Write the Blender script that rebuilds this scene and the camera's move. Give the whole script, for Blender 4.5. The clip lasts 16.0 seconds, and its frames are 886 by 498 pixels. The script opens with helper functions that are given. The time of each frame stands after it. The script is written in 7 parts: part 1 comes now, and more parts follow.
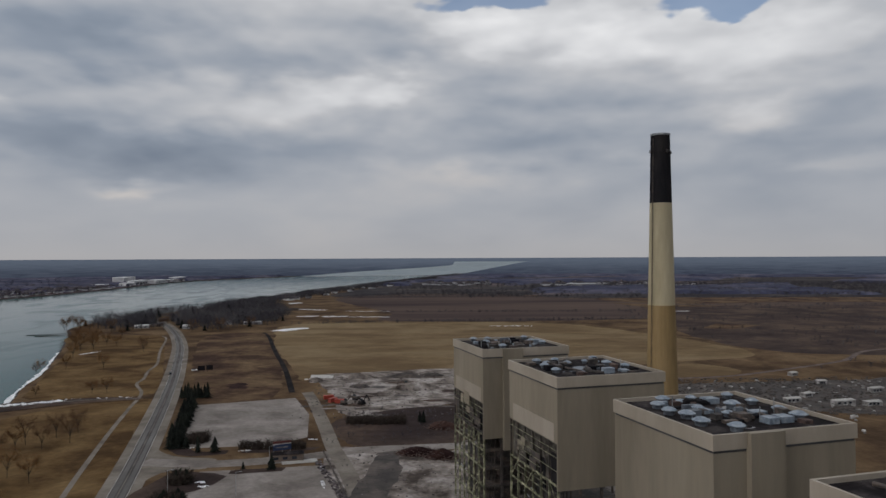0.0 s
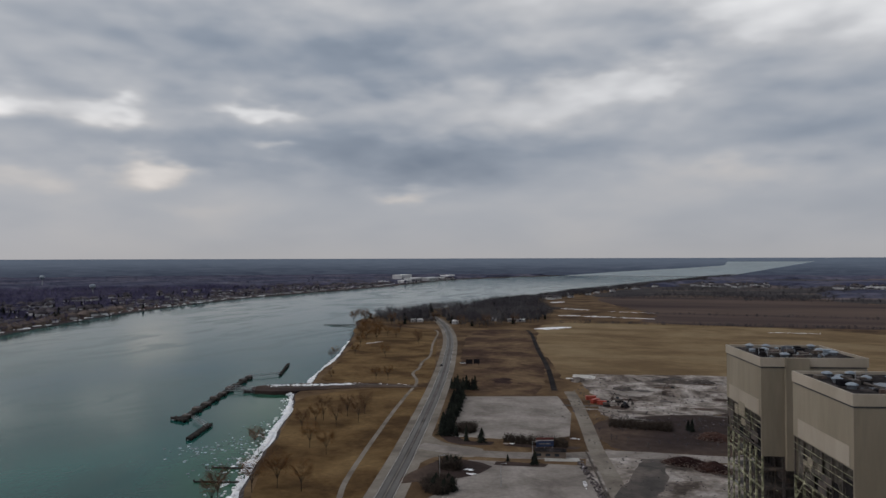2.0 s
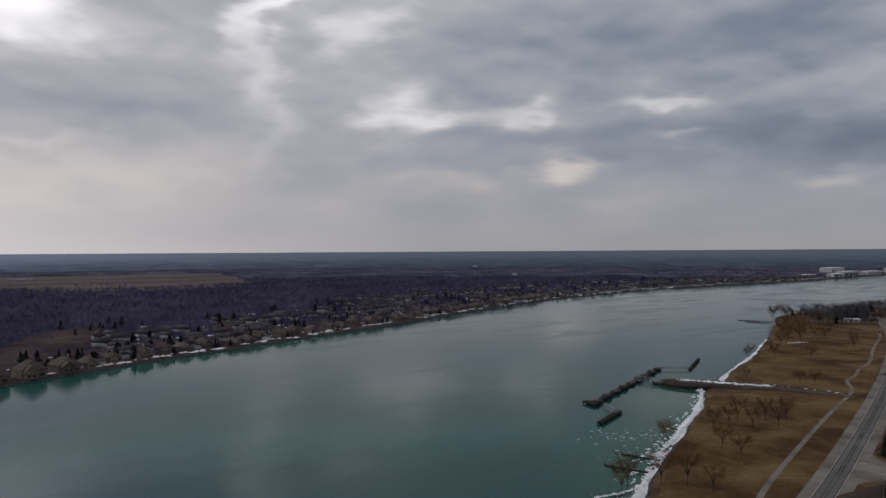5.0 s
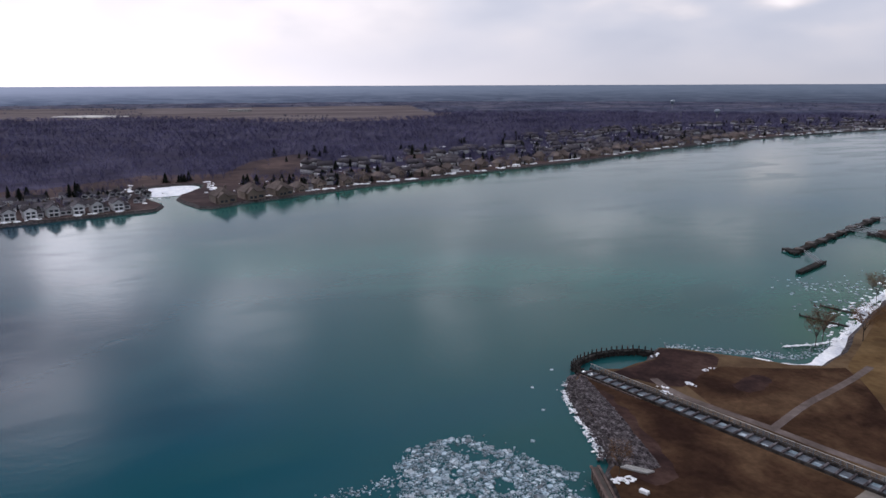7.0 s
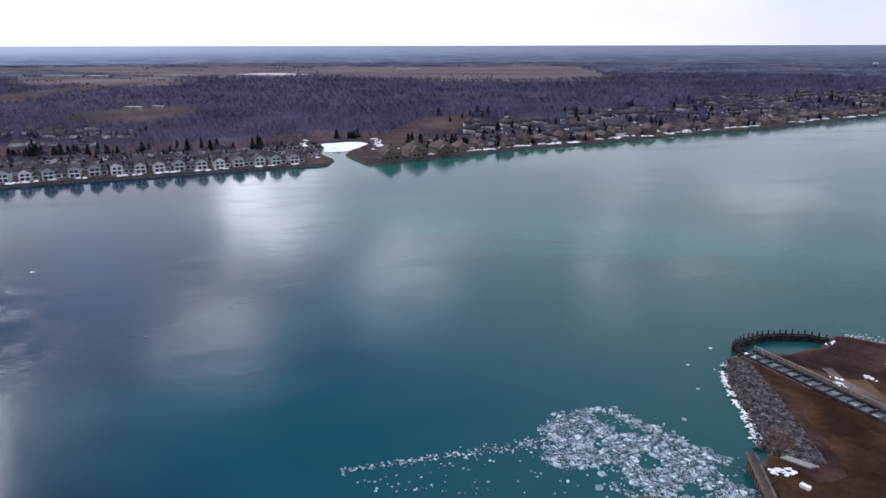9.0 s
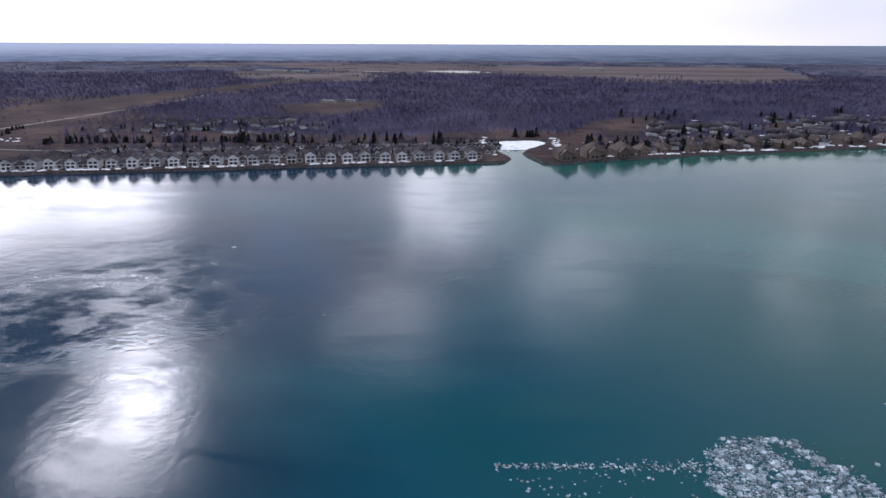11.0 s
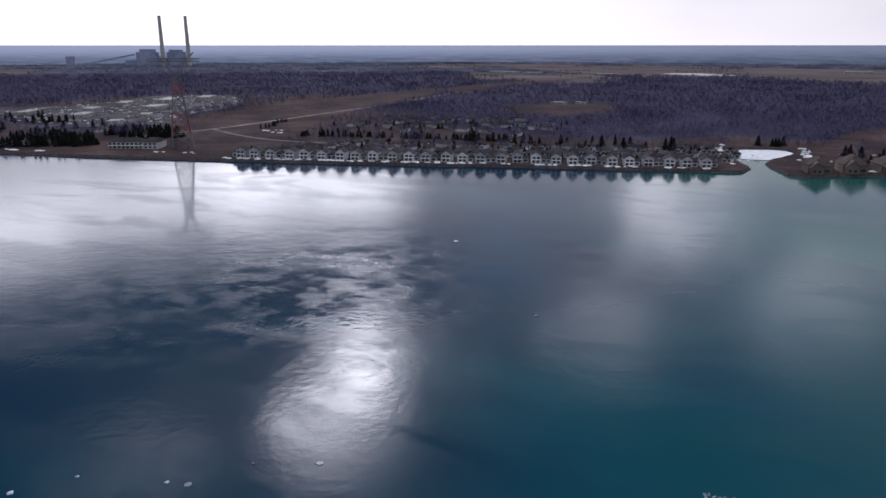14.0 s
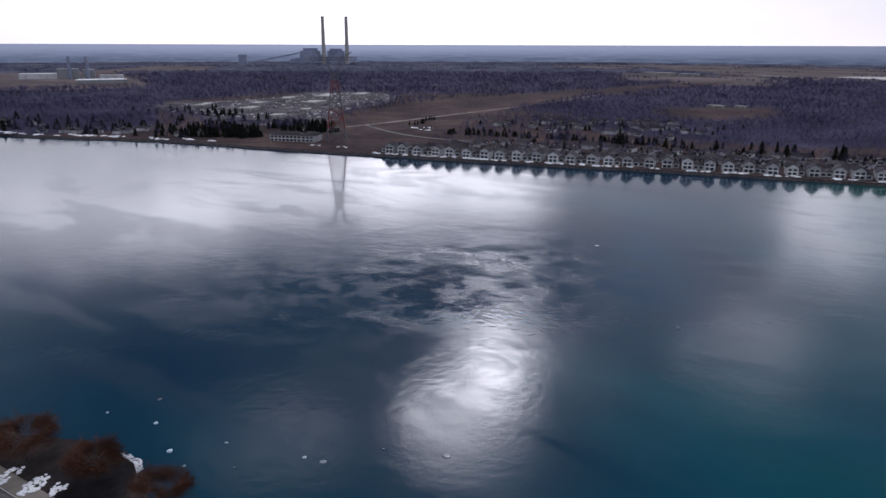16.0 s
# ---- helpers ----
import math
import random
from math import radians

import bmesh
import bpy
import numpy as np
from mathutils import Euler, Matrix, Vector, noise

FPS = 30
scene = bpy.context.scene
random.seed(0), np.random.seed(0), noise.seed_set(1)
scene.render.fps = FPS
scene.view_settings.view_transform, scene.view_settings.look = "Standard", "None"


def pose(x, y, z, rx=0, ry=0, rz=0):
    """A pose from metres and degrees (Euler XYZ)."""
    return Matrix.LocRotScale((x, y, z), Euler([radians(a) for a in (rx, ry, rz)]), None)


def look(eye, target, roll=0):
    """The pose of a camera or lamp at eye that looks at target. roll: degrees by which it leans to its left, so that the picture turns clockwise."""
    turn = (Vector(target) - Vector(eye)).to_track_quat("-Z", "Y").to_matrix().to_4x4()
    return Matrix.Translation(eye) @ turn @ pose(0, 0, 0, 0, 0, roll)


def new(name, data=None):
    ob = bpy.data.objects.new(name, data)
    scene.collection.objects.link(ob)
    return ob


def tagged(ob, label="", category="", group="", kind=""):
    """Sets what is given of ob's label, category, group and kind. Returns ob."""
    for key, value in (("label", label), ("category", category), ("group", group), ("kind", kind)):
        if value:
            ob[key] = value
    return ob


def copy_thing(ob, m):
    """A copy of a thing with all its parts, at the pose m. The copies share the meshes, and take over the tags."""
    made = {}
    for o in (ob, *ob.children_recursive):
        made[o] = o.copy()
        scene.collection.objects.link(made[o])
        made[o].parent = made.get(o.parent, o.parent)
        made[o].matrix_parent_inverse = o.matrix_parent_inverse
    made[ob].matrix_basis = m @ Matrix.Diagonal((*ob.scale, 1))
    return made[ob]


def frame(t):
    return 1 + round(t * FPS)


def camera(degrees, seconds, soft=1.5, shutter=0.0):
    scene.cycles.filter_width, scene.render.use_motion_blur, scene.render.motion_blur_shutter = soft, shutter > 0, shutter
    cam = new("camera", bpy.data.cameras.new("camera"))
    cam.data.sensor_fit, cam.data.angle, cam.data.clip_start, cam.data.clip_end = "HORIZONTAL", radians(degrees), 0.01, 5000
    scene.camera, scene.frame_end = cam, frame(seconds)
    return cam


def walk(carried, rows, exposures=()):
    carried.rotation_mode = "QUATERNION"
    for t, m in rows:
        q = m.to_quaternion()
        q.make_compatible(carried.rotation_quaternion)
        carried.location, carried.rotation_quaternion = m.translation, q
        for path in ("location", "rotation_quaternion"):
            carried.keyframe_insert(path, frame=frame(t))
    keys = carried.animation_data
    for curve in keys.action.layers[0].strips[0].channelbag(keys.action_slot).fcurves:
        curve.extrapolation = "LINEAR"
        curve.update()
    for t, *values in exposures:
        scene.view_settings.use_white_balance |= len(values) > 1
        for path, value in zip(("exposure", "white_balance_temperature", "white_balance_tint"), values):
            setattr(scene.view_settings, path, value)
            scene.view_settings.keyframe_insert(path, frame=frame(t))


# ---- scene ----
cam = camera(63.85, 16.0)
PATH = [
    (0, pose(0, 0, 92, 90.73, 0.25, -0.45)),
    (0.5, pose(0, 0, 92, 90.76, 0.33, 5.13)),
    (1, pose(0, 0, 92, 90.77, 0.26, 10.50)),
    (1.5, pose(0, 0, 92, 90.80, 0.21, 15.57)),
    (2, pose(0, 0, 92, 90.76, 0.15, 20.40)),
    (2.5, pose(0, 0, 92, 90.75, 0.21, 25.13)),
    (3, pose(0, 0, 92, 90.73, 0.24, 30.10)),
    (3.5, pose(0, 0, 92, 90.70, 0.31, 36.04)),
    (4, pose(0, 0, 92, 90.70, 0.35, 42.00)),
    (4.5, pose(0, 0, 92, 90.70, 0.29, 47.60)),
    (5, pose(0, 0, 92, 90.20, 0.35, 52.38)),
    (5.2, pose(0, 0, 92, 88.92, 0.32, 54.05)),
    (7.3, pose(0, 0, 92, 75.67, 0.27, 69.21)),
    (7.5, pose(0, 0, 92, 75.04, 0.24, 70.49)),
    (8, pose(0, 0, 92, 73.98, 0.12, 73.62)),
    (8.5, pose(0, 0, 92, 73.99, 0.08, 76.72)),
    (9, pose(0, 0, 92, 74.03, 0.08, 80.31)),
    (9.5, pose(0, 0, 92, 74.03, 0.01, 84.11)),
    (10, pose(0, 0, 92, 74.03, 0.02, 87.79)),
    (10.2, pose(0, 0, 92, 74.00, -0.09, 89.27)),
    (12.3, pose(0, 0, 92, 73.98, 0.03, 102.36)),
    (12.5, pose(0, 0, 92, 73.99, 0.03, 103.62)),
    (13, pose(0, 0, 92, 73.98, -0.00, 106.71)),
    (13.5, pose(0, 0, 92, 74.00, -0.02, 109.74)),
    (14, pose(0, 0, 92, 74.01, 0.01, 112.62)),
    (14.5, pose(0, 0, 92, 73.99, -0.08, 115.53)),
    (15, pose(0, 0, 92, 73.98, -0.11, 118.40)),
    (15.5, pose(0, 0, 92, 73.98, -0.16, 121.31)),
    (16, pose(0, 0, 92, 73.98, -0.16, 124.25)),
]

walk(cam, PATH, exposures=((0.0, 0.0, 6340, 10), (3.5, 0.0, 6280, 10), (4.5, -0.22, 6240, 12), (5.1, -0.32, 6230, 13), (7.4, 0.78, 5880, 17), (9.0, 1.0, 5740, 17), (10.2, 0.95, 5740, 17), (12.4, 0.46, 5820, 17), (16.0, 0.28, 5800, 17)))

# ---------------------------------------------------------------- light
SUN_AZ, SUN_EL = 122.0, 52.0          # degrees, azimuth counted from +y towards -x


def direction(az, el):
    a, e = radians(az), radians(el)
    return Vector((-math.sin(a) * math.cos(e), math.cos(a) * math.cos(e), math.sin(e)))


class Net:
    """Short notation for node trees."""

    def __init__(self, tree):
        self.t = tree

    def n(self, kind):
        return self.t.nodes.new(kind)

    def put(self, socket, v):
        if isinstance(v, bpy.types.NodeSocket):
            self.t.links.new(v, socket)
        elif isinstance(v, (tuple, list)) and len(v) == 3 and socket.type == "RGBA":
            socket.default_value = (*v, 1)
        else:
            socket.default_value = v

    def m(self, op, a, b=0.0, c=0.0, clamp=False):
        node = self.n("ShaderNodeMath")
        node.operation, node.use_clamp = op, clamp
        for s, v in zip(node.inputs, (a, b, c)):
            self.put(s, v)
        return node.outputs[0]

    def v(self, op, a, b=(0, 0, 0), scale=None):
        node = self.n("ShaderNodeVectorMath")
        node.operation = op
        self.put(node.inputs[0], a)
        self.put(node.inputs[1], b)
        if scale is not None:
            self.put(node.inputs["Scale"], scale)
        return node.outputs["Value" if op in ("DOT_PRODUCT", "LENGTH", "DISTANCE") else "Vector"]

    def noise(self, vec, scale, detail=4.0, rough=0.55, distortion=0.0):
        node = self.n("ShaderNodeTexNoise")
        self.put(node.inputs["Vector"], vec)
        node.inputs["Scale"].default_value = scale
        node.inputs["Detail"].default_value = detail
        node.inputs["Roughness"].default_value = rough
        node.inputs["Distortion"].default_value = distortion
        return node.outputs["Fac"]

    def ramp(self, fac, *stops):
        node = self.n("ShaderNodeValToRGB")
        e = node.color_ramp.elements
        while len(e) < len(stops):
            e.new(0.5)
        for k, (p, c) in zip(e, stops):
            k.position = p
            k.color = (*c, 1) if isinstance(c, tuple) else (c, c, c, 1)
        self.put(node.inputs[0], fac)
        return node.outputs[0]

    def mix(self, fac, a, b, blend="MIX"):
        node = self.n("ShaderNodeMix")
        node.data_type, node.blend_type = "RGBA", blend
        self.put(node.inputs["Factor"], fac)
        self.put(node.inputs[6], a)
        self.put(node.inputs[7], b)
        return node.outputs[2]

    def span(self, x, lo, hi, a=0.0, b=1.0):
        node = self.n("ShaderNodeMapRange")
        node.interpolation_type = "SMOOTHSTEP"
        for s, v in zip(node.inputs, (x, lo, hi, a, b)):
            self.put(s, v)
        return node.outputs[0]


world = bpy.data.worlds.new("overcast_sky")
scene.world = world
world.use_nodes = True
world.node_tree.nodes.clear()
w = Net(world.node_tree)
gen = w.n("ShaderNodeTexCoord").outputs["Generated"]
sep = w.n("ShaderNodeSeparateXYZ")
w.put(sep.inputs[0], gen)
DX, DY, DZ = sep.outputs
elev = w.m("MULTIPLY", w.m("ARCSINE", DZ), 57.2958)
azim = w.m("MULTIPLY", w.m("ARCTAN2", w.m("MULTIPLY", DX, -1.0), DY), 57.2958)
flat = w.m("DIVIDE", 1.0, w.m("ADD", w.m("MAXIMUM", DZ, 0.0), 0.26))
plane = w.n("ShaderNodeCombineXYZ")
w.put(plane.inputs[0], w.m("MULTIPLY", DX, flat))
w.put(plane.inputs[1], w.m("MULTIPLY", DY, flat))
cl = plane.outputs[0]
dome = w.n("ShaderNodeCombineXYZ")
w.put(dome.inputs[0], w.m("MULTIPLY", azim, 0.1))
w.put(dome.inputs[1], w.m("MULTIPLY", elev, 0.24))
puff = dome.outputs[0]
big = w.noise(w.v("ADD", puff, (5.3, 1.1, 2.4)), 0.55, 2.0, 0.45, 0.2)
fine = w.noise(w.v("ADD", puff, (7.3, 2.1, 0.4)), 1.1, 3.0, 0.45, 0.2)
# lumps lit from above: the fall of the density towards the zenith
lump = w.noise(w.v("ADD", puff, (2.3, 4.1, 1.4)), 1.9, 2.2, 0.45, 0.15)
lump_up = w.noise(w.v("ADD", puff, (2.3, 4.32, 1.4)), 1.9, 2.2, 0.45, 0.15)
cloud = w.m("ADD", w.m("MULTIPLY", w.m("SUBTRACT", big, 0.5), 0.35), w.m("MULTIPLY", w.m("SUBTRACT", fine, 0.5), 0.5))
cloud = w.m("MULTIPLY_ADD", w.m("SUBTRACT", lump, lump_up), w.span(elev, 2.0, 12.0, 0.05, 0.42), cloud)
cloud = w.m("ADD", cloud, w.span(elev, 10.0, 20.0, 0.07, 0.24))
# ragged outlines for the banks below
reach = w.span(elev, 0.0, 9.0, 0.3, 1.0)
shift_a = w.m("MULTIPLY", w.m("SUBTRACT", w.noise(w.v("ADD", puff, (1.7, 5.2, 1.0)), 1.6, 3.0, 0.5), 0.5), reach)
shift_e = w.m("MULTIPLY", w.m("SUBTRACT", w.noise(w.v("ADD", puff, (3.7, 9.2, 1.0)), 1.8, 3.0, 0.5), 0.5), reach)
azw = w.m("MULTIPLY_ADD", shift_a, 11.0, azim)
elw = w.m("MULTIPLY_ADD", shift_e, 5.0, elev)


def banks(total, rows, edge=1.0):
    """Adds soft-edged banks and thin places of the cloud deck: azimuth, elevation, half width, half height, amount."""
    for a, e, wa, we, k in rows:
        qa = w.m("DIVIDE", w.m("SUBTRACT", azw, a), wa)
        qe = w.m("DIVIDE", w.m("SUBTRACT", elw, e), we)
        r2 = w.m("ADD", w.m("MULTIPLY", qa, qa), w.m("MULTIPLY", qe, qe))
        if edge != 1.0:
            r2 = w.m("POWER", r2, edge)
        total = w.m("MULTIPLY_ADD", w.m("EXPONENT", w.m("MULTIPLY", r2, -0.8)), k, total)
    return total


cloud = banks(cloud, (
    (19.4, 15.1, 13.2, 2.4, -0.2), (15.7, 12.0, 8.0, 1.4, 0.23), (8.5, 13.0, 2.7, 1.3, 0.2), (2.9, 13.7, 3.2, 1.5, 0.2), (20.6, 7.9, 13.0, 1.8, -0.2), (-9.4, 9.1, 8.0, 1.3, -0.11),
    (22.4, 5.2, 2.7, 0.5, 0.36), (-3.0, 6.4, 5.9, 1.1, 0.22), (-1.9, 17.8, 3.6, 1.6, 0.36), (-12.9, 17.1, 6.9, 2.5, 0.42), (-27.4, 14.9, 6.5, 2.3, 0.36), (-24.6, 10.3, 2.7, 1.1, 0.28),
    (-16.8, 11.5, 5.0, 1.3, -0.05), (-28.4, 6.6, 3.9, 0.6, 0.14), (26.0, 17.4, 5.9, 1.1, 0.07), (6.0, 17.5, 4.1, 1.5, -0.07)))
cloud = banks(cloud, (
    (33.0, 16.3, 14.7, 2.7, -0.14), (27.5, 8.5, 11.7, 1.5, -0.12), (56.1, 10.7, 3.5, 1.1, 0.26), (47.1, 10.8, 3.1, 0.8, 0.22), (36.1, 11.5, 2.9, 0.6, 0.24), (42.8, 6.2, 2.4, 0.8, 0.29),
    (51.5, 5.9, 2.8, 0.6, 0.2), (59.4, 16.7, 2.1, 1.3, 0.24), (10.1, 13.3, 6.4, 0.9, 0.14), (2.8, 14.3, 2.5, 1.0, 0.22), (33.9, 8.5, 2.0, 0.5, 0.2), (57.6, 7.6, 4.3, 0.8, -0.06),
    (49.9, 14.3, 5.2, 1.0, -0.04), (40.6, 3.5, 2.2, 0.5, 0.14)))
cloud = banks(cloud, (
    (75.3, 10.5, 8.9, 2.2, -0.17), (39.0, 16.1, 14.0, 2.9, -0.12), (48.0, 8.8, 13.3, 1.2, -0.13), (67.2, 17.0, 1.8, 1.7, 0.26), (58.1, 17.6, 2.9, 1.7, 0.29), (67.0, 13.1, 2.6, 1.7, 0.2),
    (55.2, 10.8, 3.9, 1.1, 0.26), (46.1, 10.9, 2.2, 0.6, 0.24), (35.7, 11.5, 2.9, 0.6, 0.26), (42.6, 6.4, 1.9, 0.8, 0.29), (34.9, 8.3, 2.1, 0.5, 0.21), (79.5, 5.2, 6.9, 2.4, 0.29),
    (82.2, 15.1, 3.1, 1.5, 0.24), (62.4, 5.7, 5.7, 1.3, -0.06), (82.3, 8.2, 2.7, 0.5, 0.18)))
cloud = banks(cloud, (
    (72, 10, 24, 12, 0.17), (106, 18, 9, 2.5, -0.1), (142, 22, 13, 4, -0.5), (137, 31, 8, 5, 0.8), (151, 31, 12, 9, -0.9), (124, 19, 15, 2.8, -1.0), (96, 31, 20, 6, -0.9), (125, 40, 20, 6, -0.4)))
tone = w.ramp(w.m("ADD", w.m("MULTIPLY", cloud, 0.72), 0.45, clamp=True),
              (0.0, (0.075, 0.105, 0.155)), (0.14, (0.15, 0.19, 0.25)), (0.36, (0.265, 0.302, 0.358)), (0.66, (0.50, 0.505, 0.52)), (1.0, (0.86, 0.85, 0.84)))
warm = w.m("MULTIPLY", w.span(cloud, 0.05, 0.5), w.span(elev, 12.0, 5.0))
tone = w.mix(warm, tone, w.mix(1.0, tone, (1.06, 0.985, 0.91), "MULTIPLY"))
low = w.m("EXPONENT", w.m("MULTIPLY", w.m("MAXIMUM", elev, 0.0), -0.24))
sunward = w.v("DOT_PRODUCT", gen, tuple(direction(SUN_AZ, 8.0)))
near_sun = w.m("POWER", w.m("MAXIMUM", sunward, 0.0), 3.0)
rim = w.mix(near_sun, (0.40, 0.385, 0.38), (0.98, 0.90, 0.87))
tone = w.mix(w.m("MULTIPLY", low, 0.85), tone, rim)
glow = w.m("MULTIPLY", w.m("EXPONENT", w.m("MULTIPLY", w.m("MAXIMUM", elev, 0.0), -0.12)), w.m("MULTIPLY", near_sun, 0.85))
tone = w.mix(glow, tone, (0.93, 0.84, 0.78))
# light that comes through thin places in the deck towards the sun: azimuth, elevation, half width, half height, radiance
through_deck = banks(0.0, (
    (118.4, 24.2, 3.2, 2.1, 13), (120.8, 26.9, 4.2, 2.7, 17), (123.2, 29.8, 3.8, 2.5, 13), (122.9, 10.8, 7.6, 3.3, 2.7), (136.1, 11.7, 9.0, 3.2, 2.1), (144.9, 13.6, 4.1, 2.3, 1.2), (153, 12.5, 8, 3.4, 1.9),
    (94.4, 12.1, 3.7, 4.1, 1.5), (99.3, 22.2, 4.8, 3.2, 1.25), (107, 25, 8, 7, 0.2), (83.6, 18.5, 4.4, 3.2, 0.75), (138.5, 30.5, 6.7, 2.6, 1.5), (66.9, 19.4, 1.3, 2.2, 0.45), (66.7, 14.5, 1.9, 6.5, 0.12), (55.2, 11.1, 2.6, 2.5, 0.12),
    (111.6, 27.0, 2.4, 2.5, 0.6), (132, 3.5, 30, 3.5, 0.3)), 1.5)
tone = w.mix(1.0, tone, w.mix(1.0, (1.0, 0.945, 0.91), w.m("MULTIPLY", through_deck, w.m("MULTIPLY_ADD", fine, 1.2, 0.35)), "MULTIPLY"), "ADD")
clear = w.n("ShaderNodeTexSky")
clear.sky_type, clear.sun_disc = "NISHITA", False
clear.sun_elevation, clear.sun_rotation = radians(SUN_EL), radians(-SUN_AZ)
gap = w.m("MAXIMUM", w.m("MULTIPLY", w.span(fine, 0.60, 0.72), w.span(elev, 22.0, 30.0)), w.span(banks(0.0, ((-4.0, 20.0, 4.6, 0.9, 1.0), (-21.9, 18.7, 3.8, 1.0, 1.0), (107, 18, 6.5, 5.0, 0.62)), 2.0), 0.25, 0.8))
sky = w.mix(w.m("MULTIPLY", gap, 0.8), tone, w.mix(1.0, clear.outputs[0], (0.1, 0.1, 0.1), "MULTIPLY"))
back = w.n("ShaderNodeBackground")
w.put(back.inputs[0], sky)
back.inputs[1].default_value = 1.0
w.put(w.n("ShaderNodeOutputWorld").inputs[0], back.outputs[0])

sun = new("sun", bpy.data.lights.new("sun", "SUN"))
sun.data.energy, sun.data.angle, sun.data.color = 0.55, radians(12), (1.0, 0.95, 0.88)
sun.matrix_world = look(direction(SUN_AZ, SUN_EL) * 500, (0, 0, 0))


# ---------------------------------------------------------------- materials
def material(name, colours, scale=0.3, rough=0.85, metal=0.0, bump=0.0, bump_scale=None, fine=None, fine_amount=0.25, stretch=(1, 1, 1), random_tint=0.0, ior=1.45, islands=0.0):
    """Three-stop noise colour at one scale, a finer grain over it, relief and an optional tint by object."""
    mt = bpy.data.materials.new(name)
    mt.use_nodes = True
    k = Net(mt.node_tree)
    bsdf = mt.node_tree.nodes["Principled BSDF"]
    pos = k.v("MULTIPLY", k.n("ShaderNodeNewGeometry").outputs["Position"], stretch)
    a = k.noise(pos, scale, 5.0, 0.6, 0.4)
    b = k.noise(pos, fine or scale * 9, 4.0, 0.65)
    stops = list(zip((0.37, 0.5, 0.63), colours)) if len(colours) == 3 else list(zip((0.4, 0.6), colours))
    col = k.ramp(a, *stops)
    mid = k.noise(k.v("ADD", pos, (31.0, 17.0, 5.0)), scale * 3.7, 4.0, 0.6, 0.6)
    grain = k.m("MULTIPLY", k.m("MULTIPLY_ADD", k.m("SUBTRACT", b, 0.5), fine_amount * 3.2, 1.0), k.m("MULTIPLY_ADD", k.m("SUBTRACT", mid, 0.5), fine_amount * 2.6, 1.0))
    if islands:
        grain = k.m("MULTIPLY", grain, k.m("MULTIPLY_ADD", k.n("ShaderNodeNewGeometry").outputs["Random Per Island"], islands * 2, 1 - islands))
    if random_tint:
        rnd = k.n("ShaderNodeObjectInfo").outputs["Random"]
        grain = k.m("MULTIPLY", grain, k.m("MULTIPLY_ADD", rnd, random_tint * 2, 1 - random_tint))
    g3 = k.n("ShaderNodeCombineColor")
    for s in g3.inputs:
        k.put(s, grain)
    k.put(bsdf.inputs["Base Color"], k.mix(1.0, col, g3.outputs[0], "MULTIPLY"))
    bsdf.inputs["Roughness"].default_value = rough
    bsdf.inputs["Metallic"].default_value = metal
    bsdf.inputs["IOR"].default_value = ior
    if rough >= 0.9:                                 # loose, broken surfaces have no sheen
        bsdf.inputs["Specular IOR Level"].default_value = 0.05
    if bump:
        bp = k.n("ShaderNodeBump")
        bp.inputs["Strength"].default_value = bump
        bp.inputs["Distance"].default_value = 0.3
        k.put(bp.inputs["Height"], k.noise(pos, bump_scale or scale * 12, 4.0, 0.6))
        k.put(bsdf.inputs["Normal"], bp.outputs[0])
    return mt


M = {}
M["grass"] = material("dry_grass", ((0.050, 0.031, 0.019), (0.095, 0.061, 0.034), (0.145, 0.098, 0.056)), 0.02, 0.95, bump=0.4, bump_scale=0.5, fine=0.35, fine_amount=0.28)
M["lawn"] = material("park_lawn", ((0.058, 0.034, 0.016), (0.104, 0.064, 0.028), (0.150, 0.098, 0.046)), 0.03, 0.95, bump=0.3, bump_scale=0.6, fine=0.4, fine_amount=0.25)
M["gold"] = material("golden_field", ((0.118, 0.080, 0.043), (0.160, 0.113, 0.062), (0.200, 0.148, 0.086)), 0.014, 0.95, fine=0.2, fine_amount=0.2, stretch=(0.6, 1, 1))
M["plough"] = material("ploughed_soil", ((0.040, 0.028, 0.027), (0.062, 0.044, 0.040), (0.092, 0.066, 0.054)), 0.006, 0.95, fine=0.06, fine_amount=0.2, stretch=(0.16, 1, 1))
M["scrub"] = material("scrub_ground", ((0.034, 0.025, 0.024), (0.056, 0.040, 0.034), (0.088, 0.062, 0.047)), 0.014, 0.95, bump=0.5, bump_scale=0.3, fine=0.2, fine_amount=0.35)
M["asphalt"] = material("road_asphalt", ((0.060, 0.056, 0.054), (0.080, 0.075, 0.072), (0.100, 0.094, 0.090)), 0.05, 0.9, fine=0.9, fine_amount=0.12)
M["lane"] = material("worn_wheel_lane", ((0.080, 0.076, 0.072), (0.104, 0.096, 0.092), (0.120, 0.116, 0.112)), 0.06, 0.85, fine=0.8, fine_amount=0.2, stretch=(1, 0.25, 1))
M["gravel"] = material("pale_gravel", ((0.150, 0.132, 0.120), (0.212, 0.190, 0.173), (0.262, 0.238, 0.220)), 0.045, 0.95, bump=0.2, bump_scale=1.5, fine=0.5, fine_amount=0.22)
M["west_grass"] = material("dull_brown_grass", ((0.030, 0.021, 0.023), (0.053, 0.036, 0.036), (0.084, 0.056, 0.051)), 0.012, 0.95, fine=0.15, fine_amount=0.4)
# far industry: grey lightened and blued to carry the haze in its colour
M["far_plant"] = material("hazed_grey_cladding", ((0.22, 0.25, 0.35), (0.28, 0.31, 0.41)), 0.01, 0.8)
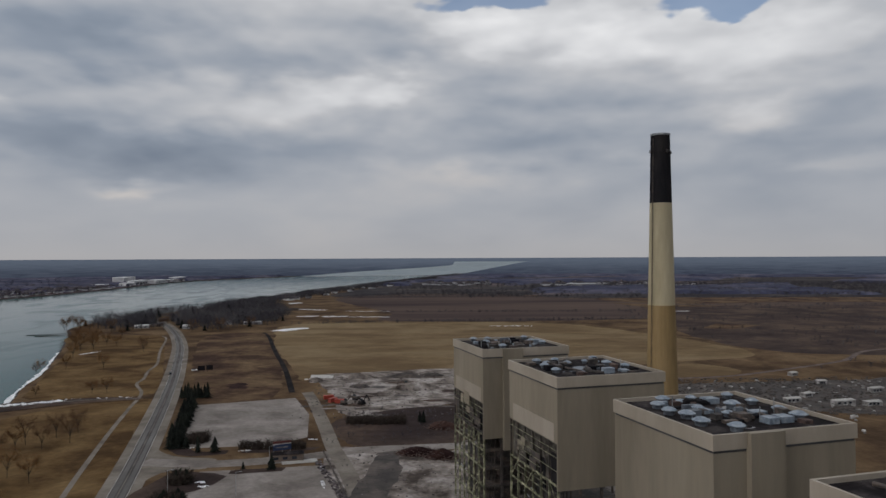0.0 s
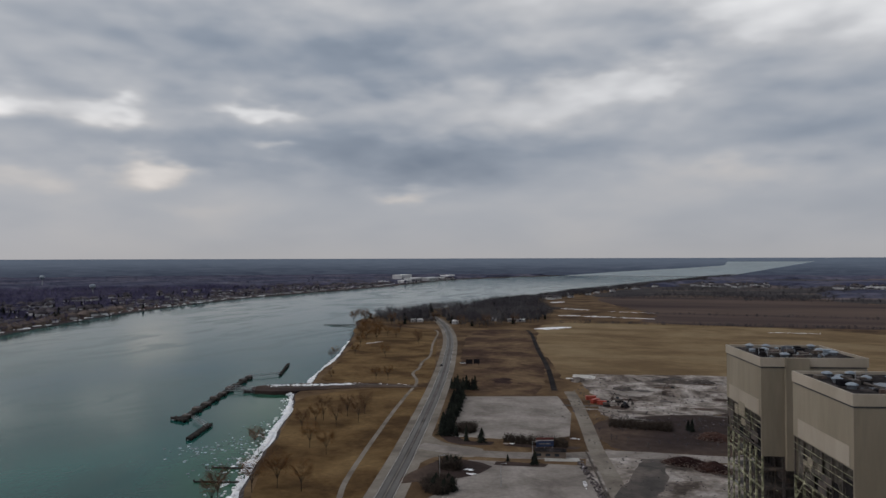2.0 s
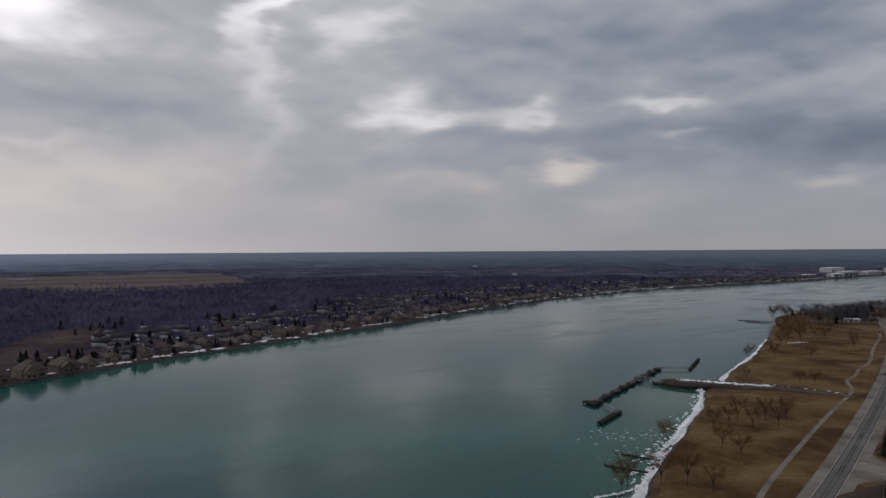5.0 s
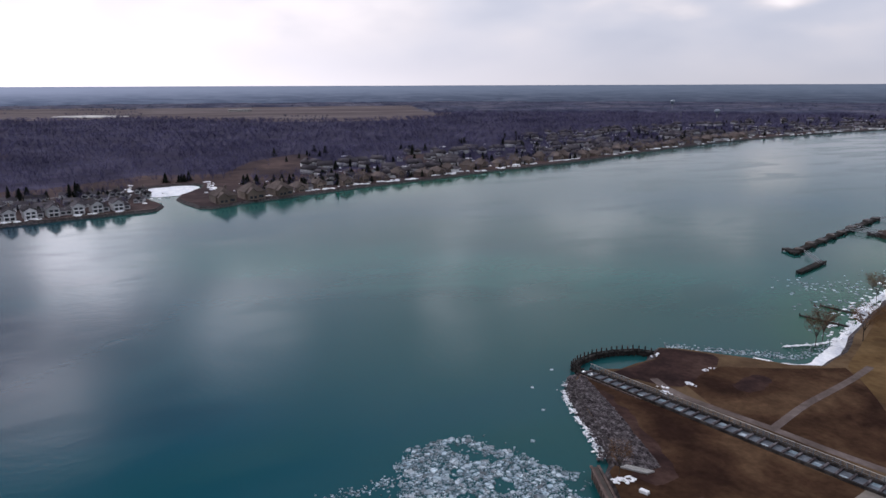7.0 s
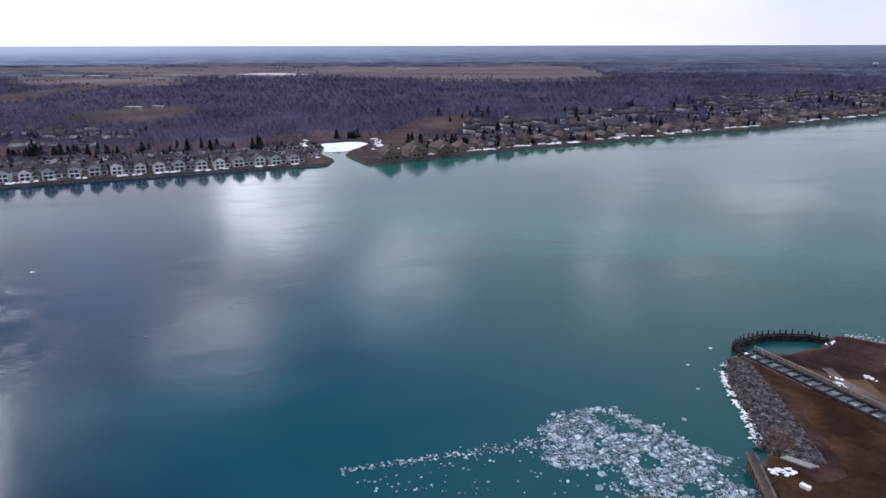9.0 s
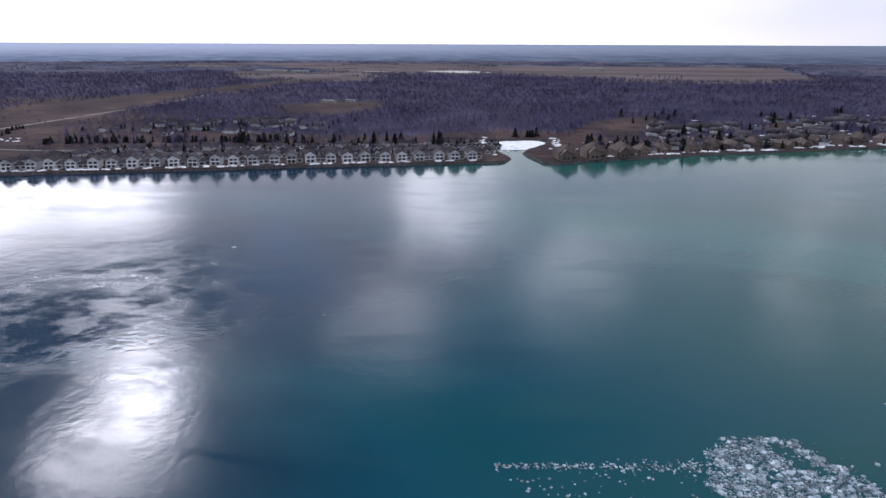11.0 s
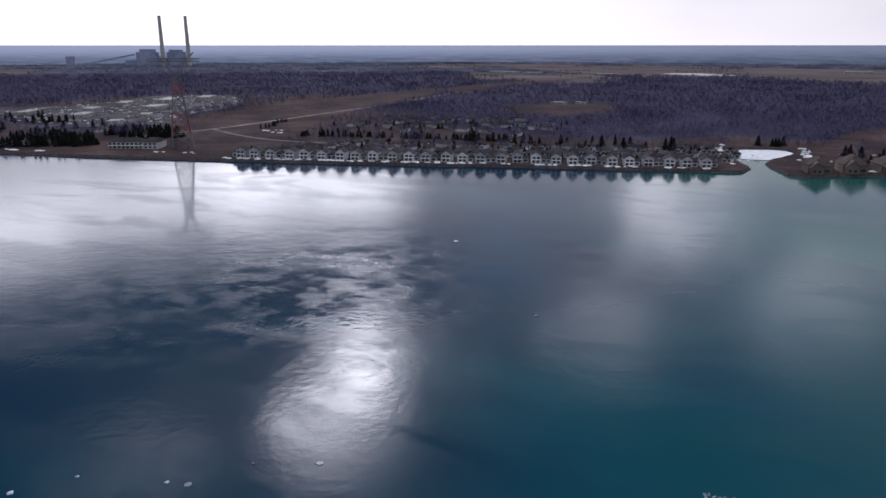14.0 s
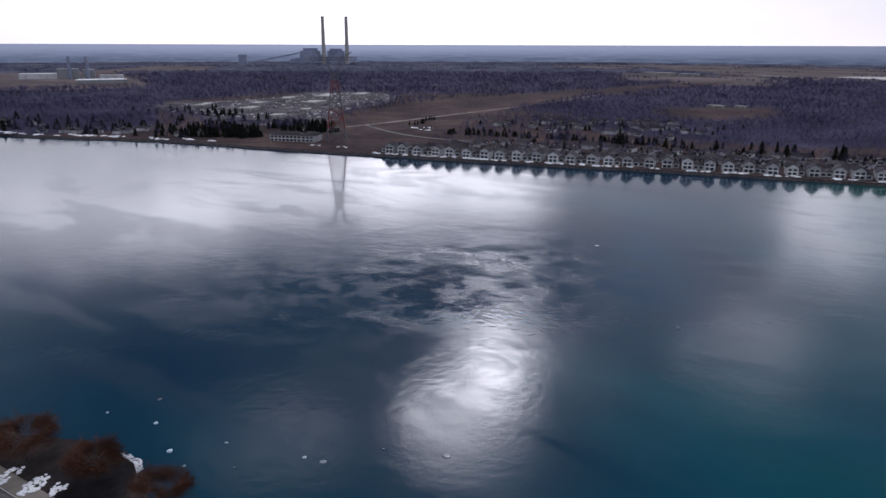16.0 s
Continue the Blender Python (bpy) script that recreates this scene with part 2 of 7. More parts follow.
M["rubble"] = material("crushed_concrete", ((0.066, 0.054, 0.047), (0.198, 0.172, 0.154), (0.34, 0.312, 0.29)), 0.06, 0.95, bump=0.8, bump_scale=0.35, fine=0.3, fine_amount=0.45)
M["mud"] = material("dark_mud", ((0.026, 0.021, 0.019), (0.050, 0.041, 0.036), (0.085, 0.069, 0.058)), 0.08, 0.85, fine=0.4, fine_amount=0.35)
M["bank"] = material("stony_bank", ((0.034, 0.029, 0.031), (0.062, 0.053, 0.054), (0.105, 0.093, 0.092)), 0.7, 0.95, bump=0.8, bump_scale=1.2, fine=1.2, fine_amount=0.6)
M["snow"] = material("old_snow", ((0.62, 0.64, 0.68), (0.76, 0.77, 0.79), (0.84, 0.84, 0.84)), 0.15, 0.7, bump=0.3, bump_scale=0.8, fine=0.9, fine_amount=0.15)
M["ice"] = material("drift_ice", ((0.12, 0.17, 0.20), (0.22, 0.275, 0.31), (0.38, 0.43, 0.46)), 0.35, 0.45, fine=1.4, fine_amount=0.2, islands=0.75)
M["siding"] = material("beige_metal_siding", ((0.168, 0.142, 0.103), (0.218, 0.186, 0.138), (0.252, 0.216, 0.163)), 0.05, 0.6, fine=0.6, fine_amount=0.10, stretch=(1, 1, 0.14))
M["fascia"] = material("pale_parapet_fascia", ((0.278, 0.24, 0.19), (0.318, 0.275, 0.22), (0.35, 0.305, 0.25)), 0.06, 0.6, fine=1.2, fine_amount=0.06, stretch=(1, 1, 0.3))
M["white_panel"] = material("bleached_panel", ((0.375, 0.360, 0.330), (0.420, 0.405, 0.375), (0.465, 0.450, 0.420)), 0.1, 0.6, fine=1.0, fine_amount=0.1)
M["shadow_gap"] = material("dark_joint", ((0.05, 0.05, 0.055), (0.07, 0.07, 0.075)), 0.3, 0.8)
M["roof"] = material("tar_roof", ((0.010, 0.009, 0.010), (0.020, 0.017, 0.018), (0.055, 0.048, 0.047)), 0.16, 0.92, fine=0.9, fine_amount=0.4)
M["steel"] = material("weathered_green_steel", ((0.055, 0.055, 0.035), (0.16, 0.16, 0.095), (0.42, 0.41, 0.27)), 0.45, 0.6, fine=1.5, fine_amount=0.3)
M["dark_steel"] = material("rusty_dark_steel", ((0.03, 0.026, 0.025), (0.06, 0.05, 0.045), (0.10, 0.075, 0.06)), 0.3, 0.7, fine=1.5, fine_amount=0.35)
M["vent"] = material("bluish_galvanised_cap", ((0.15, 0.185, 0.225), (0.22, 0.26, 0.305), (0.31, 0.345, 0.38)), 0.8, 0.5, metal=0.2, fine=3.0, fine_amount=0.15)
M["vent_base"] = material("grey_vent_curb", ((0.07, 0.08, 0.095), (0.13, 0.145, 0.165)), 0.6, 0.6)
M["black"] = material("black_stack_paint", ((0.010, 0.010, 0.013), (0.017, 0.016, 0.018), (0.026, 0.024, 0.024)), 0.12, 0.92, fine=0.8, fine_amount=0.2, stretch=(1, 1, 0.2))
M["cream"] = material("cream_concrete", ((0.340, 0.293, 0.187), (0.391, 0.340, 0.225), (0.425, 0.374, 0.255)), 0.06, 0.85, fine=0.6, fine_amount=0.1, stretch=(1, 1, 0.15))
M["ochre"] = material("ochre_stained_concrete", ((0.180, 0.122, 0.050), (0.230, 0.158, 0.068), (0.270, 0.189, 0.090)), 0.07, 0.85, fine=0.6, fine_amount=0.15, stretch=(1, 1, 0.15))
# twigs across the river: violet haze is tinted into their base colour
M["twig_west"] = material("hazed_bare_twigs", ((0.040, 0.037, 0.076), (0.067, 0.062, 0.118), (0.106, 0.098, 0.164)), 0.012, 0.95, fine=0.1, fine_amount=0.3)
M["far_floor"] = material("far_winter_scrub", ((0.028, 0.026, 0.030), (0.046, 0.041, 0.043), (0.085, 0.070, 0.062)), 0.006, 0.95, fine=0.04, fine_amount=0.4, stretch=(0.5, 1, 1))
M["twig_brown"] = material("brown_bare_twigs", ((0.075, 0.042, 0.024), (0.115, 0.066, 0.038), (0.150, 0.092, 0.055)), 0.05, 0.95, fine=0.4, fine_amount=0.3)
M["stripped_wall"] = material("dirty_stripped_wall", ((0.040, 0.036, 0.032), (0.085, 0.077, 0.066), (0.13, 0.118, 0.10)), 0.35, 0.9, fine=1.2, fine_amount=0.4)
M["willow"] = material("russet_willow_twigs", ((0.085, 0.042, 0.018), (0.135, 0.070, 0.030), (0.180, 0.100, 0.045)), 0.05, 0.95, fine=0.4, fine_amount=0.3)
M["willow_dark"] = material("dark_russet_willow_twigs", ((0.046, 0.020, 0.014), (0.078, 0.036, 0.024), (0.110, 0.055, 0.036)), 0.05, 0.95, fine=0.4, fine_amount=0.3)
M["meadow"] = material("rough_meadow", ((0.040, 0.023, 0.018), (0.085, 0.054, 0.033), (0.135, 0.092, 0.054)), 0.022, 0.95, bump=0.4, bump_scale=0.5, fine=0.2, fine_amount=0.4)
M["bark"] = material("dark_bark", ((0.035, 0.028, 0.024), (0.06, 0.048, 0.04)), 0.6, 0.95, fine=3, fine_amount=0.3)
M["conifer"] = material("dark_conifer", ((0.008, 0.0095, 0.0085), (0.014, 0.0165, 0.0135), (0.023, 0.025, 0.020)), 0.15, 0.95, fine=1.0, fine_amount=0.4)
# woodland floor takes the same violet haze tint as the twigs
M["canopy"] = material("hazed_winter_woodland", ((0.020, 0.018, 0.037), (0.033, 0.029, 0.056), (0.052, 0.046, 0.077)), 0.012, 0.95, bump=0.8, bump_scale=0.08, fine=0.06, fine_amount=0.5)
M["wall_white"] = material("white_house_siding", ((0.36, 0.36, 0.37), (0.46, 0.46, 0.47), (0.53, 0.53, 0.53)), 0.05, 0.7, random_tint=0.3)
M["wall_brown"] = material("brown_house_siding", ((0.10, 0.075, 0.060), (0.145, 0.110, 0.088), (0.19, 0.15, 0.125)), 0.02, 0.8, random_tint=0.35)
M["shingle"] = material("grey_shingles", ((0.038, 0.034, 0.039), (0.057, 0.051, 0.057), (0.082, 0.074, 0.080)), 0.05, 0.92, random_tint=0.3)
M["brown_shingle"] = material("brown_shingles", ((0.066, 0.052, 0.048), (0.098, 0.078, 0.071), (0.135, 0.108, 0.098)), 0.05, 0.92, random_tint=0.3)
M["glass"] = material("dark_window_glass", ((0.02, 0.024, 0.03), (0.035, 0.04, 0.05)), 0.2, 0.12)
M["concrete"] = material("pale_concrete", ((0.28, 0.27, 0.25), (0.36, 0.35, 0.33), (0.43, 0.42, 0.40)), 0.1, 0.85, fine=0.8, fine_amount=0.2)
M["timber"] = material("weathered_dark_timber", ((0.020, 0.018, 0.018), (0.036, 0.032, 0.030), (0.062, 0.055, 0.050)), 0.4, 0.92, fine=2, fine_amount=0.3)
M["rust"] = material("rusty_sheet_pile", ((0.045, 0.030, 0.027), (0.075, 0.048, 0.040), (0.115, 0.078, 0.062)), 0.3, 0.85, fine=1.5, fine_amount=0.3)
M["red"] = material("red_machine_paint", ((0.24, 0.035, 0.022), (0.31, 0.05, 0.03)), 0.4, 0.5)
M["tower_red"] = material("faded_red_tower_paint", ((0.17, 0.050, 0.050), (0.23, 0.070, 0.066)), 0.1, 0.6)
M["tower_grey"] = material("grey_tower_steel", ((0.10, 0.10, 0.115), (0.16, 0.16, 0.175)), 0.1, 0.6)
M["wet_mud_and_shade"] = material("wet_black_mud_and_shade", ((0.008, 0.0075, 0.009), (0.016, 0.014, 0.015), (0.03, 0.025, 0.024)), 0.05, 0.92, fine=0.3, fine_amount=0.5)
M["dull_red"] = material("faded_red_panel", ((0.10, 0.025, 0.022), (0.14, 0.035, 0.03)), 0.5, 0.6)
M["debris"] = material("pale_scrap_pieces", ((0.12, 0.115, 0.11), (0.22, 0.21, 0.20), (0.40, 0.39, 0.38)), 0.3, 0.8, fine_amount=0.2, islands=0.6)
M["shoulder"] = material("beige_gravel_shoulder", ((0.130, 0.113, 0.096), (0.175, 0.154, 0.132), (0.212, 0.190, 0.164)), 0.05, 0.95, fine=0.6, fine_amount=0.15)
M["puddle"] = material("standing_water_on_tar", ((0.008, 0.008, 0.009), (0.014, 0.014, 0.015)), 0.3, 0.06)
M["twig_grey"] = material("grey_bare_twigs", ((0.036, 0.034, 0.040), (0.058, 0.055, 0.062), (0.090, 0.084, 0.088)), 0.03, 0.95, fine=0.25, fine_amount=0.3)
# far woods: the haze of distance is mixed into this blue-grey base colour
M["far_canopy"] = material("hazed_distant_woodland", ((0.036, 0.039, 0.068), (0.060, 0.063, 0.098), (0.105, 0.100, 0.130)), 0.005, 0.95, fine=0.03, fine_amount=0.4)
M["lot_grey"] = material("patchy_lot_paving", ((0.035, 0.030, 0.035), (0.075, 0.068, 0.074), (0.15, 0.14, 0.145)), 0.03, 0.9, fine=0.12, fine_amount=0.4)
M["brown_lawn"] = material("burnt_brown_lawn", ((0.022, 0.0105, 0.007), (0.047, 0.025, 0.014), (0.080, 0.047, 0.026)), 0.045, 0.95, bump=0.3, bump_scale=0.6, fine=0.6, fine_amount=0.34)
M["spit"] = material("reddish_wet_soil", ((0.020, 0.011, 0.0105), (0.038, 0.021, 0.018), (0.064, 0.038, 0.030)), 0.06, 0.9, fine=0.6, fine_amount=0.4)
M["track"] = material("trodden_gravel_track", ((0.085, 0.066, 0.060), (0.12, 0.095, 0.086), (0.155, 0.125, 0.115)), 0.1, 0.95, fine=0.8, fine_amount=0.2)
M["blue_sign"] = material("blue_sign_panel", ((0.020, 0.034, 0.085), (0.030, 0.048, 0.11)), 0.5, 0.5)
M["white"] = material("white_paint", ((0.70, 0.70, 0.70), (0.80, 0.80, 0.80)), 0.5, 0.6)
M["grey_metal"] = material("grey_metal", ((0.22, 0.23, 0.24), (0.32, 0.33, 0.34)), 0.4, 0.5, metal=0.3)
M["rock"] = material("grey_riprap_stone", ((0.040, 0.033, 0.035), (0.082, 0.070, 0.073), (0.150, 0.134, 0.138)), 0.5, 0.95, fine=2.5, fine_amount=0.25, islands=0.5)
# the sky's sheen on the far water is put into a pale base colour
M["far_water"] = material("far_water_with_sheen", ((0.12, 0.165, 0.185), (0.145, 0.19, 0.21)), 0.004, 0.4)
M["tan_field"] = material("tan_stubble_field", ((0.072, 0.056, 0.058), (0.104, 0.082, 0.082), (0.140, 0.115, 0.116)), 0.005, 0.95, fine=0.03, fine_amount=0.3, stretch=(1, 0.35, 1))


def water_material():
    mt = bpy.data.materials.new("river_water")
    mt.use_nodes = True
    k = Net(mt.node_tree)
    bsdf = mt.node_tree.nodes["Principled BSDF"]
    pos = k.n("ShaderNodeNewGeometry").outputs["Position"]
    broad_ = k.noise(k.v("MULTIPLY", pos, (1.0, 0.45, 1.0)), 0.006, 4.0, 0.55, 0.6)
    yx = k.n("ShaderNodeSeparateXYZ")
    k.put(yx.inputs[0], pos)
    X, Y = yx.outputs[0], yx.outputs[1]
    shoal = k.m("ADD", k.m("MULTIPLY", k.m("SUBTRACT", broad_, 0.5), 1.5), k.span(Y, -190.0, 330.0), clamp=True)
    deep = k.ramp(shoal, (0.0, (0.002, 0.022, 0.046)), (0.35, (0.005, 0.054, 0.078)), (0.65, (0.008, 0.059, 0.068)), (1.0, (0.010, 0.060, 0.053)))
    # a pale sand bar along the stream, and green shallows off both banks
    wave = k.noise(k.v("MULTIPLY", pos, (1.0, 0.6, 1.0)), 0.018, 5.0, 0.6, 0.8)
    across = k.m("MULTIPLY_ADD", k.m("SUBTRACT", wave, 0.5), 150.0, k.m("MULTIPLY_ADD", Y, -0.59, k.m("ADD", X, 416.0)))
    bar = k.m("MULTIPLY", k.span(k.m("ABSOLUTE", across), 75.0, 0.0), k.m("MULTIPLY", k.span(Y, -60.0, 60.0), k.span(Y, 380.0, 220.0)))
    off_west = k.m("MULTIPLY_ADD", k.m("SUBTRACT", wave, 0.5), 60.0, k.m("MULTIPLY_ADD", Y, 0.39, k.m("ADD", X, 554.0)))
    west = k.m("MULTIPLY", k.span(off_west, 95.0, 10.0), k.m("MULTIPLY", k.span(Y, -120.0, 20.0), k.span(Y, 520.0, 300.0)))
    off_east = k.m("MULTIPLY_ADD", k.m("SUBTRACT", wave, 0.5), 60.0, k.m("MULTIPLY_ADD", Y, -0.52, k.m("MULTIPLY", k.m("ADD", X, 48.0), -1.0)))
    east = k.m("MULTIPLY", k.span(off_east, 60.0, 0.0), k.m("MULTIPLY", k.span(Y, 190.0, 230.0), k.span(Y, 470.0, 380.0)))
    col = k.mix(k.m("MULTIPLY", bar, 0.42), deep, (0.020, 0.125, 0.110))
    col = k.mix(k.m("MULTIPLY", west, 0.5), col, (0.020, 0.105, 0.062))
    col = k.mix(k.m("MULTIPLY", east, 0.8), col, (0.030, 0.095, 0.050))
    k.put(bsdf.inputs["Base Color"], col)
    bsdf.inputs["IOR"].default_value = 1.333
    bsdf.inputs["Specular IOR Level"].default_value = 0.148
    # slicks of calm and ruffled water, and patches where the current breaks the surface
    sl = k.noise(k.v("MULTIPLY", pos, (1.0, 0.35, 1.0)), 0.020, 5.0, 0.6, 1.2)
    ruffle = k.span(sl, 0.48, 0.60)
    off = k.v("MULTIPLY", k.v("SUBTRACT", pos, (-235.0, -146.0, 0.0)), (0.0085, 0.0085, 0.0))
    off2 = k.v("MULTIPLY", k.v("SUBTRACT", pos, (-104.0, -126.0, 0.0)), (0.018, 0.018, 0.0))
    eddy = k.m("MAXIMUM", k.span(k.v("LENGTH", off), 1.2, 0.25), k.m("MULTIPLY", k.span(k.v("LENGTH", off2), 1.2, 0.3), 0.35))
    tear = k.noise(k.v("MULTIPLY", pos, (1.0, 0.8, 1.0)), 0.085, 6.0, 0.62, 0.35)
    torn = k.span(tear, 0.45, 0.60)
    k.put(bsdf.inputs["Roughness"], k.m("MULTIPLY_ADD", k.m("MULTIPLY", eddy, torn), 0.13, k.m("MULTIPLY_ADD", ruffle, 0.07, 0.095)))
    swirl = k.noise(k.v("MULTIPLY", pos, (1.0, 0.7, 1.0)), 0.05, 5.0, 0.6, 0.45)
    small = k.noise(pos, 0.35, 3.0, 0.5)
    bp = k.n("ShaderNodeBump")
    bp.inputs["Distance"].default_value = 0.5
    k.put(bp.inputs["Strength"], k.m("MULTIPLY_ADD", k.m("MULTIPLY", eddy, torn), 0.10, k.m("MULTIPLY_ADD", ruffle, 0.05, 0.05)))
    k.put(bp.inputs["Height"], small)
    bq = k.n("ShaderNodeBump")
    bq.inputs["Distance"].default_value = 1.6
    k.put(bq.inputs["Strength"], k.m("MULTIPLY_ADD", eddy, 0.11, 0.022))
    k.put(bq.inputs["Height"], k.m("MULTIPLY_ADD", torn, k.m("MULTIPLY", eddy, 0.06), swirl))
    k.put(bq.inputs["Normal"], bp.outputs[0])
    k.put(bsdf.inputs["Normal"], bq.outputs[0])
    return mt


M["water"] = water_material()


# ---------------------------------------------------------------- mesh helpers
class Shape:
    """Collects faces for one mesh."""

    def __init__(self):
        self.v, self.f = [], []

    def add(self, verts, faces):
        o = len(self.v)
        self.v += [tuple(p) for p in verts]
        self.f += [tuple(o + i for i in f) for f in faces]
        return self

    def box(self, lo, hi, m=None):
        (a, b, c), (d, e, g) = lo, hi
        vs = [Vector(p) for p in ((a, b, c), (d, b, c), (d, e, c), (a, e, c), (a, b, g), (d, b, g), (d, e, g), (a, e, g))]
        if m:
            vs = [m @ p for p in vs]
        return self.add(vs, ((3, 2, 1, 0), (4, 5, 6, 7), (0, 1, 5, 4), (1, 2, 6, 5), (2, 3, 7, 6), (3, 0, 4, 7)))

    def bar(self, a, b, r, sides=4, r2=None, cap=True):
        """A straight tapered rod from a to b."""
        a, b = Vector(a), Vector(b)
        q = (b - a).to_track_quat("Z", "Y")
        r2 = r if r2 is None else r2
        ring = [Vector((math.cos((i + 0.5) * math.tau / sides), math.sin((i + 0.5) * math.tau / sides), 0)) for i in range(sides)]
        vs = [a + q @ (p * r) for p in ring] + [b + q @ (p * r2) for p in ring]
        fs = [(i, (i + 1) % sides, sides + (i + 1) % sides, sides + i) for i in range(sides)]
        if cap:
            fs += [tuple(range(sides))[::-1], tuple(range(sides, 2 * sides))]
        return self.add(vs, fs)

    def spike(self, a, b, r):
        """A thin three-sided spike, for twigs."""
        a, b = Vector(a), Vector(b)
        q = (b - a).to_track_quat("Z", "Y")
        vs = [a + q @ Vector((r * math.cos(t), r * math.sin(t), 0)) for t in (0, 2.094, 4.189)] + [b]
        return self.add(vs, ((0, 1, 3), (1, 2, 3), (2, 0, 3)))

    def rings(self, sections, sides=24, cap=True):
        """A turned body from (radius, height) pairs."""
        n = len(sections)
        vs = [(r * math.cos(i * math.tau / sides), r * math.sin(i * math.tau / sides), z) for r, z in sections for i in range(sides)]
        fs = [(s * sides + i, s * sides + (i + 1) % sides, (s + 1) * sides + (i + 1) % sides, (s + 1) * sides + i) for s in range(n - 1) for i in range(sides)]
        if cap:
            fs += [tuple(range(sides))[::-1], tuple(range((n - 1) * sides, n * sides))]
        return self.add(vs, fs)

    def prism(self, outline, z0, z1):
        n = len(outline)
        vs = [(x, y, z0) for x, y in outline] + [(x, y, z1) for x, y in outline]
        return self.add(vs, [tuple(range(n))[::-1], tuple(range(n, 2 * n))] + [(i, (i + 1) % n, n + (i + 1) % n, n + i) for i in range(n)])

    def rock(self, p, r, rnd, flatten=0.7):
        """A rough lump."""
        vs = []
        for z, k in ((-0.6, 0.6), (0.1, 1.0), (0.75, 0.55)):
            for i in range(5):
                t = i * 1.2566 + z
                q = r * k * rnd.uniform(0.75, 1.2)
                vs.append((p[0] + q * math.cos(t), p[1] + q * math.sin(t), p[2] + z * r * flatten))
        fs = [(s * 5 + i, s * 5 + (i + 1) % 5, s * 5 + 5 + (i + 1) % 5, s * 5 + 5 + i) for s in range(2) for i in range(5)]
        return self.add(vs, fs + [(10, 11, 12, 13, 14), (4, 3, 2, 1, 0)])

    def mesh(self, name, mt):
        me = bpy.data.meshes.new(name)
        me.from_pydata(self.v, [], self.f)
        me.materials.append(mt)
        me.update()
        return me


def part(name, shape, mt, parent=None, label="", smooth=False, bevel=0.0):
    """One mesh object, at top level or under a thing or part."""
    me = shape.mesh(name, mt)
    if smooth:
        me.shade_smooth()
    ob = new(name, me)
    if parent:
        ob.parent = parent
    if label:
        ob["label"] = label
    if bevel:
        bv = ob.modifiers.new("edge", "BEVEL")
        bv.width, bv.segments, bv.limit_method = bevel, 1, "ANGLE"
    return ob


def thing(name, label, category, group="", kind="", at=(0, 0, 0), turn=0.0):
    ob = new(name)
    ob.empty_display_size = 0.5
    ob.matrix_world = pose(*at, 0, 0, turn)
    return tagged(ob, label, category, group, kind)


def curve_points(points, step, jitter=0.0, closed=False, seed=1):
    """A smooth line through the points, resampled about every step metres, with an uneven edge."""
    rnd = random.Random(seed)
    n = len(points)
    out = []
    for i in range(n if closed else n - 1):
        p0, p1, p2, p3 = (Vector(points[j % n] if closed else points[min(max(j, 0), n - 1)]) for j in (i - 1, i, i + 1, i + 2))
        k = max(1, int((p2 - p1).length / step))
        for s in range(k):
            t = s / k
            q = 0.5 * (2 * p1 + (p2 - p0) * t + (2 * p0 - 5 * p1 + 4 * p2 - p3) * t * t + (3 * p1 - p0 - 3 * p2 + p3) * t ** 3)
            out.append((q.x + rnd.uniform(-jitter, jitter), q.y + rnd.uniform(-jitter, jitter)))
    if not closed:
        out.append(tuple(points[-1]))
    return out


def ribbon(points, width, z, offset=0.0, step=12.0, z_end=None):
    """A strip along a line, as (vertices, faces)."""
    c = [Vector(p) for p in curve_points(points, step)]
    s = Shape()
    vs = []
    for i, p in enumerate(c):
        d = (c[min(i + 1, len(c) - 1)] - c[max(i - 1, 0)]).normalized()
        nrm = Vector((-d.y, d.x))
        for k in (offset - width / 2, offset + width / 2):
            q = p + nrm * k
            vs.append((q.x, q.y, z))
    s.add(vs, [(2 * i, 2 * i + 1, 2 * i + 3, 2 * i + 2) for i in range(len(c) - 1)])
    return s


def ground_patch(points, z, step=8.0, jitter=0.8, seed=1):
    """A level patch with an uneven outline."""
    line = curve_points(points, step, jitter, True, seed)
    s = Shape()
    s.add([(x, y, z) for x, y in line], [tuple(range(len(line)))])
    return s


def inside(x, y, poly):
    hit = False
    j = len(poly) - 1
    for i in range(len(poly)):
        (xi, yi), (xj, yj) = poly[i], poly[j]
        if (yi > y) != (yj > y) and x < (xj - xi) * (y - yi) / (yj - yi) + xi:
            hit = not hit
        j = i
    return hit

# ---------------------------------------------------------------- land and water
LAND = 2.0
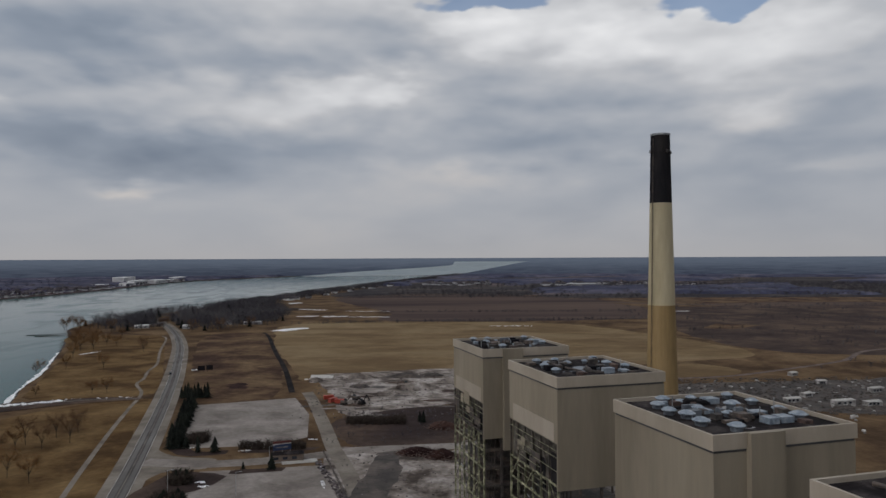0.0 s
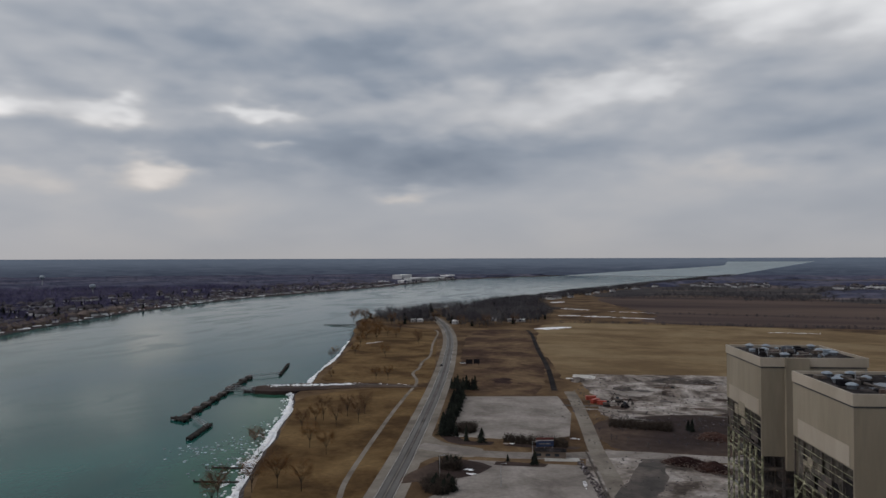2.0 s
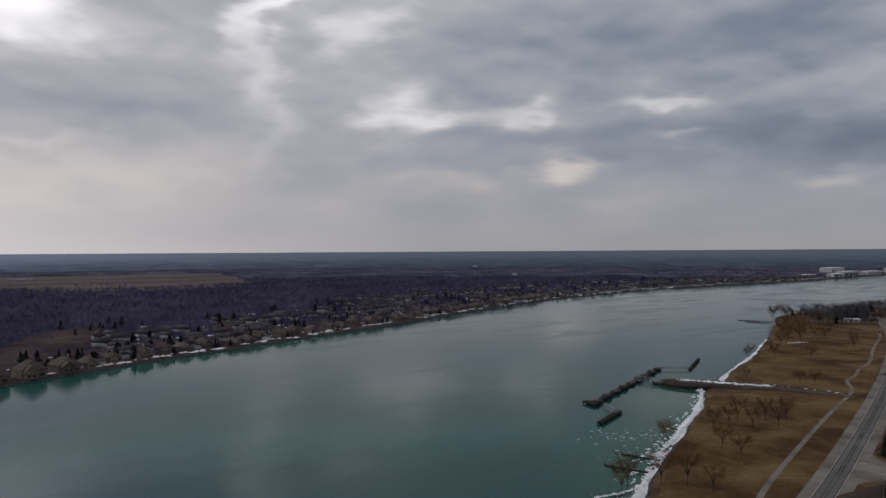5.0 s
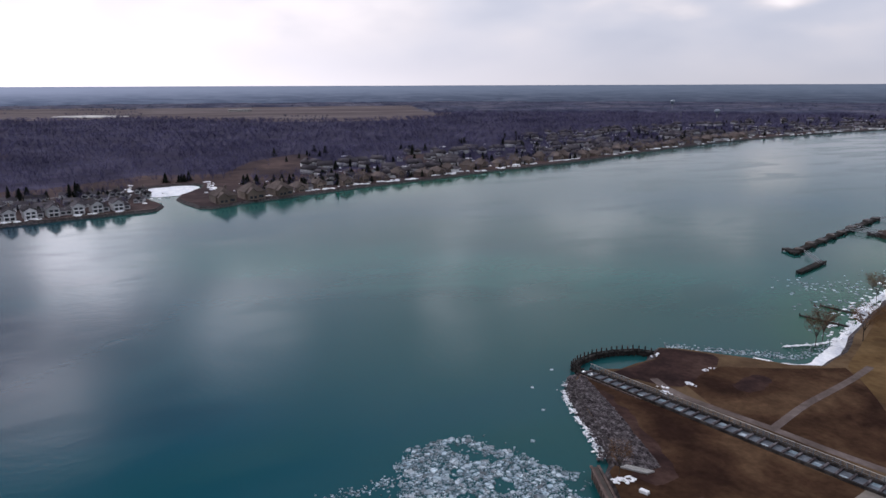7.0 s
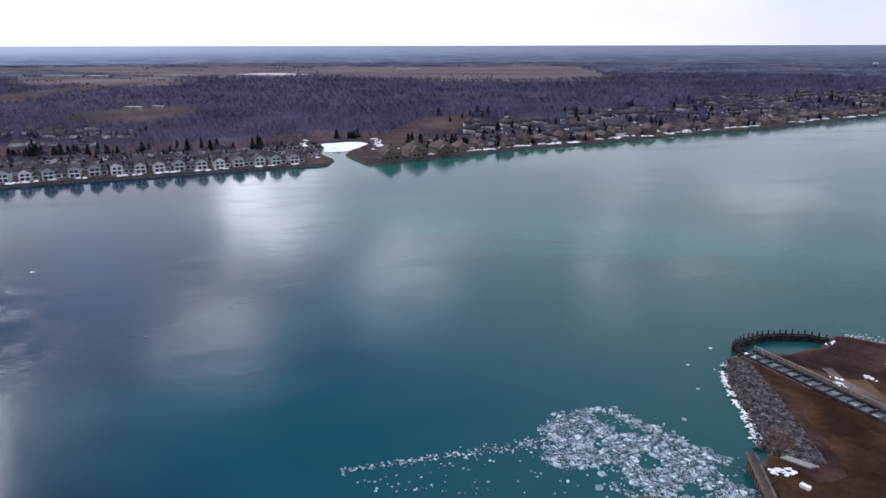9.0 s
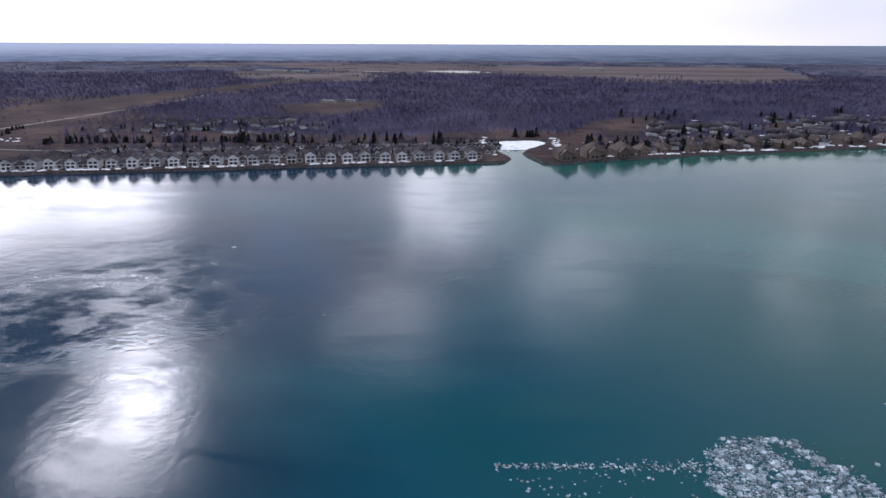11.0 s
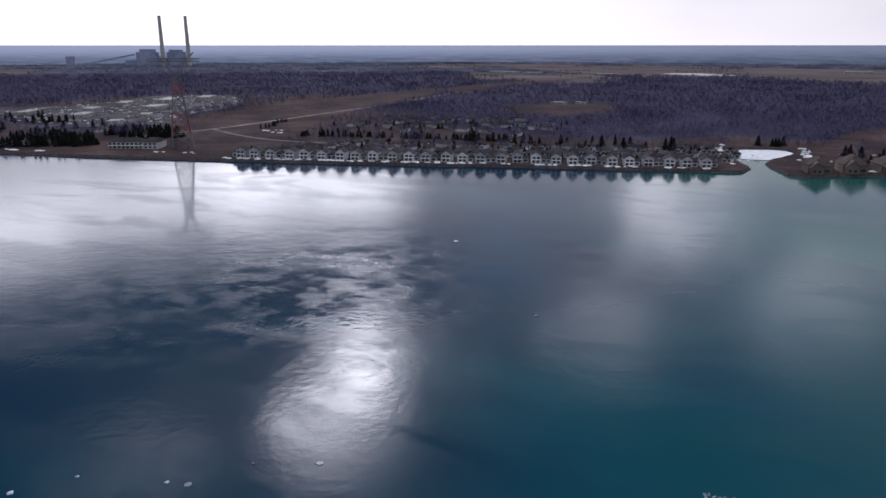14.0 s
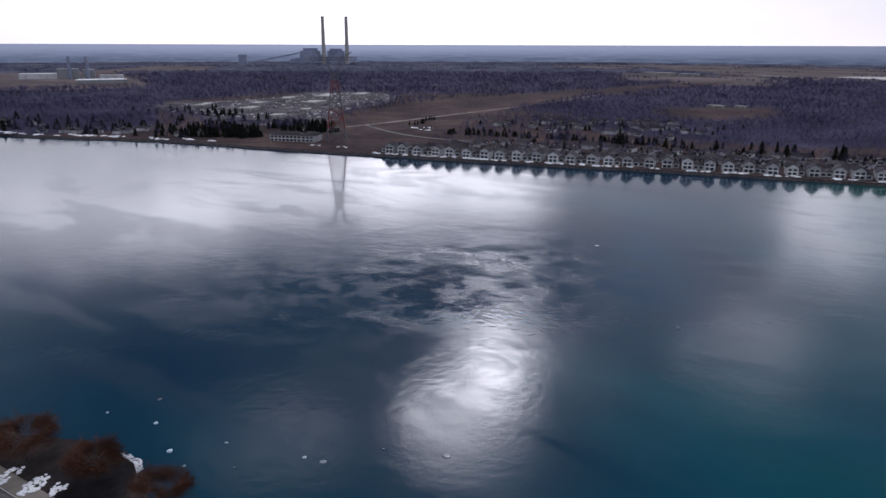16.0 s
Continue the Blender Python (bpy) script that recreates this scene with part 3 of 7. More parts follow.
EAST_SHORE = ((180, 3990), (60, 3600), (-165, 2650), (-330, 1900), (-400, 1420), (-470, 1150), (-485, 960), (-440, 860), (-380, 725), (-322, 590),
              (-290, 500), (-268, 450), (-256, 408), (-233, 372), (-222, 346), (-212, 325), (-200, 298), (-187, 271), (-175, 245), (-165, 226), (-156, 208), (-154, 199), (-159, 189), (-167, 184),
              (-175, 176), (-184, 167), (-189, 160.5), (-186, 156.5), (-181, 152), (-179.5, 144), (-177, 137), (-180, 131), (-181, 125), (-177, 119), (-172, 115.5), (-159, 110.5), (-149, 107.5), (-139, 104.5),
              (-131, 101), (-126, 97.5), (-110.5, 92), (-92, 85), (-84, 62), (-78, 22), (-62, -40), (-64, -90),
              (-66, -108), (-66, -121), (-71, -130), (-76, -139), (-69, -163), (-50, -190), (-30, -270), (20, -700), (60, -1500), (90, -3900))
WEST_SHORE = ((-200, -3900), (-235, -1900), (-300, -1150), (-356, -800), (-422, -622), (-448, -491), (-478, -361), (-511, -231), (-530, -170), (-546, -105), (-567, -19), (-575, 4), (-592, 8), (-633, -4),
              (-680, -11), (-712, 8), (-714, 42), (-690, 48), (-655, 33), (-624, 22), (-572, 36), (-566, 45), (-577, 58), (-597, 100), (-632, 180), (-661, 262), (-704, 370), (-765, 538), (-815, 646), (-935, 968), (-1012, 1403), (-990, 2050), (-1040, 2800), (-960, 3150), (-736, 3680), (-700, 3800))
east_line = curve_points(EAST_SHORE, 9.0, 0.9, seed=3)
west_line = curve_points(WEST_SHORE, 12.0, 1.0, seed=4)


def bank_land(name, line, rim, slope, label, mt="grass"):
    """Level land with a sloping bank down into the water."""
    n = len(line)
    s = Shape()
    outline = line + rim
    s.add([(x, y, LAND) for x, y in outline], [tuple(range(len(outline)))])
    ob = part(name, s, M[mt])
    tagged(ob, label, "ground", kind="structure")
    b = Shape()
    vs = []
    for i, (x, y) in enumerate(line):
        d = (Vector(line[min(i + 1, n - 1)]) - Vector(line[max(i - 1, 0)])).normalized()
        nrm = Vector((-d.y, d.x)) * slope
        vs += [(x, y, LAND), (x + nrm.x * 0.5, y + nrm.y * 0.5, 0.7), (x + nrm.x, y + nrm.y, -0.8)]
    b.add(vs, [f for i in range(n - 1) for f in ((3 * i, 3 * i + 1, 3 * i + 4, 3 * i + 3), (3 * i + 1, 3 * i + 2, 3 * i + 5, 3 * i + 4))])
    tagged(part(name.replace("ground", "bank"), b, M["bank"]), "dark stony river bank sloping into the water", "river bank", kind="structure")


bank_land("ground_east", east_line, [(1200, -3700), (3300, -2200), (3980, 0), (3300, 2200), (1900, 3500)], -4.0, "flat land of dry brown winter grass beside the river")
bank_land("ground_west", west_line, [(-2300, 3200), (-3500, 1700), (-3900, 0), (-3500, -1700), (-2300, -3200), (-1200, -3700)], -3.0, "flat wooded land across the river, brown and bare", "west_grass")

wat = Shape()
wat.add([(-2600, -4000, 0), (1200, -4000, 0), (1200, 4300, 0), (-2600, 4300, 0)], [(0, 1, 2, 3)])
tagged(part("water", wat, M["water"]), "calm teal river water reflecting a cloudy sky", "river", kind="structure")


# land so far off that it stands as one hazy rise, up to the horizon
def haze_material():
    mt = bpy.data.materials.new("hazy_distance")
    mt.use_nodes = True
    k = Net(mt.node_tree)
    mt.node_tree.nodes.clear()
    pos = k.n("ShaderNodeNewGeometry").outputs["Position"]
    xyz = k.n("ShaderNodeSeparateXYZ")
    k.put(xyz.inputs[0], pos)
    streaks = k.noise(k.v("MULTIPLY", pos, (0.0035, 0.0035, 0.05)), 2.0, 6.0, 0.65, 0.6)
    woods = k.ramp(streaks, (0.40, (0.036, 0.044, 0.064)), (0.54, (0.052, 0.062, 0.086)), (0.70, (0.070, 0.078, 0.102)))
    # haze is put into the glowing colour, paler upward and towards the sun
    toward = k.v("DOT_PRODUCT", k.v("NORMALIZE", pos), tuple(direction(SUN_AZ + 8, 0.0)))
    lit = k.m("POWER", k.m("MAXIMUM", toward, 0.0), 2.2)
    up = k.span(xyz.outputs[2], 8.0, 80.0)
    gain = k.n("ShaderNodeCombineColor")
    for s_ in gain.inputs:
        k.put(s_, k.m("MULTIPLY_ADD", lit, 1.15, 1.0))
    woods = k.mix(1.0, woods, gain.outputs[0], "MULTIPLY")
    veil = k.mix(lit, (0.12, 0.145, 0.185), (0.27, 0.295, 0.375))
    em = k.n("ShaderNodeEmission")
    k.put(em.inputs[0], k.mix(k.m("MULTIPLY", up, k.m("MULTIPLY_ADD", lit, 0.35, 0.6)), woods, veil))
    k.put(k.n("ShaderNodeOutputMaterial").inputs[0], em.outputs[0])
    return mt


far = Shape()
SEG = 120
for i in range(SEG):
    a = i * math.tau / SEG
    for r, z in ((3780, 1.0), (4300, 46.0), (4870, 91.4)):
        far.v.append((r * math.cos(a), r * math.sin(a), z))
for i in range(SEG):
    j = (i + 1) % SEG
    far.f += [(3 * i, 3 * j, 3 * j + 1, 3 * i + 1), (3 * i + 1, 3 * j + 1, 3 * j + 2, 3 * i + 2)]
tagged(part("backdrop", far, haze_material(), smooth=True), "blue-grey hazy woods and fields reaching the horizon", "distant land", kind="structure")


def on_rise(r, az):
    z = float(np.interp(r, (3780, 4300, 4870), (1.0, 46.0, 91.4))) + 1.5
    a = radians(az)
    return (-r * math.sin(a), r * math.cos(a), z)


reach_ = Shape()
rows_ = ((3740, 11.0, -1.2), (3790, 10.2, -1.6), (3968, 6.4, -3.1), (4137, 2.0, -4.4), (4290, -0.9, -5.5), (4340, -1.2, -5.8), (4571, -1.4, -7.2))
for r, a0, a1 in rows_:
    reach_.v += [on_rise(r, a0 + (a1 - a0) * q / 6) for q in range(7)]
reach_.f = [(7 * i + q, 7 * i + q + 1, 7 * i + q + 8, 7 * i + q + 7) for i in range(len(rows_) - 1) for q in range(6)]
tagged(part("distant_river", reach_, M["far_water"]), "far reach of the river near the horizon, pale sky sheen in its colour", "river", kind="structure")


# ---------------------------------------------------------------- ground cover on the east bank
def cover(name, points, mt, level, label, category="ground", step=8.0, jitter=0.8, seed=1):
    ob = part(name, ground_patch(points, LAND + level, step, jitter, seed), M[mt])
    return tagged(ob, label, category, kind="structure")


cover("field_1", ((-187, 815), (-198, 969), (-62, 1003), (134, 983), (226, 885), (298, 670), (204, 611), (101, 575), (10, 580), (-60, 560), (-94, 520), (-125, 600)),
      "gold", 0.03, "wide golden field of dry winter grass", "field", 14, 2.5, 5)
cover("field_2", ((-82, 1181), (-226, 1604), (-25, 1784), (229, 1679), (368, 1282), (308, 1045), (-63, 1021)), "plough", 0.03,
      "brown ploughed field beyond the grass", "field", 25, 3, 6)
cover("field_3", ((274, 1558), (964, 1537), (810, 1292), (447, 1337)), "plough", 0.05, "long brown ploughed strip of farmland", "field", 30, 3, 7)
cover("scrub_1", ((430, 1277), (1200, 1249), (1300, 700), (640, 560), (416, 640), (307, 690), (306, 917)), "scrub", 0.02, "dark brown scrubland with bare bushes", "scrubland", 25, 5, 8)
cover("field_4", ((206, 602), (240, 570), (221, 538), (181, 534)), "gold", 0.06, "small patch of tawny dry grass", "field", 8, 1, 9)
cover("scrub_2", ((162, 500), (315, 520), (420, 560), (420, 420), (267, 400), (174, 440)), "mud", 0.06, "dark muddy scrap yard ground", "yard", 10, 2, 10)
cover("yard_1", ((-94, 546), (-62, 562), (10, 580), (60, 560), (70, 440), (8, 440), (-6, 412), (-31, 398), (-55, 413), (-71, 473)), "rubble", 0.05,
      "pale grey demolition ground strewn with crushed concrete", "yard", 6, 1.5, 11)
cover("scrub_3", ((-56, 399), (4, 435), (60, 420), (40, 345), (-21, 341), (-43, 347)), "scrub", 0.06, "brown weedy mound beside the yard", "scrubland", 6, 1, 12)
cover("yard_2", ((-49, 338), (-8, 330), (40, 338), (80, 300), (90, 60), (60, 40), (-20, 120), (-60, 200), (-46, 270)), "rubble", 0.04,
      "bare grey plant yard with mud and broken paving", "yard", 6, 1, 13)
cover("far_scrub", ((-262, 1700), (-25, 1800), (240, 1700), (290, 1575), (960, 1550), (1050, 1290), (2600, 1250), (3600, 1700), (1900, 3450), (120, 3700), (0, 3250), (-130, 2650)), "far_floor", 0.035, "dull brown-grey farmland and scrub far off", "scrubland", 60, 8, 24)
cover("lot_1", ((-151.7, 439), (-92, 461), (-66, 360), (-80, 345), (-121, 340)), "gravel", 0.06, "empty pale gravel parking lot", "parking lot", 40, 0.2, 14)
cover("lot_2", ((-101, 303), (-52, 311), (-36, 262), (-60, 190), (-108, 190), (-96, 268)), "gravel", 0.07, "worn concrete parking lot by the gate", "parking lot", 40, 0.2, 15)
cover("meadow_1", ((-268, 817), (-203, 838), (-108, 490), (-155, 466)), "meadow", 0.03, "rough brown meadow between road and ditch", "meadow", 6, 1.5, 16)
cover("bare_soil", ((-150, 512), (-141, 520), (-134, 500), (-143, 494)), "spit", 0.06, "dark reddish patch of bare soil", "soil", 3, 2.6, 17)
cover("park_1", ((-425, 830), (-330, 845), (-318, 830), (-236, 616), (-196, 500), (-198, 470), (-262, 460), (-283, 500), (-318, 590), (-370, 715)), "lawn", 0.03,
      "tawny riverside park lawn", "park lawn", 14, 1, 18)
cover("park_2", ((-246, 404), (-204, 462), (-184, 462), (-160, 378), (-136, 296), (-120, 230), (-106, 180), (-100, 160), (-112, 180), (-150, 206), (-163, 228), (-186, 274), (-200, 302), (-222, 350)), "lawn", 0.03,
      "tawny riverside lawn with scattered bare trees", "park lawn", 14, 1, 19)
cover("park_3", ((-176, 119), (-176, 122.5), (-152, 129.2), (-98, 144), (-62, 154), (-40, 60), (-80, 62), (-95, 83), (-112, 89.5), (-126, 95.5), (-131, 103), (-148, 110)), "brown_lawn", 0.03, "brown lawn behind the stone bank", "park lawn", 8, 0.6, 20)

cover("park_4", ((-160, 147), (-166, 167), (-160, 180), (-155, 190), (-149, 204), (-130, 192), (-110, 178), (-88, 166), (-103, 156.5), (-128, 150.5), (-146, 144.5)), "brown_lawn", 0.035, "tawny brown lawn north of the channel", "park lawn", 8, 0.6, 21)
ROAD = ((-414, 1052), (-404, 1037), (-338, 910), (-272, 753), (-215, 587), (-175, 459), (-137, 327), (-115, 245), (-88, 140), (-60, 20), (-50, -200))
cover("road_apron", ((-143.5, 372), (-137, 350), (-129, 334), (-116, 325), (-100, 322), (-100, 307), (-112, 305), (-119, 294), (-114, 262), (-120, 262)), "shoulder", 0.085, "flared gravel apron where the drive meets the highway", "driveway", 5, 0.3, 23)
rs = ribbon(ROAD, 15.6, LAND + 0.09)
tagged(part("road", rs, M["shoulder"]), "two-lane highway with pale gravel shoulders along the river", "road", kind="structure")
tagged(part("road_lanes", ribbon(ROAD, 7.6, LAND + 0.11), M["asphalt"]), "grey asphalt lanes of the highway", "road", kind="structure")
for k in (-1.9, 1.9):
    tagged(part("road_wheel_track", ribbon(ROAD, 1.9, LAND + 0.125, k), M["lane"]), "worn wheel track on the asphalt", "road", kind="structure")
tagged(part("centre_line", ribbon(ROAD, 0.28, LAND + 0.13), M["shoulder"]), "worn painted centre line of the highway", "road marking", kind="structure")
for k in (-3.55, 3.55):
    tagged(part("edge_line", ribbon(ROAD, 0.2, LAND + 0.13, k), M["white_panel"]), "white painted edge line of the highway", "road marking", kind="structure")
PATHWAY = ((-322, 835), (-306, 805), (-272, 700), (-242, 616), (-233, 575), (-222, 540), (-217, 515), (-199, 480), (-186, 430), (-170, 369), (-141, 267), (-128, 232), (-112, 190))
tagged(part("footpath", ribbon(PATHWAY, 2.3, LAND + 0.08, step=6), M["shoulder"]), "narrow pale paved path beside the road", "footpath", kind="structure")
DRIVE = ((-131, 318), (-99, 314), (-61, 323), (-38, 335), (6, 341), (60, 352))
tagged(part("driveway", ribbon(DRIVE, 11, LAND + 0.1), M["gravel"]), "pale gravel entrance drive of the plant", "driveway", kind="structure")
tagged(part("driveway_site", ribbon(((-88, 480), (-80, 455), (-60, 380), (-50, 340), (-38, 300), (-28, 262)), 7.5, LAND + 0.105), M["shoulder"]), "dusty site track between fields and yard", "driveway", kind="structure")
tagged(part("track", ribbon(((178, 527), (221, 536), (280, 568), (350, 612), (429, 685), (600, 700)), 5, LAND + 0.1), M["track"]), "pale dirt track through the scrub", "track", kind="structure")
tagged(part("ditch_water", ribbon(((-212, 870), (-196, 827), (-160, 700), (-125, 583), (-98, 480)), 4.2, LAND + 0.1), M["wet_mud_and_shade"]), "narrow dark drainage ditch", "ditch", kind="structure")

# ---------------------------------------------------------------- power plant, east bank
PLANT_TURN = -16.0
U = Vector((0.2756, -0.9613, 0))      # along the row of boiler houses, towards the camera
V = Vector((0.9613, 0.2756, 0))       # across the row


def vent_cap(parent, x, y, z, r):
    t = Shape()
    t.rings(((r * 0.72, 0), (r * 0.72, r * 0.7)), 12)
    c = Shape()
    c.rings(((r * 1.02, r * 0.55), (r * 1.08, r * 0.68), (r * 0.62, r * 0.95), (r * 0.12, r * 1.08)), 8)
    ob = part("vent", t, M["vent_base"], parent)
    ob.location = (x, y, z)
    part("vent_cap", c, M["vent"], ob)


def boiler_house(corner, length, width, top, siding_bottom, vents, pilaster, seed, open_west):
    """One tall boiler house; local x runs across, local y away from the camera."""
    rnd = random.Random(seed)
    b = thing("boiler_house", "tall beige boiler house, lower walls stripped to steel" if open_west else "tall beige metal-clad boiler house with flat tar roof", "industrial building",
              "boiler houses in a row", at=(corner[0], corner[1], LAND), turn=16.0)
    T = top - LAND
    zb = siding_bottom - LAND
    zw = zb + 12.0 if open_west else zb
    t = 0.5
    s = Shape()
    s.box((0, 0, zb), (width, t, T - 3.0))
    part("wall_south", s, M["siding"], b)
    s = Shape()
    s.box((0, t, zw), (t, length, T - 3.0))
    part("wall_west", s, M["siding"], b)
    s = Shape()
    s.box((width - t, t, zb), (width, length, T - 3.0))
    part("wall_east", s, M["siding"], b)
    s = Shape()
    s.box((t, length - t, zb), (width - t, length, T - 3.0))
    part("wall_north", s, M["siding"], b)
    g = Shape()
    g.box((0.12, 0.12, T - 3.0), (width - 0.12, length - 0.12, T - 2.5))
    part("shadow_joint", g, M["shadow_gap"], b)
    e = 0.25
    for lo, hi in (((-e, -e), (width + e, 0.3)), ((-e, length - 0.3), (width + e, length + e)), ((-e, 0.3), (0.3, length - 0.3)), ((width - 0.3, 0.3), (width + e, length - 0.3))):
        f = Shape()
        f.box((*lo, T - 2.5), (*hi, T + 0.25))
        part("parapet", f, M["fascia"], b)
    r = Shape()
    r.box((0.3, 0.3, T - 1.2), (width - 0.3, length - 0.3, T - 0.55))
    part("roof", r, M["roof"], b)
    if pilaster:
        x0, x1 = pilaster
        p = Shape()
        p.box((x0, -1.3, zb - (4 if open_west else 0)), (x1, -0.02, T + 0.3))
        part("stair_shaft", p, M["siding"], b)
    for x, y, q in vents:
        vent_cap(b, x, y, T - 0.56, q)
    # low ducts, boxes, pipes and roof mats between the vents
    for i in range(30):
        d = Shape()
        x, y = rnd.uniform(3, width - 6), rnd.uniform(4, length - 6)
        d.box((x, y, T - 0.58), (x + rnd.uniform(0.8, 3.4), y + rnd.uniform(0.8, 2.8), T + rnd.uniform(-0.2, 1.0)))
        part("duct_box", d, rnd.choice((M["vent_base"], M["vent"], M["dark_steel"], M["dark_steel"], M["rust"], M["black"], M["black"])), b)
    for i in range(5):
        d = Shape()
        x, y = rnd.uniform(9, width - 9), rnd.uniform(5, length - 9)
        d.bar((x, y, T - 0.1), (x + rnd.uniform(-3, 3), y + rnd.uniform(3, 8), T + 0.1), 0.35, 8)
        part("pipe", d, M["dark_steel"], b)
    for i in range(7):
        d = Shape()
        x, y, a0 = rnd.uniform(9, width - 9), rnd.uniform(6, length - 6), rnd.uniform(0, 6)
        px, py = rnd.uniform(1.2, 4.5), rnd.uniform(0.7, 2.6)
        rim_ = [(x + px * rnd.uniform(0.6, 1.3) * math.cos(q * 0.57 + a0), y + py * rnd.uniform(0.6, 1.3) * math.sin(q * 0.57 + a0)) for q in range(11)]
        d.add([(p0, p1, T - 0.535 + 0.003 * i) for p0, p1 in rim_], [tuple(range(11))])
        part("roof_puddle", d, M["puddle"], b, "shallow rain puddle")
    for i in range(3):
        d = Shape()
        x, y = rnd.uniform(2, width - 2), rnd.uniform(2, length - 2)
        d.bar((x, y, T - 0.56), (x, y, T + rnd.uniform(1.5, 3.2)), 0.09, 6)
        part("vent_pipe", d, M["grey_metal"], b)
    if open_west:
        band = Shape()
        band.box((-0.10, 2, zw + 0.3), (-0.05, length - 3, zw + 5.0))
        part("pale_band", band, M["fascia"], b)
        # bare steel frame
        ny, nx = 6, 5
        levels = [0, 7, 13, 19, 25, 31, zw]
        for j in range(ny + 1):
            y = 0.4 + j * (length - 0.8) / ny
            for x in (0.35, width - 0.35):
                c = Shape()
                c.box((x - 0.26, y - 0.26, 0), (x + 0.26, y + 0.26, zb + 1.5 if x < 1 else zb))
                part("column", c, M["steel"] if x < 1 else M["dark_steel"], b)
            c = Shape()
            c.box((0.1, y - 0.16, zb + 1.5), (0.5, y + 0.16, zw))
            part("column", c, M["dark_steel"], b)
        for i in range(1, nx):
            x = 0.4 + i * (width - 0.8) / nx
            for y in (0.4, length - 0.4):
                c = Shape()
                c.box((x - 0.3, y - 0.3, 0), (x + 0.3, y + 0.3, zb))
                part("column", c, M["dark_steel"], b)
        for z in levels[1:]:
            c = Shape()
            c.box((0.1, 0.4, z - 0.22), (0.5, length - 0.4, z + 0.22))
            part("beam", c, M["steel"] if z < zb + 2 else M["dark_steel"], b)
            if z < zb:
                c = Shape()
                c.box((0.6, 0.1, z - 0.3), (width - 0.6, 0.6, z + 0.3))
                part("beam", c, M["dark_steel"], b)
                c = Shape()
                c.box((2, 2, z - 0.12), (width - 2, length - 2, z + 0.12))
                if rnd.random() < 0.6:
                    part("floor_deck", c, M["dark_steel"], b)
        for k in range(24):
            j, l = rnd.randrange(ny), rnd.randrange(len(levels) - 1)
            y0, y1 = 0.4 + j * (length - 0.8) / ny, 0.4 + (j + 1) * (length - 0.8) / ny
            c = Shape()
            if rnd.random() < 0.5:
                y0, y1 = y1, y0
            c.bar((0.35, y0, levels[l]), (0.35 + rnd.choice((0, 0, 3.5)), y1, levels[l + 1]), 0.13)
            part("brace", c, rnd.choice((M["steel"], M["dark_steel"])), b)
        # left-over cladding rails and sheets
        for k in range(7):
            y = rnd.uniform(1, length - 7)
            z = rnd.uniform(zb, zw - 3)
            c = Shape()
            c.box((-0.12, y, z), (0.06, y + rnd.uniform(3, 7), z + rnd.uniform(1.5, 4.5)))
            part("cladding_sheet", c, rnd.choice((M["siding"], M["stripped_wall"], M["dark_steel"])), b)
        # dirty inner lining with window holes, and a second row of columns behind the face
        for j in range(11):
            y = 1.2 + j * (length - 2.4) / 11
            h_ = rnd.choice((0.0, 0.0, 0.0, 1.5, 3.0))
            c = Shape()
            c.box((0.75, y, zb + 1.0 + h_), (0.95, y + (length - 2.4) / 11 - rnd.choice((0.03, 0.03, 0.5)), zw - 0.3))
            part("lining_panel", c, M["stripped_wall"], b)
        for j in range(ny * 2):
            y = 1.6 + j * (length - 3.2) / (ny * 2)
            c = Shape()
            c.bar((4.5, y, 0), (4.5, y + rnd.uniform(-0.6, 0.6), zb + 1), 0.2)
            part("inner_column", c, M["dark_steel"], b)
        for k in range(16):
            y, z = rnd.uniform(1, length - 6), rnd.uniform(6, zb)
            c = Shape()
            c.bar((rnd.uniform(0.5, 6), y, z), (rnd.uniform(0.5, 6), y + rnd.uniform(2, 6), z + rnd.uniform(-2.5, 2.5)), rnd.uniform(0.1, 0.32), 6)
            part("pipe_run", c, rnd.choice((M["steel"], M["dark_steel"], M["grey_metal"])), b)
        for k in range(10):
            x, z = rnd.uniform(2, width - 7), rnd.uniform(6, zb)
            c = Shape()
            c.bar((x, 0.35, z), (x + rnd.uniform(2, 6), 0.35, z + rnd.uniform(-4, 4)), 0.14)
            part("brace", c, M["dark_steel"], b)
        for k in range(8):
            z = zb - 2 + k * 1.75
            if z < zw - 0.5:
                y0 = rnd.choice((0.4, 0.4, 6, 11))
                c = Shape()
                c.bar((-0.1, y0, z), (-0.1, length - rnd.choice((0.4, 0.4, 6)), z), 0.10)
                part("girt", c, M["steel"], b)
        # black sheets put the dark inside of door and grating openings into colour
        for y, z0, z1 in ((1.0, zb - 1, zw - 3), (9, zb - 2, zb + 6), (17, zb + 1, zb + 5)):
            c = Shape()
            c.box((0.62, y, z0), (0.9, y + 4.4, z1))
            part("dark_screen", c, M["black"], b)
        # dark plant inside
        for k in range(6):
            c = Shape()
            x, y = rnd.uniform(5, width - 12), rnd.uniform(4, length - 12)
            c.box((x, y, 0), (x + rnd.uniform(4, 8), y + rnd.uniform(4, 8), rnd.uniform(10, zb - 1)))
            part("inner_plant", c, M["dark_steel"], b)
    else:
        base = Shape()
        base.box((0.3, 0.3, 0), (width - 0.3, length - 0.3, zb - 0.01))
        part("lower_wall", base, M["siding"], b)
    return b


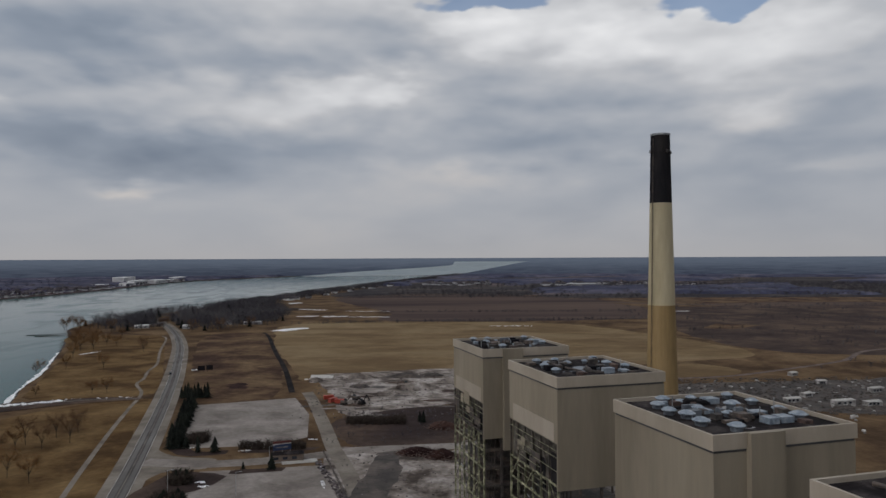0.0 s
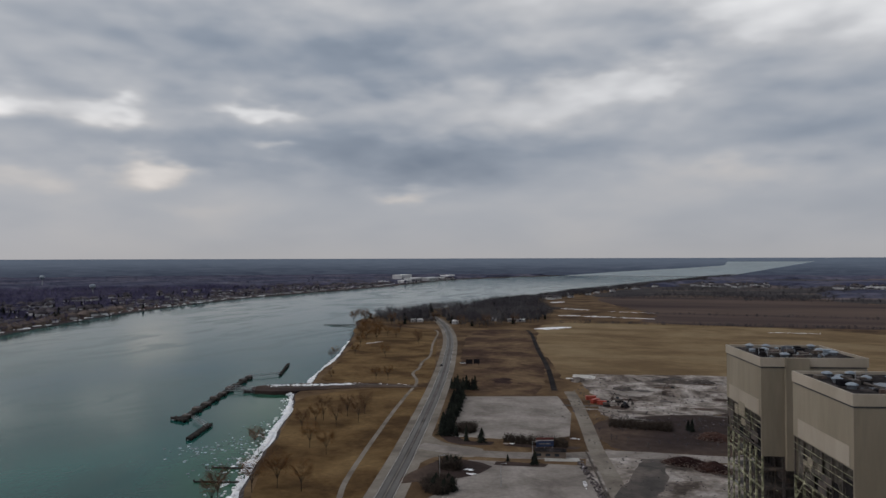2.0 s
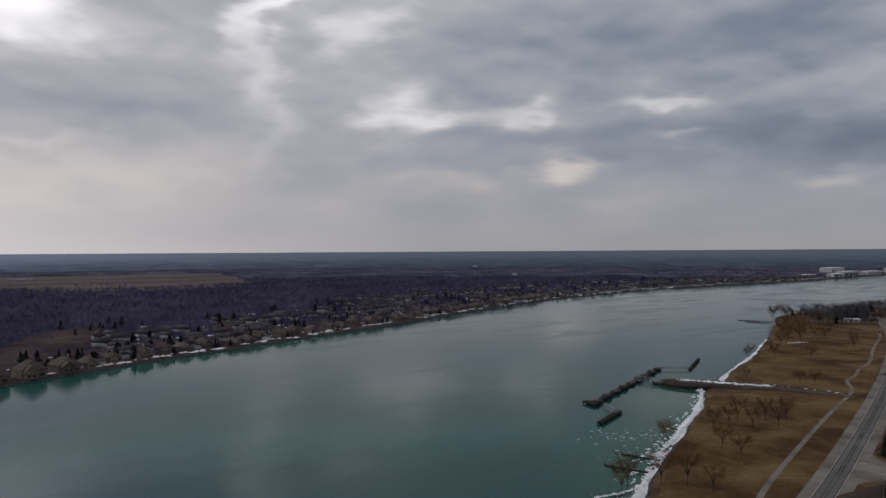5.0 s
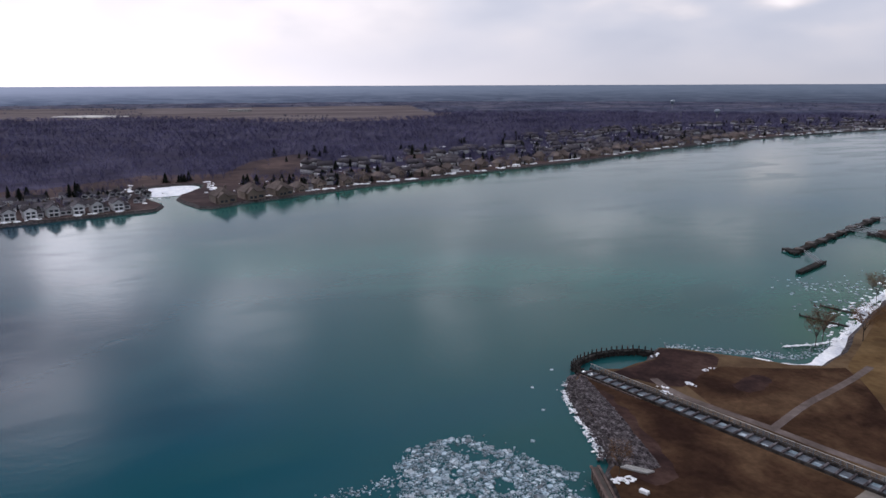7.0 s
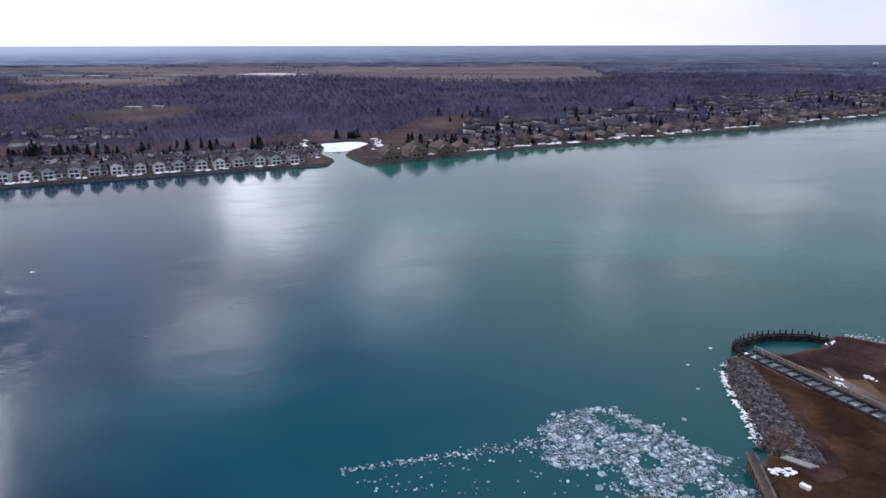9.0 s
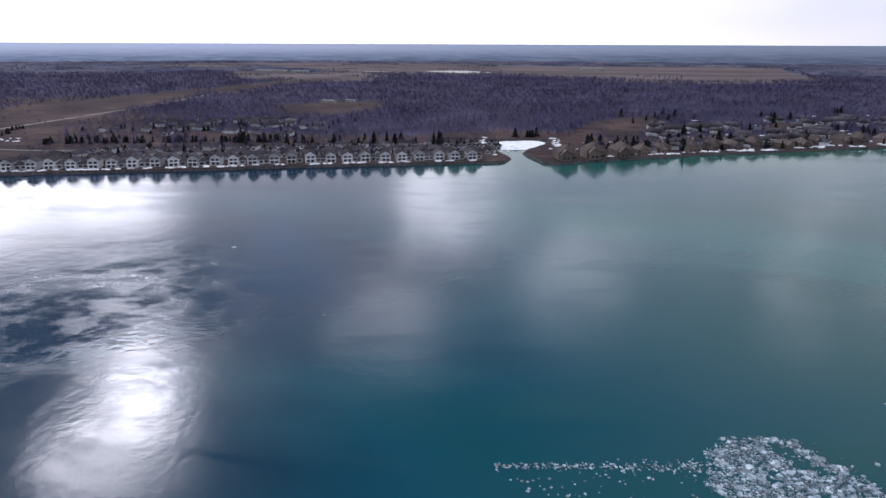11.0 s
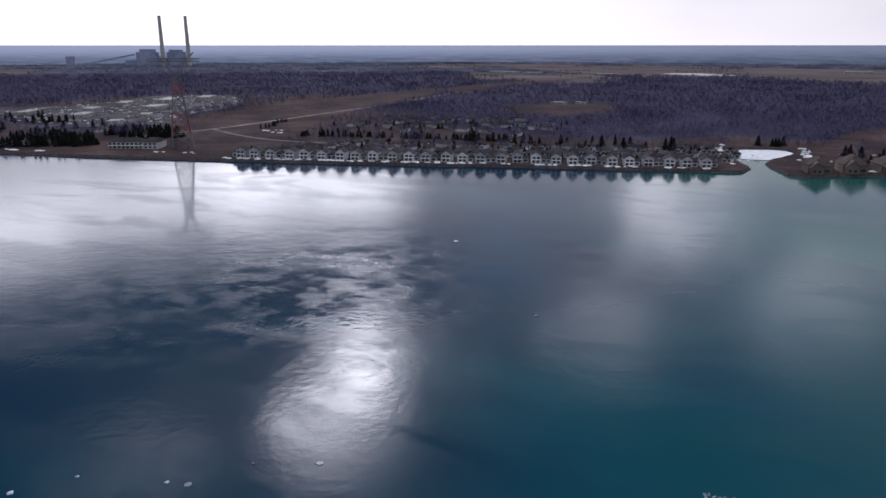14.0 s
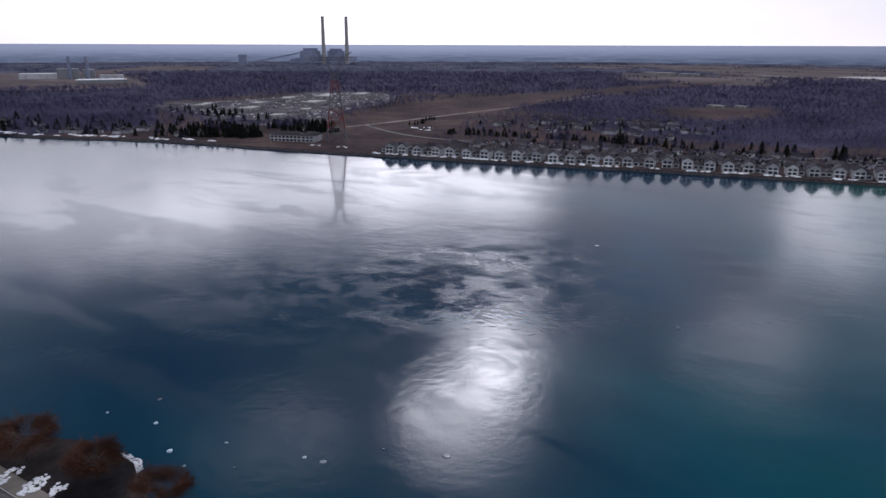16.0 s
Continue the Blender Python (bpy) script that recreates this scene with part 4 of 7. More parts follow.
VENTS_C = ((9.9, 30, 1.5), (5.6, 25.3, 1.5), (4.5, 19.6, 1.5), (5.8, 15.6, 1.6), (4.7, 9.7, 1.6), (11.9, 20.5, 1.3), (26.4, 30, 1.3), (20.3, 20.6, 1.7), (8.2, 4.2, 1.6), (26.8, 14.7, 1.4), (25.7, 8.3, 1.7),
           (27.2, 23, 1.3), (12.4, 27, 1.2), (17, 30, 1.2), (14.5, 14.5, 1.2))
VENTS_B = ((7.1, 29, 1.4), (5.6, 20, 1.4), (5.2, 11.6, 1.4), (14.1, 22.9, 1.3), (26.3, 30, 1.3), (25, 19.3, 1.5), (27.3, 12.9, 1.4), (13.5, 30, 1.3), (8.5, 25, 1.2), (21, 25, 1.1))
VENTS_A = ((6.8, 30, 1.5), (12.4, 30, 1.4), (8.2, 19.9, 1.5), (9.8, 7.1, 1.5), (27.5, 30, 1.4), (25.8, 19.5, 1.4), (27.6, 13.4, 1.4), (19, 26, 1.2), (5, 12, 1.2))
boiler_house((15.2, 239.5), 33, 31.5, 61.0, 31.0, VENTS_A, (7.0, 14.0), 1, True)
boiler_house((30.6, 182.6), 33, 31.5, 61.0, 32.0, VENTS_B, None, 2, True)
boiler_house((47.4, 122.6), 33, 30.8, 61.0, 30.0, VENTS_C, (6.8, 14.0), 3, False)
boiler_house((59.7, 73.4), 27, 31.5, 60.6, 30.0, (), (20.0, 24.0), 4, False)


def chimney():
    c = thing("chimney_stack", "tall concrete power station chimney, ochre and cream with black top", "chimney", at=(132.7, 420.6, LAND))
    H, top, base = 162.5, 5.5, 9.4

    def r(z):
        return base + (top - base) * (z / H) ** 0.9

    def ring(name, z0, z1, mt, extra=0.0):
        s = Shape()
        n = 8
        s.rings([(r(z0 + (z1 - z0) * i / n) + extra, z0 + (z1 - z0) * i / n) for i in range(n + 1)], 48)
        return part(name, s, mt, c, smooth=False)

    ring("shaft_lower", 0, 61.5, M["ochre"])
    ring("shaft_middle", 61.52, 122, M["cream"])
    ring("shaft_top", 122.02, H, M["black"])
    for z in (61.2, 55, H - 10):
        ring("band", z, z + 0.5, M["ochre"] if z < 70 else M["black"], 0.12)
    s = Shape()
    s.rings(((r(H) + 0.3, H - 0.6), (r(H) + 0.3, H + 0.5), (r(H) - 0.7, H + 0.5), (r(H) - 0.7, H - 3)), 48, cap=False)
    part("rim", s, M["grey_metal"], c)
    for a in (1.9, 5.0, 3.5, 0.3):
        s = Shape()
        for q in (-0.5, 0.5):
            s.bar((0, q, 0), (1.8, q, 0), 0.08)
        s.box((0.1, -0.8, 0.05), (1.9, 0.8, 0.2))
        s.box((0.9, -0.5, 0.2), (1.7, 0.5, 1.6))
        ob = part("lamp_bracket", s, M["dark_steel"], c)
        ob.matrix_local = Matrix.Rotation(a, 4, "Z") @ Matrix.Translation((r(H - 11), 0, H - 11))
    lad = Shape()
    a = radians(210)
    for z in range(0, 160, 2):
        R0, R1 = r(z) + 0.35, r(z + 2) + 0.35
        for q in (-0.04, 0.04):
            lad.bar((R0 * math.cos(a + q), R0 * math.sin(a + q), z), (R1 * math.cos(a + q), R1 * math.sin(a + q), z + 2), 0.12)
    part("ladder", lad, M["dark_steel"], c)


chimney()

# ---------------------------------------------------------------- trees
def twig_tree(seed, limbs=9, lean=0.55, base=0.18, thick=0.018, fans=2):
    """A small bare tree of unit height, all thin spikes."""
    rnd = random.Random(seed)
    s = Shape()
    s.spike((0, 0, -0.03), (rnd.uniform(-0.04, 0.04), rnd.uniform(-0.04, 0.04), 0.9), thick * 1.5)
    for i in range(limbs):
        a = i * 2.4 + rnd.uniform(-0.4, 0.4)
        z0 = rnd.uniform(base, 0.55)
        r = rnd.uniform(0.18, lean) * (1.15 - 0.5 * z0)
        z1 = min(1.0, z0 + rnd.uniform(0.25, 0.5))
        tip = (r * math.cos(a), r * math.sin(a), z1)
        s.spike((0, 0, z0), tip, thick)
        for _ in range(fans):
            t = rnd.uniform(0.35, 0.8)
            p = (tip[0] * t, tip[1] * t, z0 + (z1 - z0) * t)
            b = a + rnd.uniform(-1.1, 1.1)
            s.spike(p, (p[0] + 0.16 * math.cos(b), p[1] + 0.16 * math.sin(b), p[2] + rnd.uniform(0.1, 0.26)), thick * 0.8)
    return s


def cone_tree(seed, tiers=7, sides=7):
    """A conifer of unit height with ragged drooping tiers."""
    rnd = random.Random(seed)
    s = Shape()
    s.spike((0, 0, -0.03), (0, 0, 0.6), 0.03)
    for i in range(tiers):
        z = 0.06 + 0.84 * i / tiers
        r = 0.24 * (1 - i / tiers) ** 0.8 + 0.03
        n = sides
        for j in range(n):
            a = j * math.tau / n + rnd.uniform(-0.25, 0.25)
            q = r * rnd.uniform(0.7, 1.25)
            w_ = 0.75 * math.tau / n
            tip = (q * math.cos(a), q * math.sin(a), z - 0.03 + rnd.uniform(-0.02, 0.02))
            up = z + 0.17 + rnd.uniform(0, 0.05)
            l, m2 = ((0.55 * q * math.cos(a + k), 0.55 * q * math.sin(a + k), z + 0.03) for k in (-w_, w_))
            s.add([tip, l, m2, (0, 0, up)], [(0, 2, 3), (0, 3, 1), (0, 1, 2)])
    return s


def scatter(name, shapes, spots, mt, label, category):
    """Many small plants joined into one object. A spot: x, y, z, height, width factor, turn, shape number."""
    sp = np.array(spots, dtype=np.float64)
    vs, fs, base = [], [], 0
    for k, s in enumerate(shapes):
        q = sp[sp[:, 6].astype(int) == k]
        if not len(q):
            continue
        V0 = np.array(s.v)
        F0 = np.array([t for f in s.f for t in ([f] if len(f) == 3 else [(f[0], f[i], f[i + 1]) for i in range(1, len(f) - 1)])])
        c, n = np.cos(q[:, 5])[:, None], np.sin(q[:, 5])[:, None]
        h, wd = q[:, 3][:, None], (q[:, 3] * q[:, 4])[:, None]
        X = q[:, 0][:, None] + wd * (c * V0[:, 0] - n * V0[:, 1])
        Y = q[:, 1][:, None] + wd * (n * V0[:, 0] + c * V0[:, 1])
        Z = q[:, 2][:, None] + h * V0[:, 2]
        vs.append(np.stack([X, Y, Z], 2).reshape(-1, 3))
        fs.append((F0[None] + (base + np.arange(len(q)) * len(V0))[:, None, None]).reshape(-1, 3))
        base += len(q) * len(V0)
    vs, fs = np.concatenate(vs), np.concatenate(fs)
    me = bpy.data.meshes.new(name)
    me.vertices.add(len(vs))
    me.vertices.foreach_set("co", vs.ravel())
    me.loops.add(fs.size)
    me.loops.foreach_set("vertex_index", fs.ravel().astype(np.int32))
    me.polygons.add(len(fs))
    me.polygons.foreach_set("loop_start", np.arange(0, fs.size, 3, dtype=np.int32))
    me.materials.append(mt)
    me.update(calc_edges=True)
    return tagged(new(name, me), label, category, kind="stuff")


TWIGS = [twig_tree(i, 10, 0.6, 0.14, 0.013, 2) for i in range(6)]
BUSHES = [twig_tree(20 + i, 8, 0.75, 0.02, 0.03, 1) for i in range(4)]
FAR_TWIGS = [twig_tree(40 + i, 7, 0.6, 0.2, 0.05, 0) for i in range(4)]
MID_TWIGS = [twig_tree(50 + i, 9, 0.65, 0.08, 0.026, 0) for i in range(4)]
CONES = [cone_tree(60 + i) for i in range(4)]

WS = np.array([p for p in WEST_SHORE if not (-620 > p[0] and -40 < p[1] < 80)])
ES = np.array(sorted(EAST_SHORE, key=lambda p: p[1]))


def west_in(x, y):
    """Metres inland on the west bank."""
    return float(np.interp(y, WS[:, 1], WS[:, 0])) - x


def east_in(x, y):
    return x - float(np.interp(y, ES[:, 1], ES[:, 0]))


# open ground in the western woods
WEST_OPEN = (
    ((-470, -470), (-510, -365), (-560, -420), (-640, -420), (-760, -480), (-1000, -510), (-1250, -540), (-1420, -620), (-1180, -650), (-985, -690), (-820, -660), (-640, -600), (-560, -580)),
    ((-560, -640), (-640, -600), (-760, -690), (-900, -720), (-1090, -860), (-1040, -1000), (-860, -960), (-700, -1010), (-620, -900)),
    ((-1058, -342), (-1168, -191), (-975, -178), (-933, -271)),
    ((-3300, -560), (-3150, 1150), (-2000, 830), (-1876, 343), (-2500, -137)),
    ((-780, 290), (-760, 345), (-890, 370), (-900, 320)),
    ((-1000, -1500), (-1400, -2300), (-900, -2500), (-700, -1600)),
    ((-2750, -1500), (-3350, -1400), (-3500, -900), (-2600, -1000)),
    ((-890, 120), (-960, 200), (-760, 160), (-700, 60)),
    ((-1900, -700), (-2400, -900), (-2300, -400), (-1800, -350)),
    ((-2250, -400), (-2330, -30), (-2750, 160), (-3400, -150), (-3450, -1100), (-2700, -860)),
    ((-1560, -2050), (-2050, -2500), (-1900, -2750), (-1300, -2350)),
    ((-1330, -500), (-1520, -500), (-1900, -430), (-1950, -480), (-1560, -590), (-1330, -560)),
)
WOODS_EAST = (
    ((-465, 1180), (-478, 965), (-405, 885), (-352, 930), (-322, 905), (-280, 880), (-215, 985), (-235, 1150), (-300, 1330), (-370, 1500), (-390, 1430)),
    ((250, 1800), (1000, 1660), (2000, 1600), (2500, 2300), (900, 2450), (260, 2150)),
    ((900, 1300), (1900, 1150), (2100, 1500), (1000, 1550)),
    ((-190, 1640), (250, 1720), (240, 1800), (-60, 1830), (-240, 1700)),
)
VILLAGE = (((230, 2180), (820, 2130), (1050, 2380), (1120, 2680), (700, 2660), (330, 2480)), ((-60, 2250), (180, 2200), (260, 2480), (40, 2700), (-110, 2560)), ((600, 3400), (620, 3150), (1400, 3050), (1300, 3300)))
rnd = random.Random(11)
near_spots, far_spots, bush_spots = [], [], []


def hide(spots, x, y, h, kinds, wide=1.0):
    spots.append((x, y, LAND - 0.05, h, wide * rnd.uniform(0.8, 1.25), rnd.uniform(0, 6.28), rnd.randrange(kinds)))


step = 9.4
for i in range(-120, 31):
    for j in range(-187, 213):
        x, y = i * step - 500 + rnd.uniform(-6, 6), j * step + rnd.uniform(-6, 6)
        d = math.hypot(x, y)
        if d > 1150:
            continue
        k = west_in(x, y)
        if k < 8 or (x > -724 and -14 < y < 78):
            continue
        if any(inside(x, y, p) for p in WEST_OPEN):
            if inside(x, y, WEST_OPEN[1]) and rnd.random() < 0.22:
                hide(near_spots, x, y, rnd.uniform(4, 9), 6)
            elif rnd.random() < 0.05:
                hide(bush_spots, x, y, rnd.uniform(2, 5), 4)
            continue
        keep_p = 1.0
        if -400 < y < -5:
            keep_p = 0.0 if k < 34 else (0.5 if k < 150 else (0.4 if k < 260 and y < -180 else 1.0))
        elif y >= 40 and k < 160:
            keep_p = 0.62 if k < 110 else 0.85
        elif -5 <= y < 40:
            keep_p = 0.0 if k < 110 else 0.5
        elif y < -400 and k < 110:
            keep_p = 0.0 if y > -600 else 0.6
        if rnd.random() < keep_p:
            h = rnd.uniform(7, 14) * (0.75 + 0.5 * noise.noise((x * 0.008, y * 0.008, 0)))
            hide(near_spots, x, y, max(h, 4), 6)
mid_spots = []
for i in range(28500):
    a, r = radians(rnd.uniform(12, 174)), math.sqrt(rnd.uniform(1150 ** 2, 2500 ** 2))
    x, y = -r * math.sin(a), r * math.cos(a)
    k = west_in(x, y)
    if k > 12 and not (k < 130 and rnd.random() < 0.4) and not any(inside(x, y, p) for p in WEST_OPEN):
        hide(mid_spots, x, y, rnd.uniform(7, 15) * (0.8 + 0.5 * noise.noise((x * 0.006, y * 0.006, 0))), 4, 1.15)
for i in range(9500):
    a, r = radians(rnd.uniform(12, 174)), math.sqrt(rnd.uniform(2500 ** 2, 3760 ** 2))
    x, y = -r * math.sin(a), r * math.cos(a)
    if west_in(x, y) > 15 and not any(inside(x, y, p) for p in WEST_OPEN):
        hide(far_spots, x, y, rnd.uniform(9, 15), 4, 1.3)
for i in range(46):                                  # hedges between the far fields
    a, r, turn = radians(rnd.uniform(62, 134)), rnd.uniform(1850, 3400), rnd.gauss(0.3, 0.35)
    for q in range(rnd.randrange(12, 34)):
        x, y = -r * math.sin(a) + q * 11 * math.sin(turn), r * math.cos(a) + q * 11 * math.cos(turn)
        if west_in(x, y) > 40:
            hide(far_spots, x + rnd.uniform(-6, 6), y + rnd.uniform(-6, 6), rnd.uniform(5, 11), 4, 1.3)
scatter("woods_west_mid", MID_TWIGS, mid_spots, M["twig_west"], "leafless woods stretching inland, purple haze in their colour", "woods")
scatter("woods_west_near", TWIGS, near_spots, M["twig_west"], "dense leafless brown winter woods across the river", "woods")
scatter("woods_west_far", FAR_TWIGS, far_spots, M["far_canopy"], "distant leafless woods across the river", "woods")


def canopy(name, cells, size, label, mt="canopy"):
    """A low uneven sheet of undergrowth and crowns under far woods."""
    s = Shape()
    index = {}

    def corner(i, j):
        if (i, j) not in index:
            index[i, j] = len(s.v)
            x, y = i * size, j * size
            q = noise.noise((x * 0.004, y * 0.004, 3.0))
            s.v.append((x + 6 * noise.noise((x * 0.05, y, 9.0)), y, LAND + 6.5 + 2.5 * q + rnd.uniform(-1.8, 2.6)))
        return index[i, j]

    have = set(cells)
    for i, j in cells:
        s.f.append((corner(i, j), corner(i + 1, j), corner(i + 1, j + 1), corner(i, j + 1)))
    for (i, j), q in index.items():
        if any(c not in have for c in ((i, j), (i - 1, j), (i, j - 1), (i - 1, j - 1))):
            x, y, z = s.v[q]
            s.v[q] = (x + rnd.uniform(-9, 9), y + rnd.uniform(-9, 9), LAND - 0.2)
    tagged(part(name, s, M[mt]), label, "woods", kind="stuff")


G = 28.0
cells = []
for i in range(-136, 10):
    for j in range(-136, 136):
        x, y = (i + 0.5) * G, (j + 0.5) * G
        d = math.hypot(x, y)
        if 900 < d < 3790 and west_in(x, y) > (170 if d < 1500 else 40) and not any(inside(x, y, p) for p in WEST_OPEN) and not (-420 < y < -150 and x > -900):
            cells.append((i, j))
canopy("canopy_west_far", [c for c in cells if math.hypot(*c) * G >= 2450], G, "crowns of distant winter woods, blue-grey haze in their colour", "far_canopy")
cells = []
for i in range(-20, 136):
    for j in range(10, 136):
        x, y = (i + 0.5) * G, (j + 0.5) * G
        d = math.hypot(x, y)
        if d < 3790 and east_in(x, y) > 25 and (d > 2300 or any(inside(x, y, p) for p in WOODS_EAST[1:3])) and noise.noise((x * 0.0011, y * 0.0022, 5)) > -0.22:
            if not any(inside(x, y, p) for p in VILLAGE):
                cells.append((i, j))
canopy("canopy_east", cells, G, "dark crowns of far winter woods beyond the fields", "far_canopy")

east_spots, east_bush, pen_spots = [], [], []
for poly, gap_, lo, hi in ((WOODS_EAST[0], 8.5, 9, 19), (WOODS_EAST[1], 20, 8, 14), (WOODS_EAST[2], 20, 6, 12), (WOODS_EAST[3], 12, 4, 8)):
    xs, ys = [p[0] for p in poly], [p[1] for p in poly]
    for i in range(int((max(xs) - min(xs)) / gap_)):
        for j in range(int((max(ys) - min(ys)) / gap_)):
            x, y = min(xs) + (i + rnd.random()) * gap_, min(ys) + (j + rnd.random()) * gap_
            if inside(x, y, poly) and east_in(x, y) > 3 and abs(x - float(np.interp(y, (753, 910, 1037, 1060), (-272, -338, -404, -418)))) > 11:
                hide(pen_spots if poly is WOODS_EAST[0] else east_spots, x, y, rnd.uniform(lo, hi), 4)
for i in range(2900):                                # strip along the river
    y = rnd.uniform(1350, 3700)
    x = float(np.interp(y, ES[:, 1], ES[:, 0])) + rnd.uniform(4, 90) * rnd.random() + 4
    hide(east_spots, x, y, rnd.uniform(8, 15), 4)
for i in range(3400):                                # belts of trees between the far fields
    x = rnd.uniform(-120, 2300)
    y = rnd.choice((1640, 1760, 1900, 2080, 2300)) + 0.02 * x + rnd.gauss(0, 26)
    if east_in(x, y) > 20 and noise.noise((x * 0.0035, y * 0.01, 7)) > -0.12:
        hide(east_spots, x, y, rnd.uniform(6, 13), 4, 1.2)
for i in range(1500):                                # scattered far hedges
    a, r = radians(rnd.uniform(-40, 12)), rnd.uniform(1900, 3700)
    x, y = -r * math.sin(a), r * math.cos(a)
    if east_in(x, y) > 40 and noise.noise((x * 0.003, y * 0.006, 1)) > 0.0:
        hide(east_spots, x, y, rnd.uniform(6, 12), 4)
for (x0, y0), (x1, y1), n, w_ in (((-200, 985), (310, 1035), 260, 5), ((310, 1000), (430, 1290), 120, 8), ((-230, 1610), (240, 1690), 160, 8), ((270, 1560), (1300, 1560), 320, 14),
                                  ((430, 1330), (1400, 1270), 320, 16), ((-100, 1190), (330, 1180), 120, 4)):
    for i in range(n):
        t = rnd.random()
        hide(east_bush, x0 + (x1 - x0) * t + rnd.uniform(-w_, w_), y0 + (y1 - y0) * t + rnd.uniform(-w_, w_), rnd.uniform(2, 6), 4)
for i in range(2600):
    x, y = rnd.uniform(300, 1300), rnd.uniform(560, 1300)
    if noise.noise((x * 0.01, y * 0.01, 2)) > 0.02 and y > 560 + 0.2 * (x - 300):
        hide(east_bush, x, y, rnd.uniform(2, 6), 4)
for i in range(170):                                 # rank growth round the yards
    x, y = rnd.uniform(-56, 45), rnd.uniform(348, 425)
    hide(east_bush, x, y, rnd.uniform(0.8, 2.6), 4)
scatter("woods_east", MID_TWIGS, east_spots, M["twig_grey"], "grey-brown leafless trees along the river bank", "woods")
scatter("woods_point", TWIGS, pen_spots, M["twig_grey"], "tall grey leafless trees on the wooded point", "woods")
scatter("conifers_point", CONES, [(x, y, z, h * 0.8, 1.5 * wd, a, i % 4) for i, (x, y, z, h, wd, a, _) in enumerate(pen_spots[::22])], M["conifer"], "scattered dark evergreens on the wooded point", "conifers")
scatter("bushes_east", BUSHES, east_bush, M["twig_grey"], "low bare bushes in hedges and scrub", "bushes")
scatter("bushes_west", BUSHES, bush_spots, M["twig_west"], "low bare bushes on open ground", "bushes")


def grown_tree(seed, height, spread, limbs, forks, twigs, droop=0.0, twig_r=0.0024):
    """Trunk and limbs in one mesh, twigs of the crown in another."""
    r_ = random.Random(seed)
    wood, crown = Shape(), Shape()
    fork = height * 0.28
    wood.bar((0, 0, -0.2), (0.15, 0.1, fork), height * 0.011, 7, height * 0.008)
    for i in range(limbs):
        a = i * math.tau / limbs + r_.uniform(-0.3, 0.3)
        out = spread * r_.uniform(0.45, 0.75)
        z = height * r_.uniform(0.55, 0.85)
        mid = Vector((out * 0.45 * math.cos(a), out * 0.45 * math.sin(a), fork + (z - fork) * 0.55))
        tip = Vector((out * math.cos(a), out * math.sin(a), z))
        wood.bar((0.1, 0.05, fork * r_.uniform(0.75, 1.0)), mid, height * 0.0065, 5, height * 0.0042)
        wood.bar(mid, tip, height * 0.0042, 4, height * 0.0015)
        for j in range(forks):
            b = a + r_.uniform(-1.2, 1.2)
            t = r_.uniform(0.1, 1.0)
            p = mid.lerp(tip, t)
            q = p + Vector((math.cos(b), math.sin(b), r_.uniform(0.2, 1.1))) * spread * r_.uniform(0.2, 0.42)
            wood.bar(p, q, height * 0.0022, 3, height * 0.0009, cap=False)
            for _ in range(twigs):
                u = p.lerp(q, r_.uniform(0.15, 1.0))
                c = r_.uniform(0, 6.28)
                l = spread * r_.uniform(0.10, 0.26)
                crown.spike(u, u + Vector((math.cos(c), math.sin(c), r_.uniform(-droop, 0.9))) * l, height * twig_r)
    # fine outer twigs fill a rounded crown
    for _ in range(limbs * forks * twigs * 6 // 5):
        a, q = r_.uniform(0, 6.28), r_.uniform(-0.75, 1.0)
        f = r_.uniform(0.3, 1.0) ** 0.5
        rr = spread * 0.92 * f * math.sqrt(max(0.0, 1 - q * q * 0.9))
        u = Vector((rr * math.cos(a), rr * math.sin(a), height * (0.62 + 0.36 * q * f)))
        d = Vector((math.cos(a), math.sin(a), r_.uniform(-droop, 1.1))) + Vector((r_.uniform(-1, 1), r_.uniform(-1, 1), 0)) * 0.6
        crown.spike(u, u + d * spread * r_.uniform(0.08, 0.19), height * twig_r * 0.75)
    return wood, crown


def tree_kind(name, label, mt, seed, height, spread, limbs, forks, twigs, droop, group, twig_r=0.0024):
    wood, crown = grown_tree(seed, height, spread, limbs, forks, twigs, droop, twig_r)
    t = thing(name, label, "tree", group)
    part("trunk", wood, M["bark"], t)
    part("crown", crown, M[mt], t)
    return t


def plant(kind, spots):
    """The first spot takes the tree itself, the rest copies. A spot: x, y, turn, size."""
    for i, (x, y, a, k) in enumerate(spots):
        m = Matrix.LocRotScale((x, y, LAND), Euler((0, 0, a)), (k, k, k))
        if i == 0:
            kind.matrix_world = m
        else:
            ob = copy_thing(kind, Matrix.Identity(4))
            ob.matrix_basis = m


bare_a = tree_kind("bare_tree", "small leafless park tree with brown twigs", "willow", 5, 12.5, 5.0, 8, 8, 15, 0.05, "bare park trees")
bare_b = tree_kind("bare_tree", "leafless dark park tree with fine branches", "twig_brown", 6, 13, 4.8, 8, 8, 14, 0.05, "bare park trees")
willow = tree_kind("willow_tree", "leafless willow with a dense russet crown", "willow_dark", 8, 10.8, 8.6, 12, 11, 30, 0.7, "russet willows", 0.0034)

# ---------------------------------------------------------------- west bank
def west_cover(name, points, mt, level, label, category, step=25, jitter=3.0, seed=1):
    return cover(name, points, mt, level, label, category, step, jitter, seed)


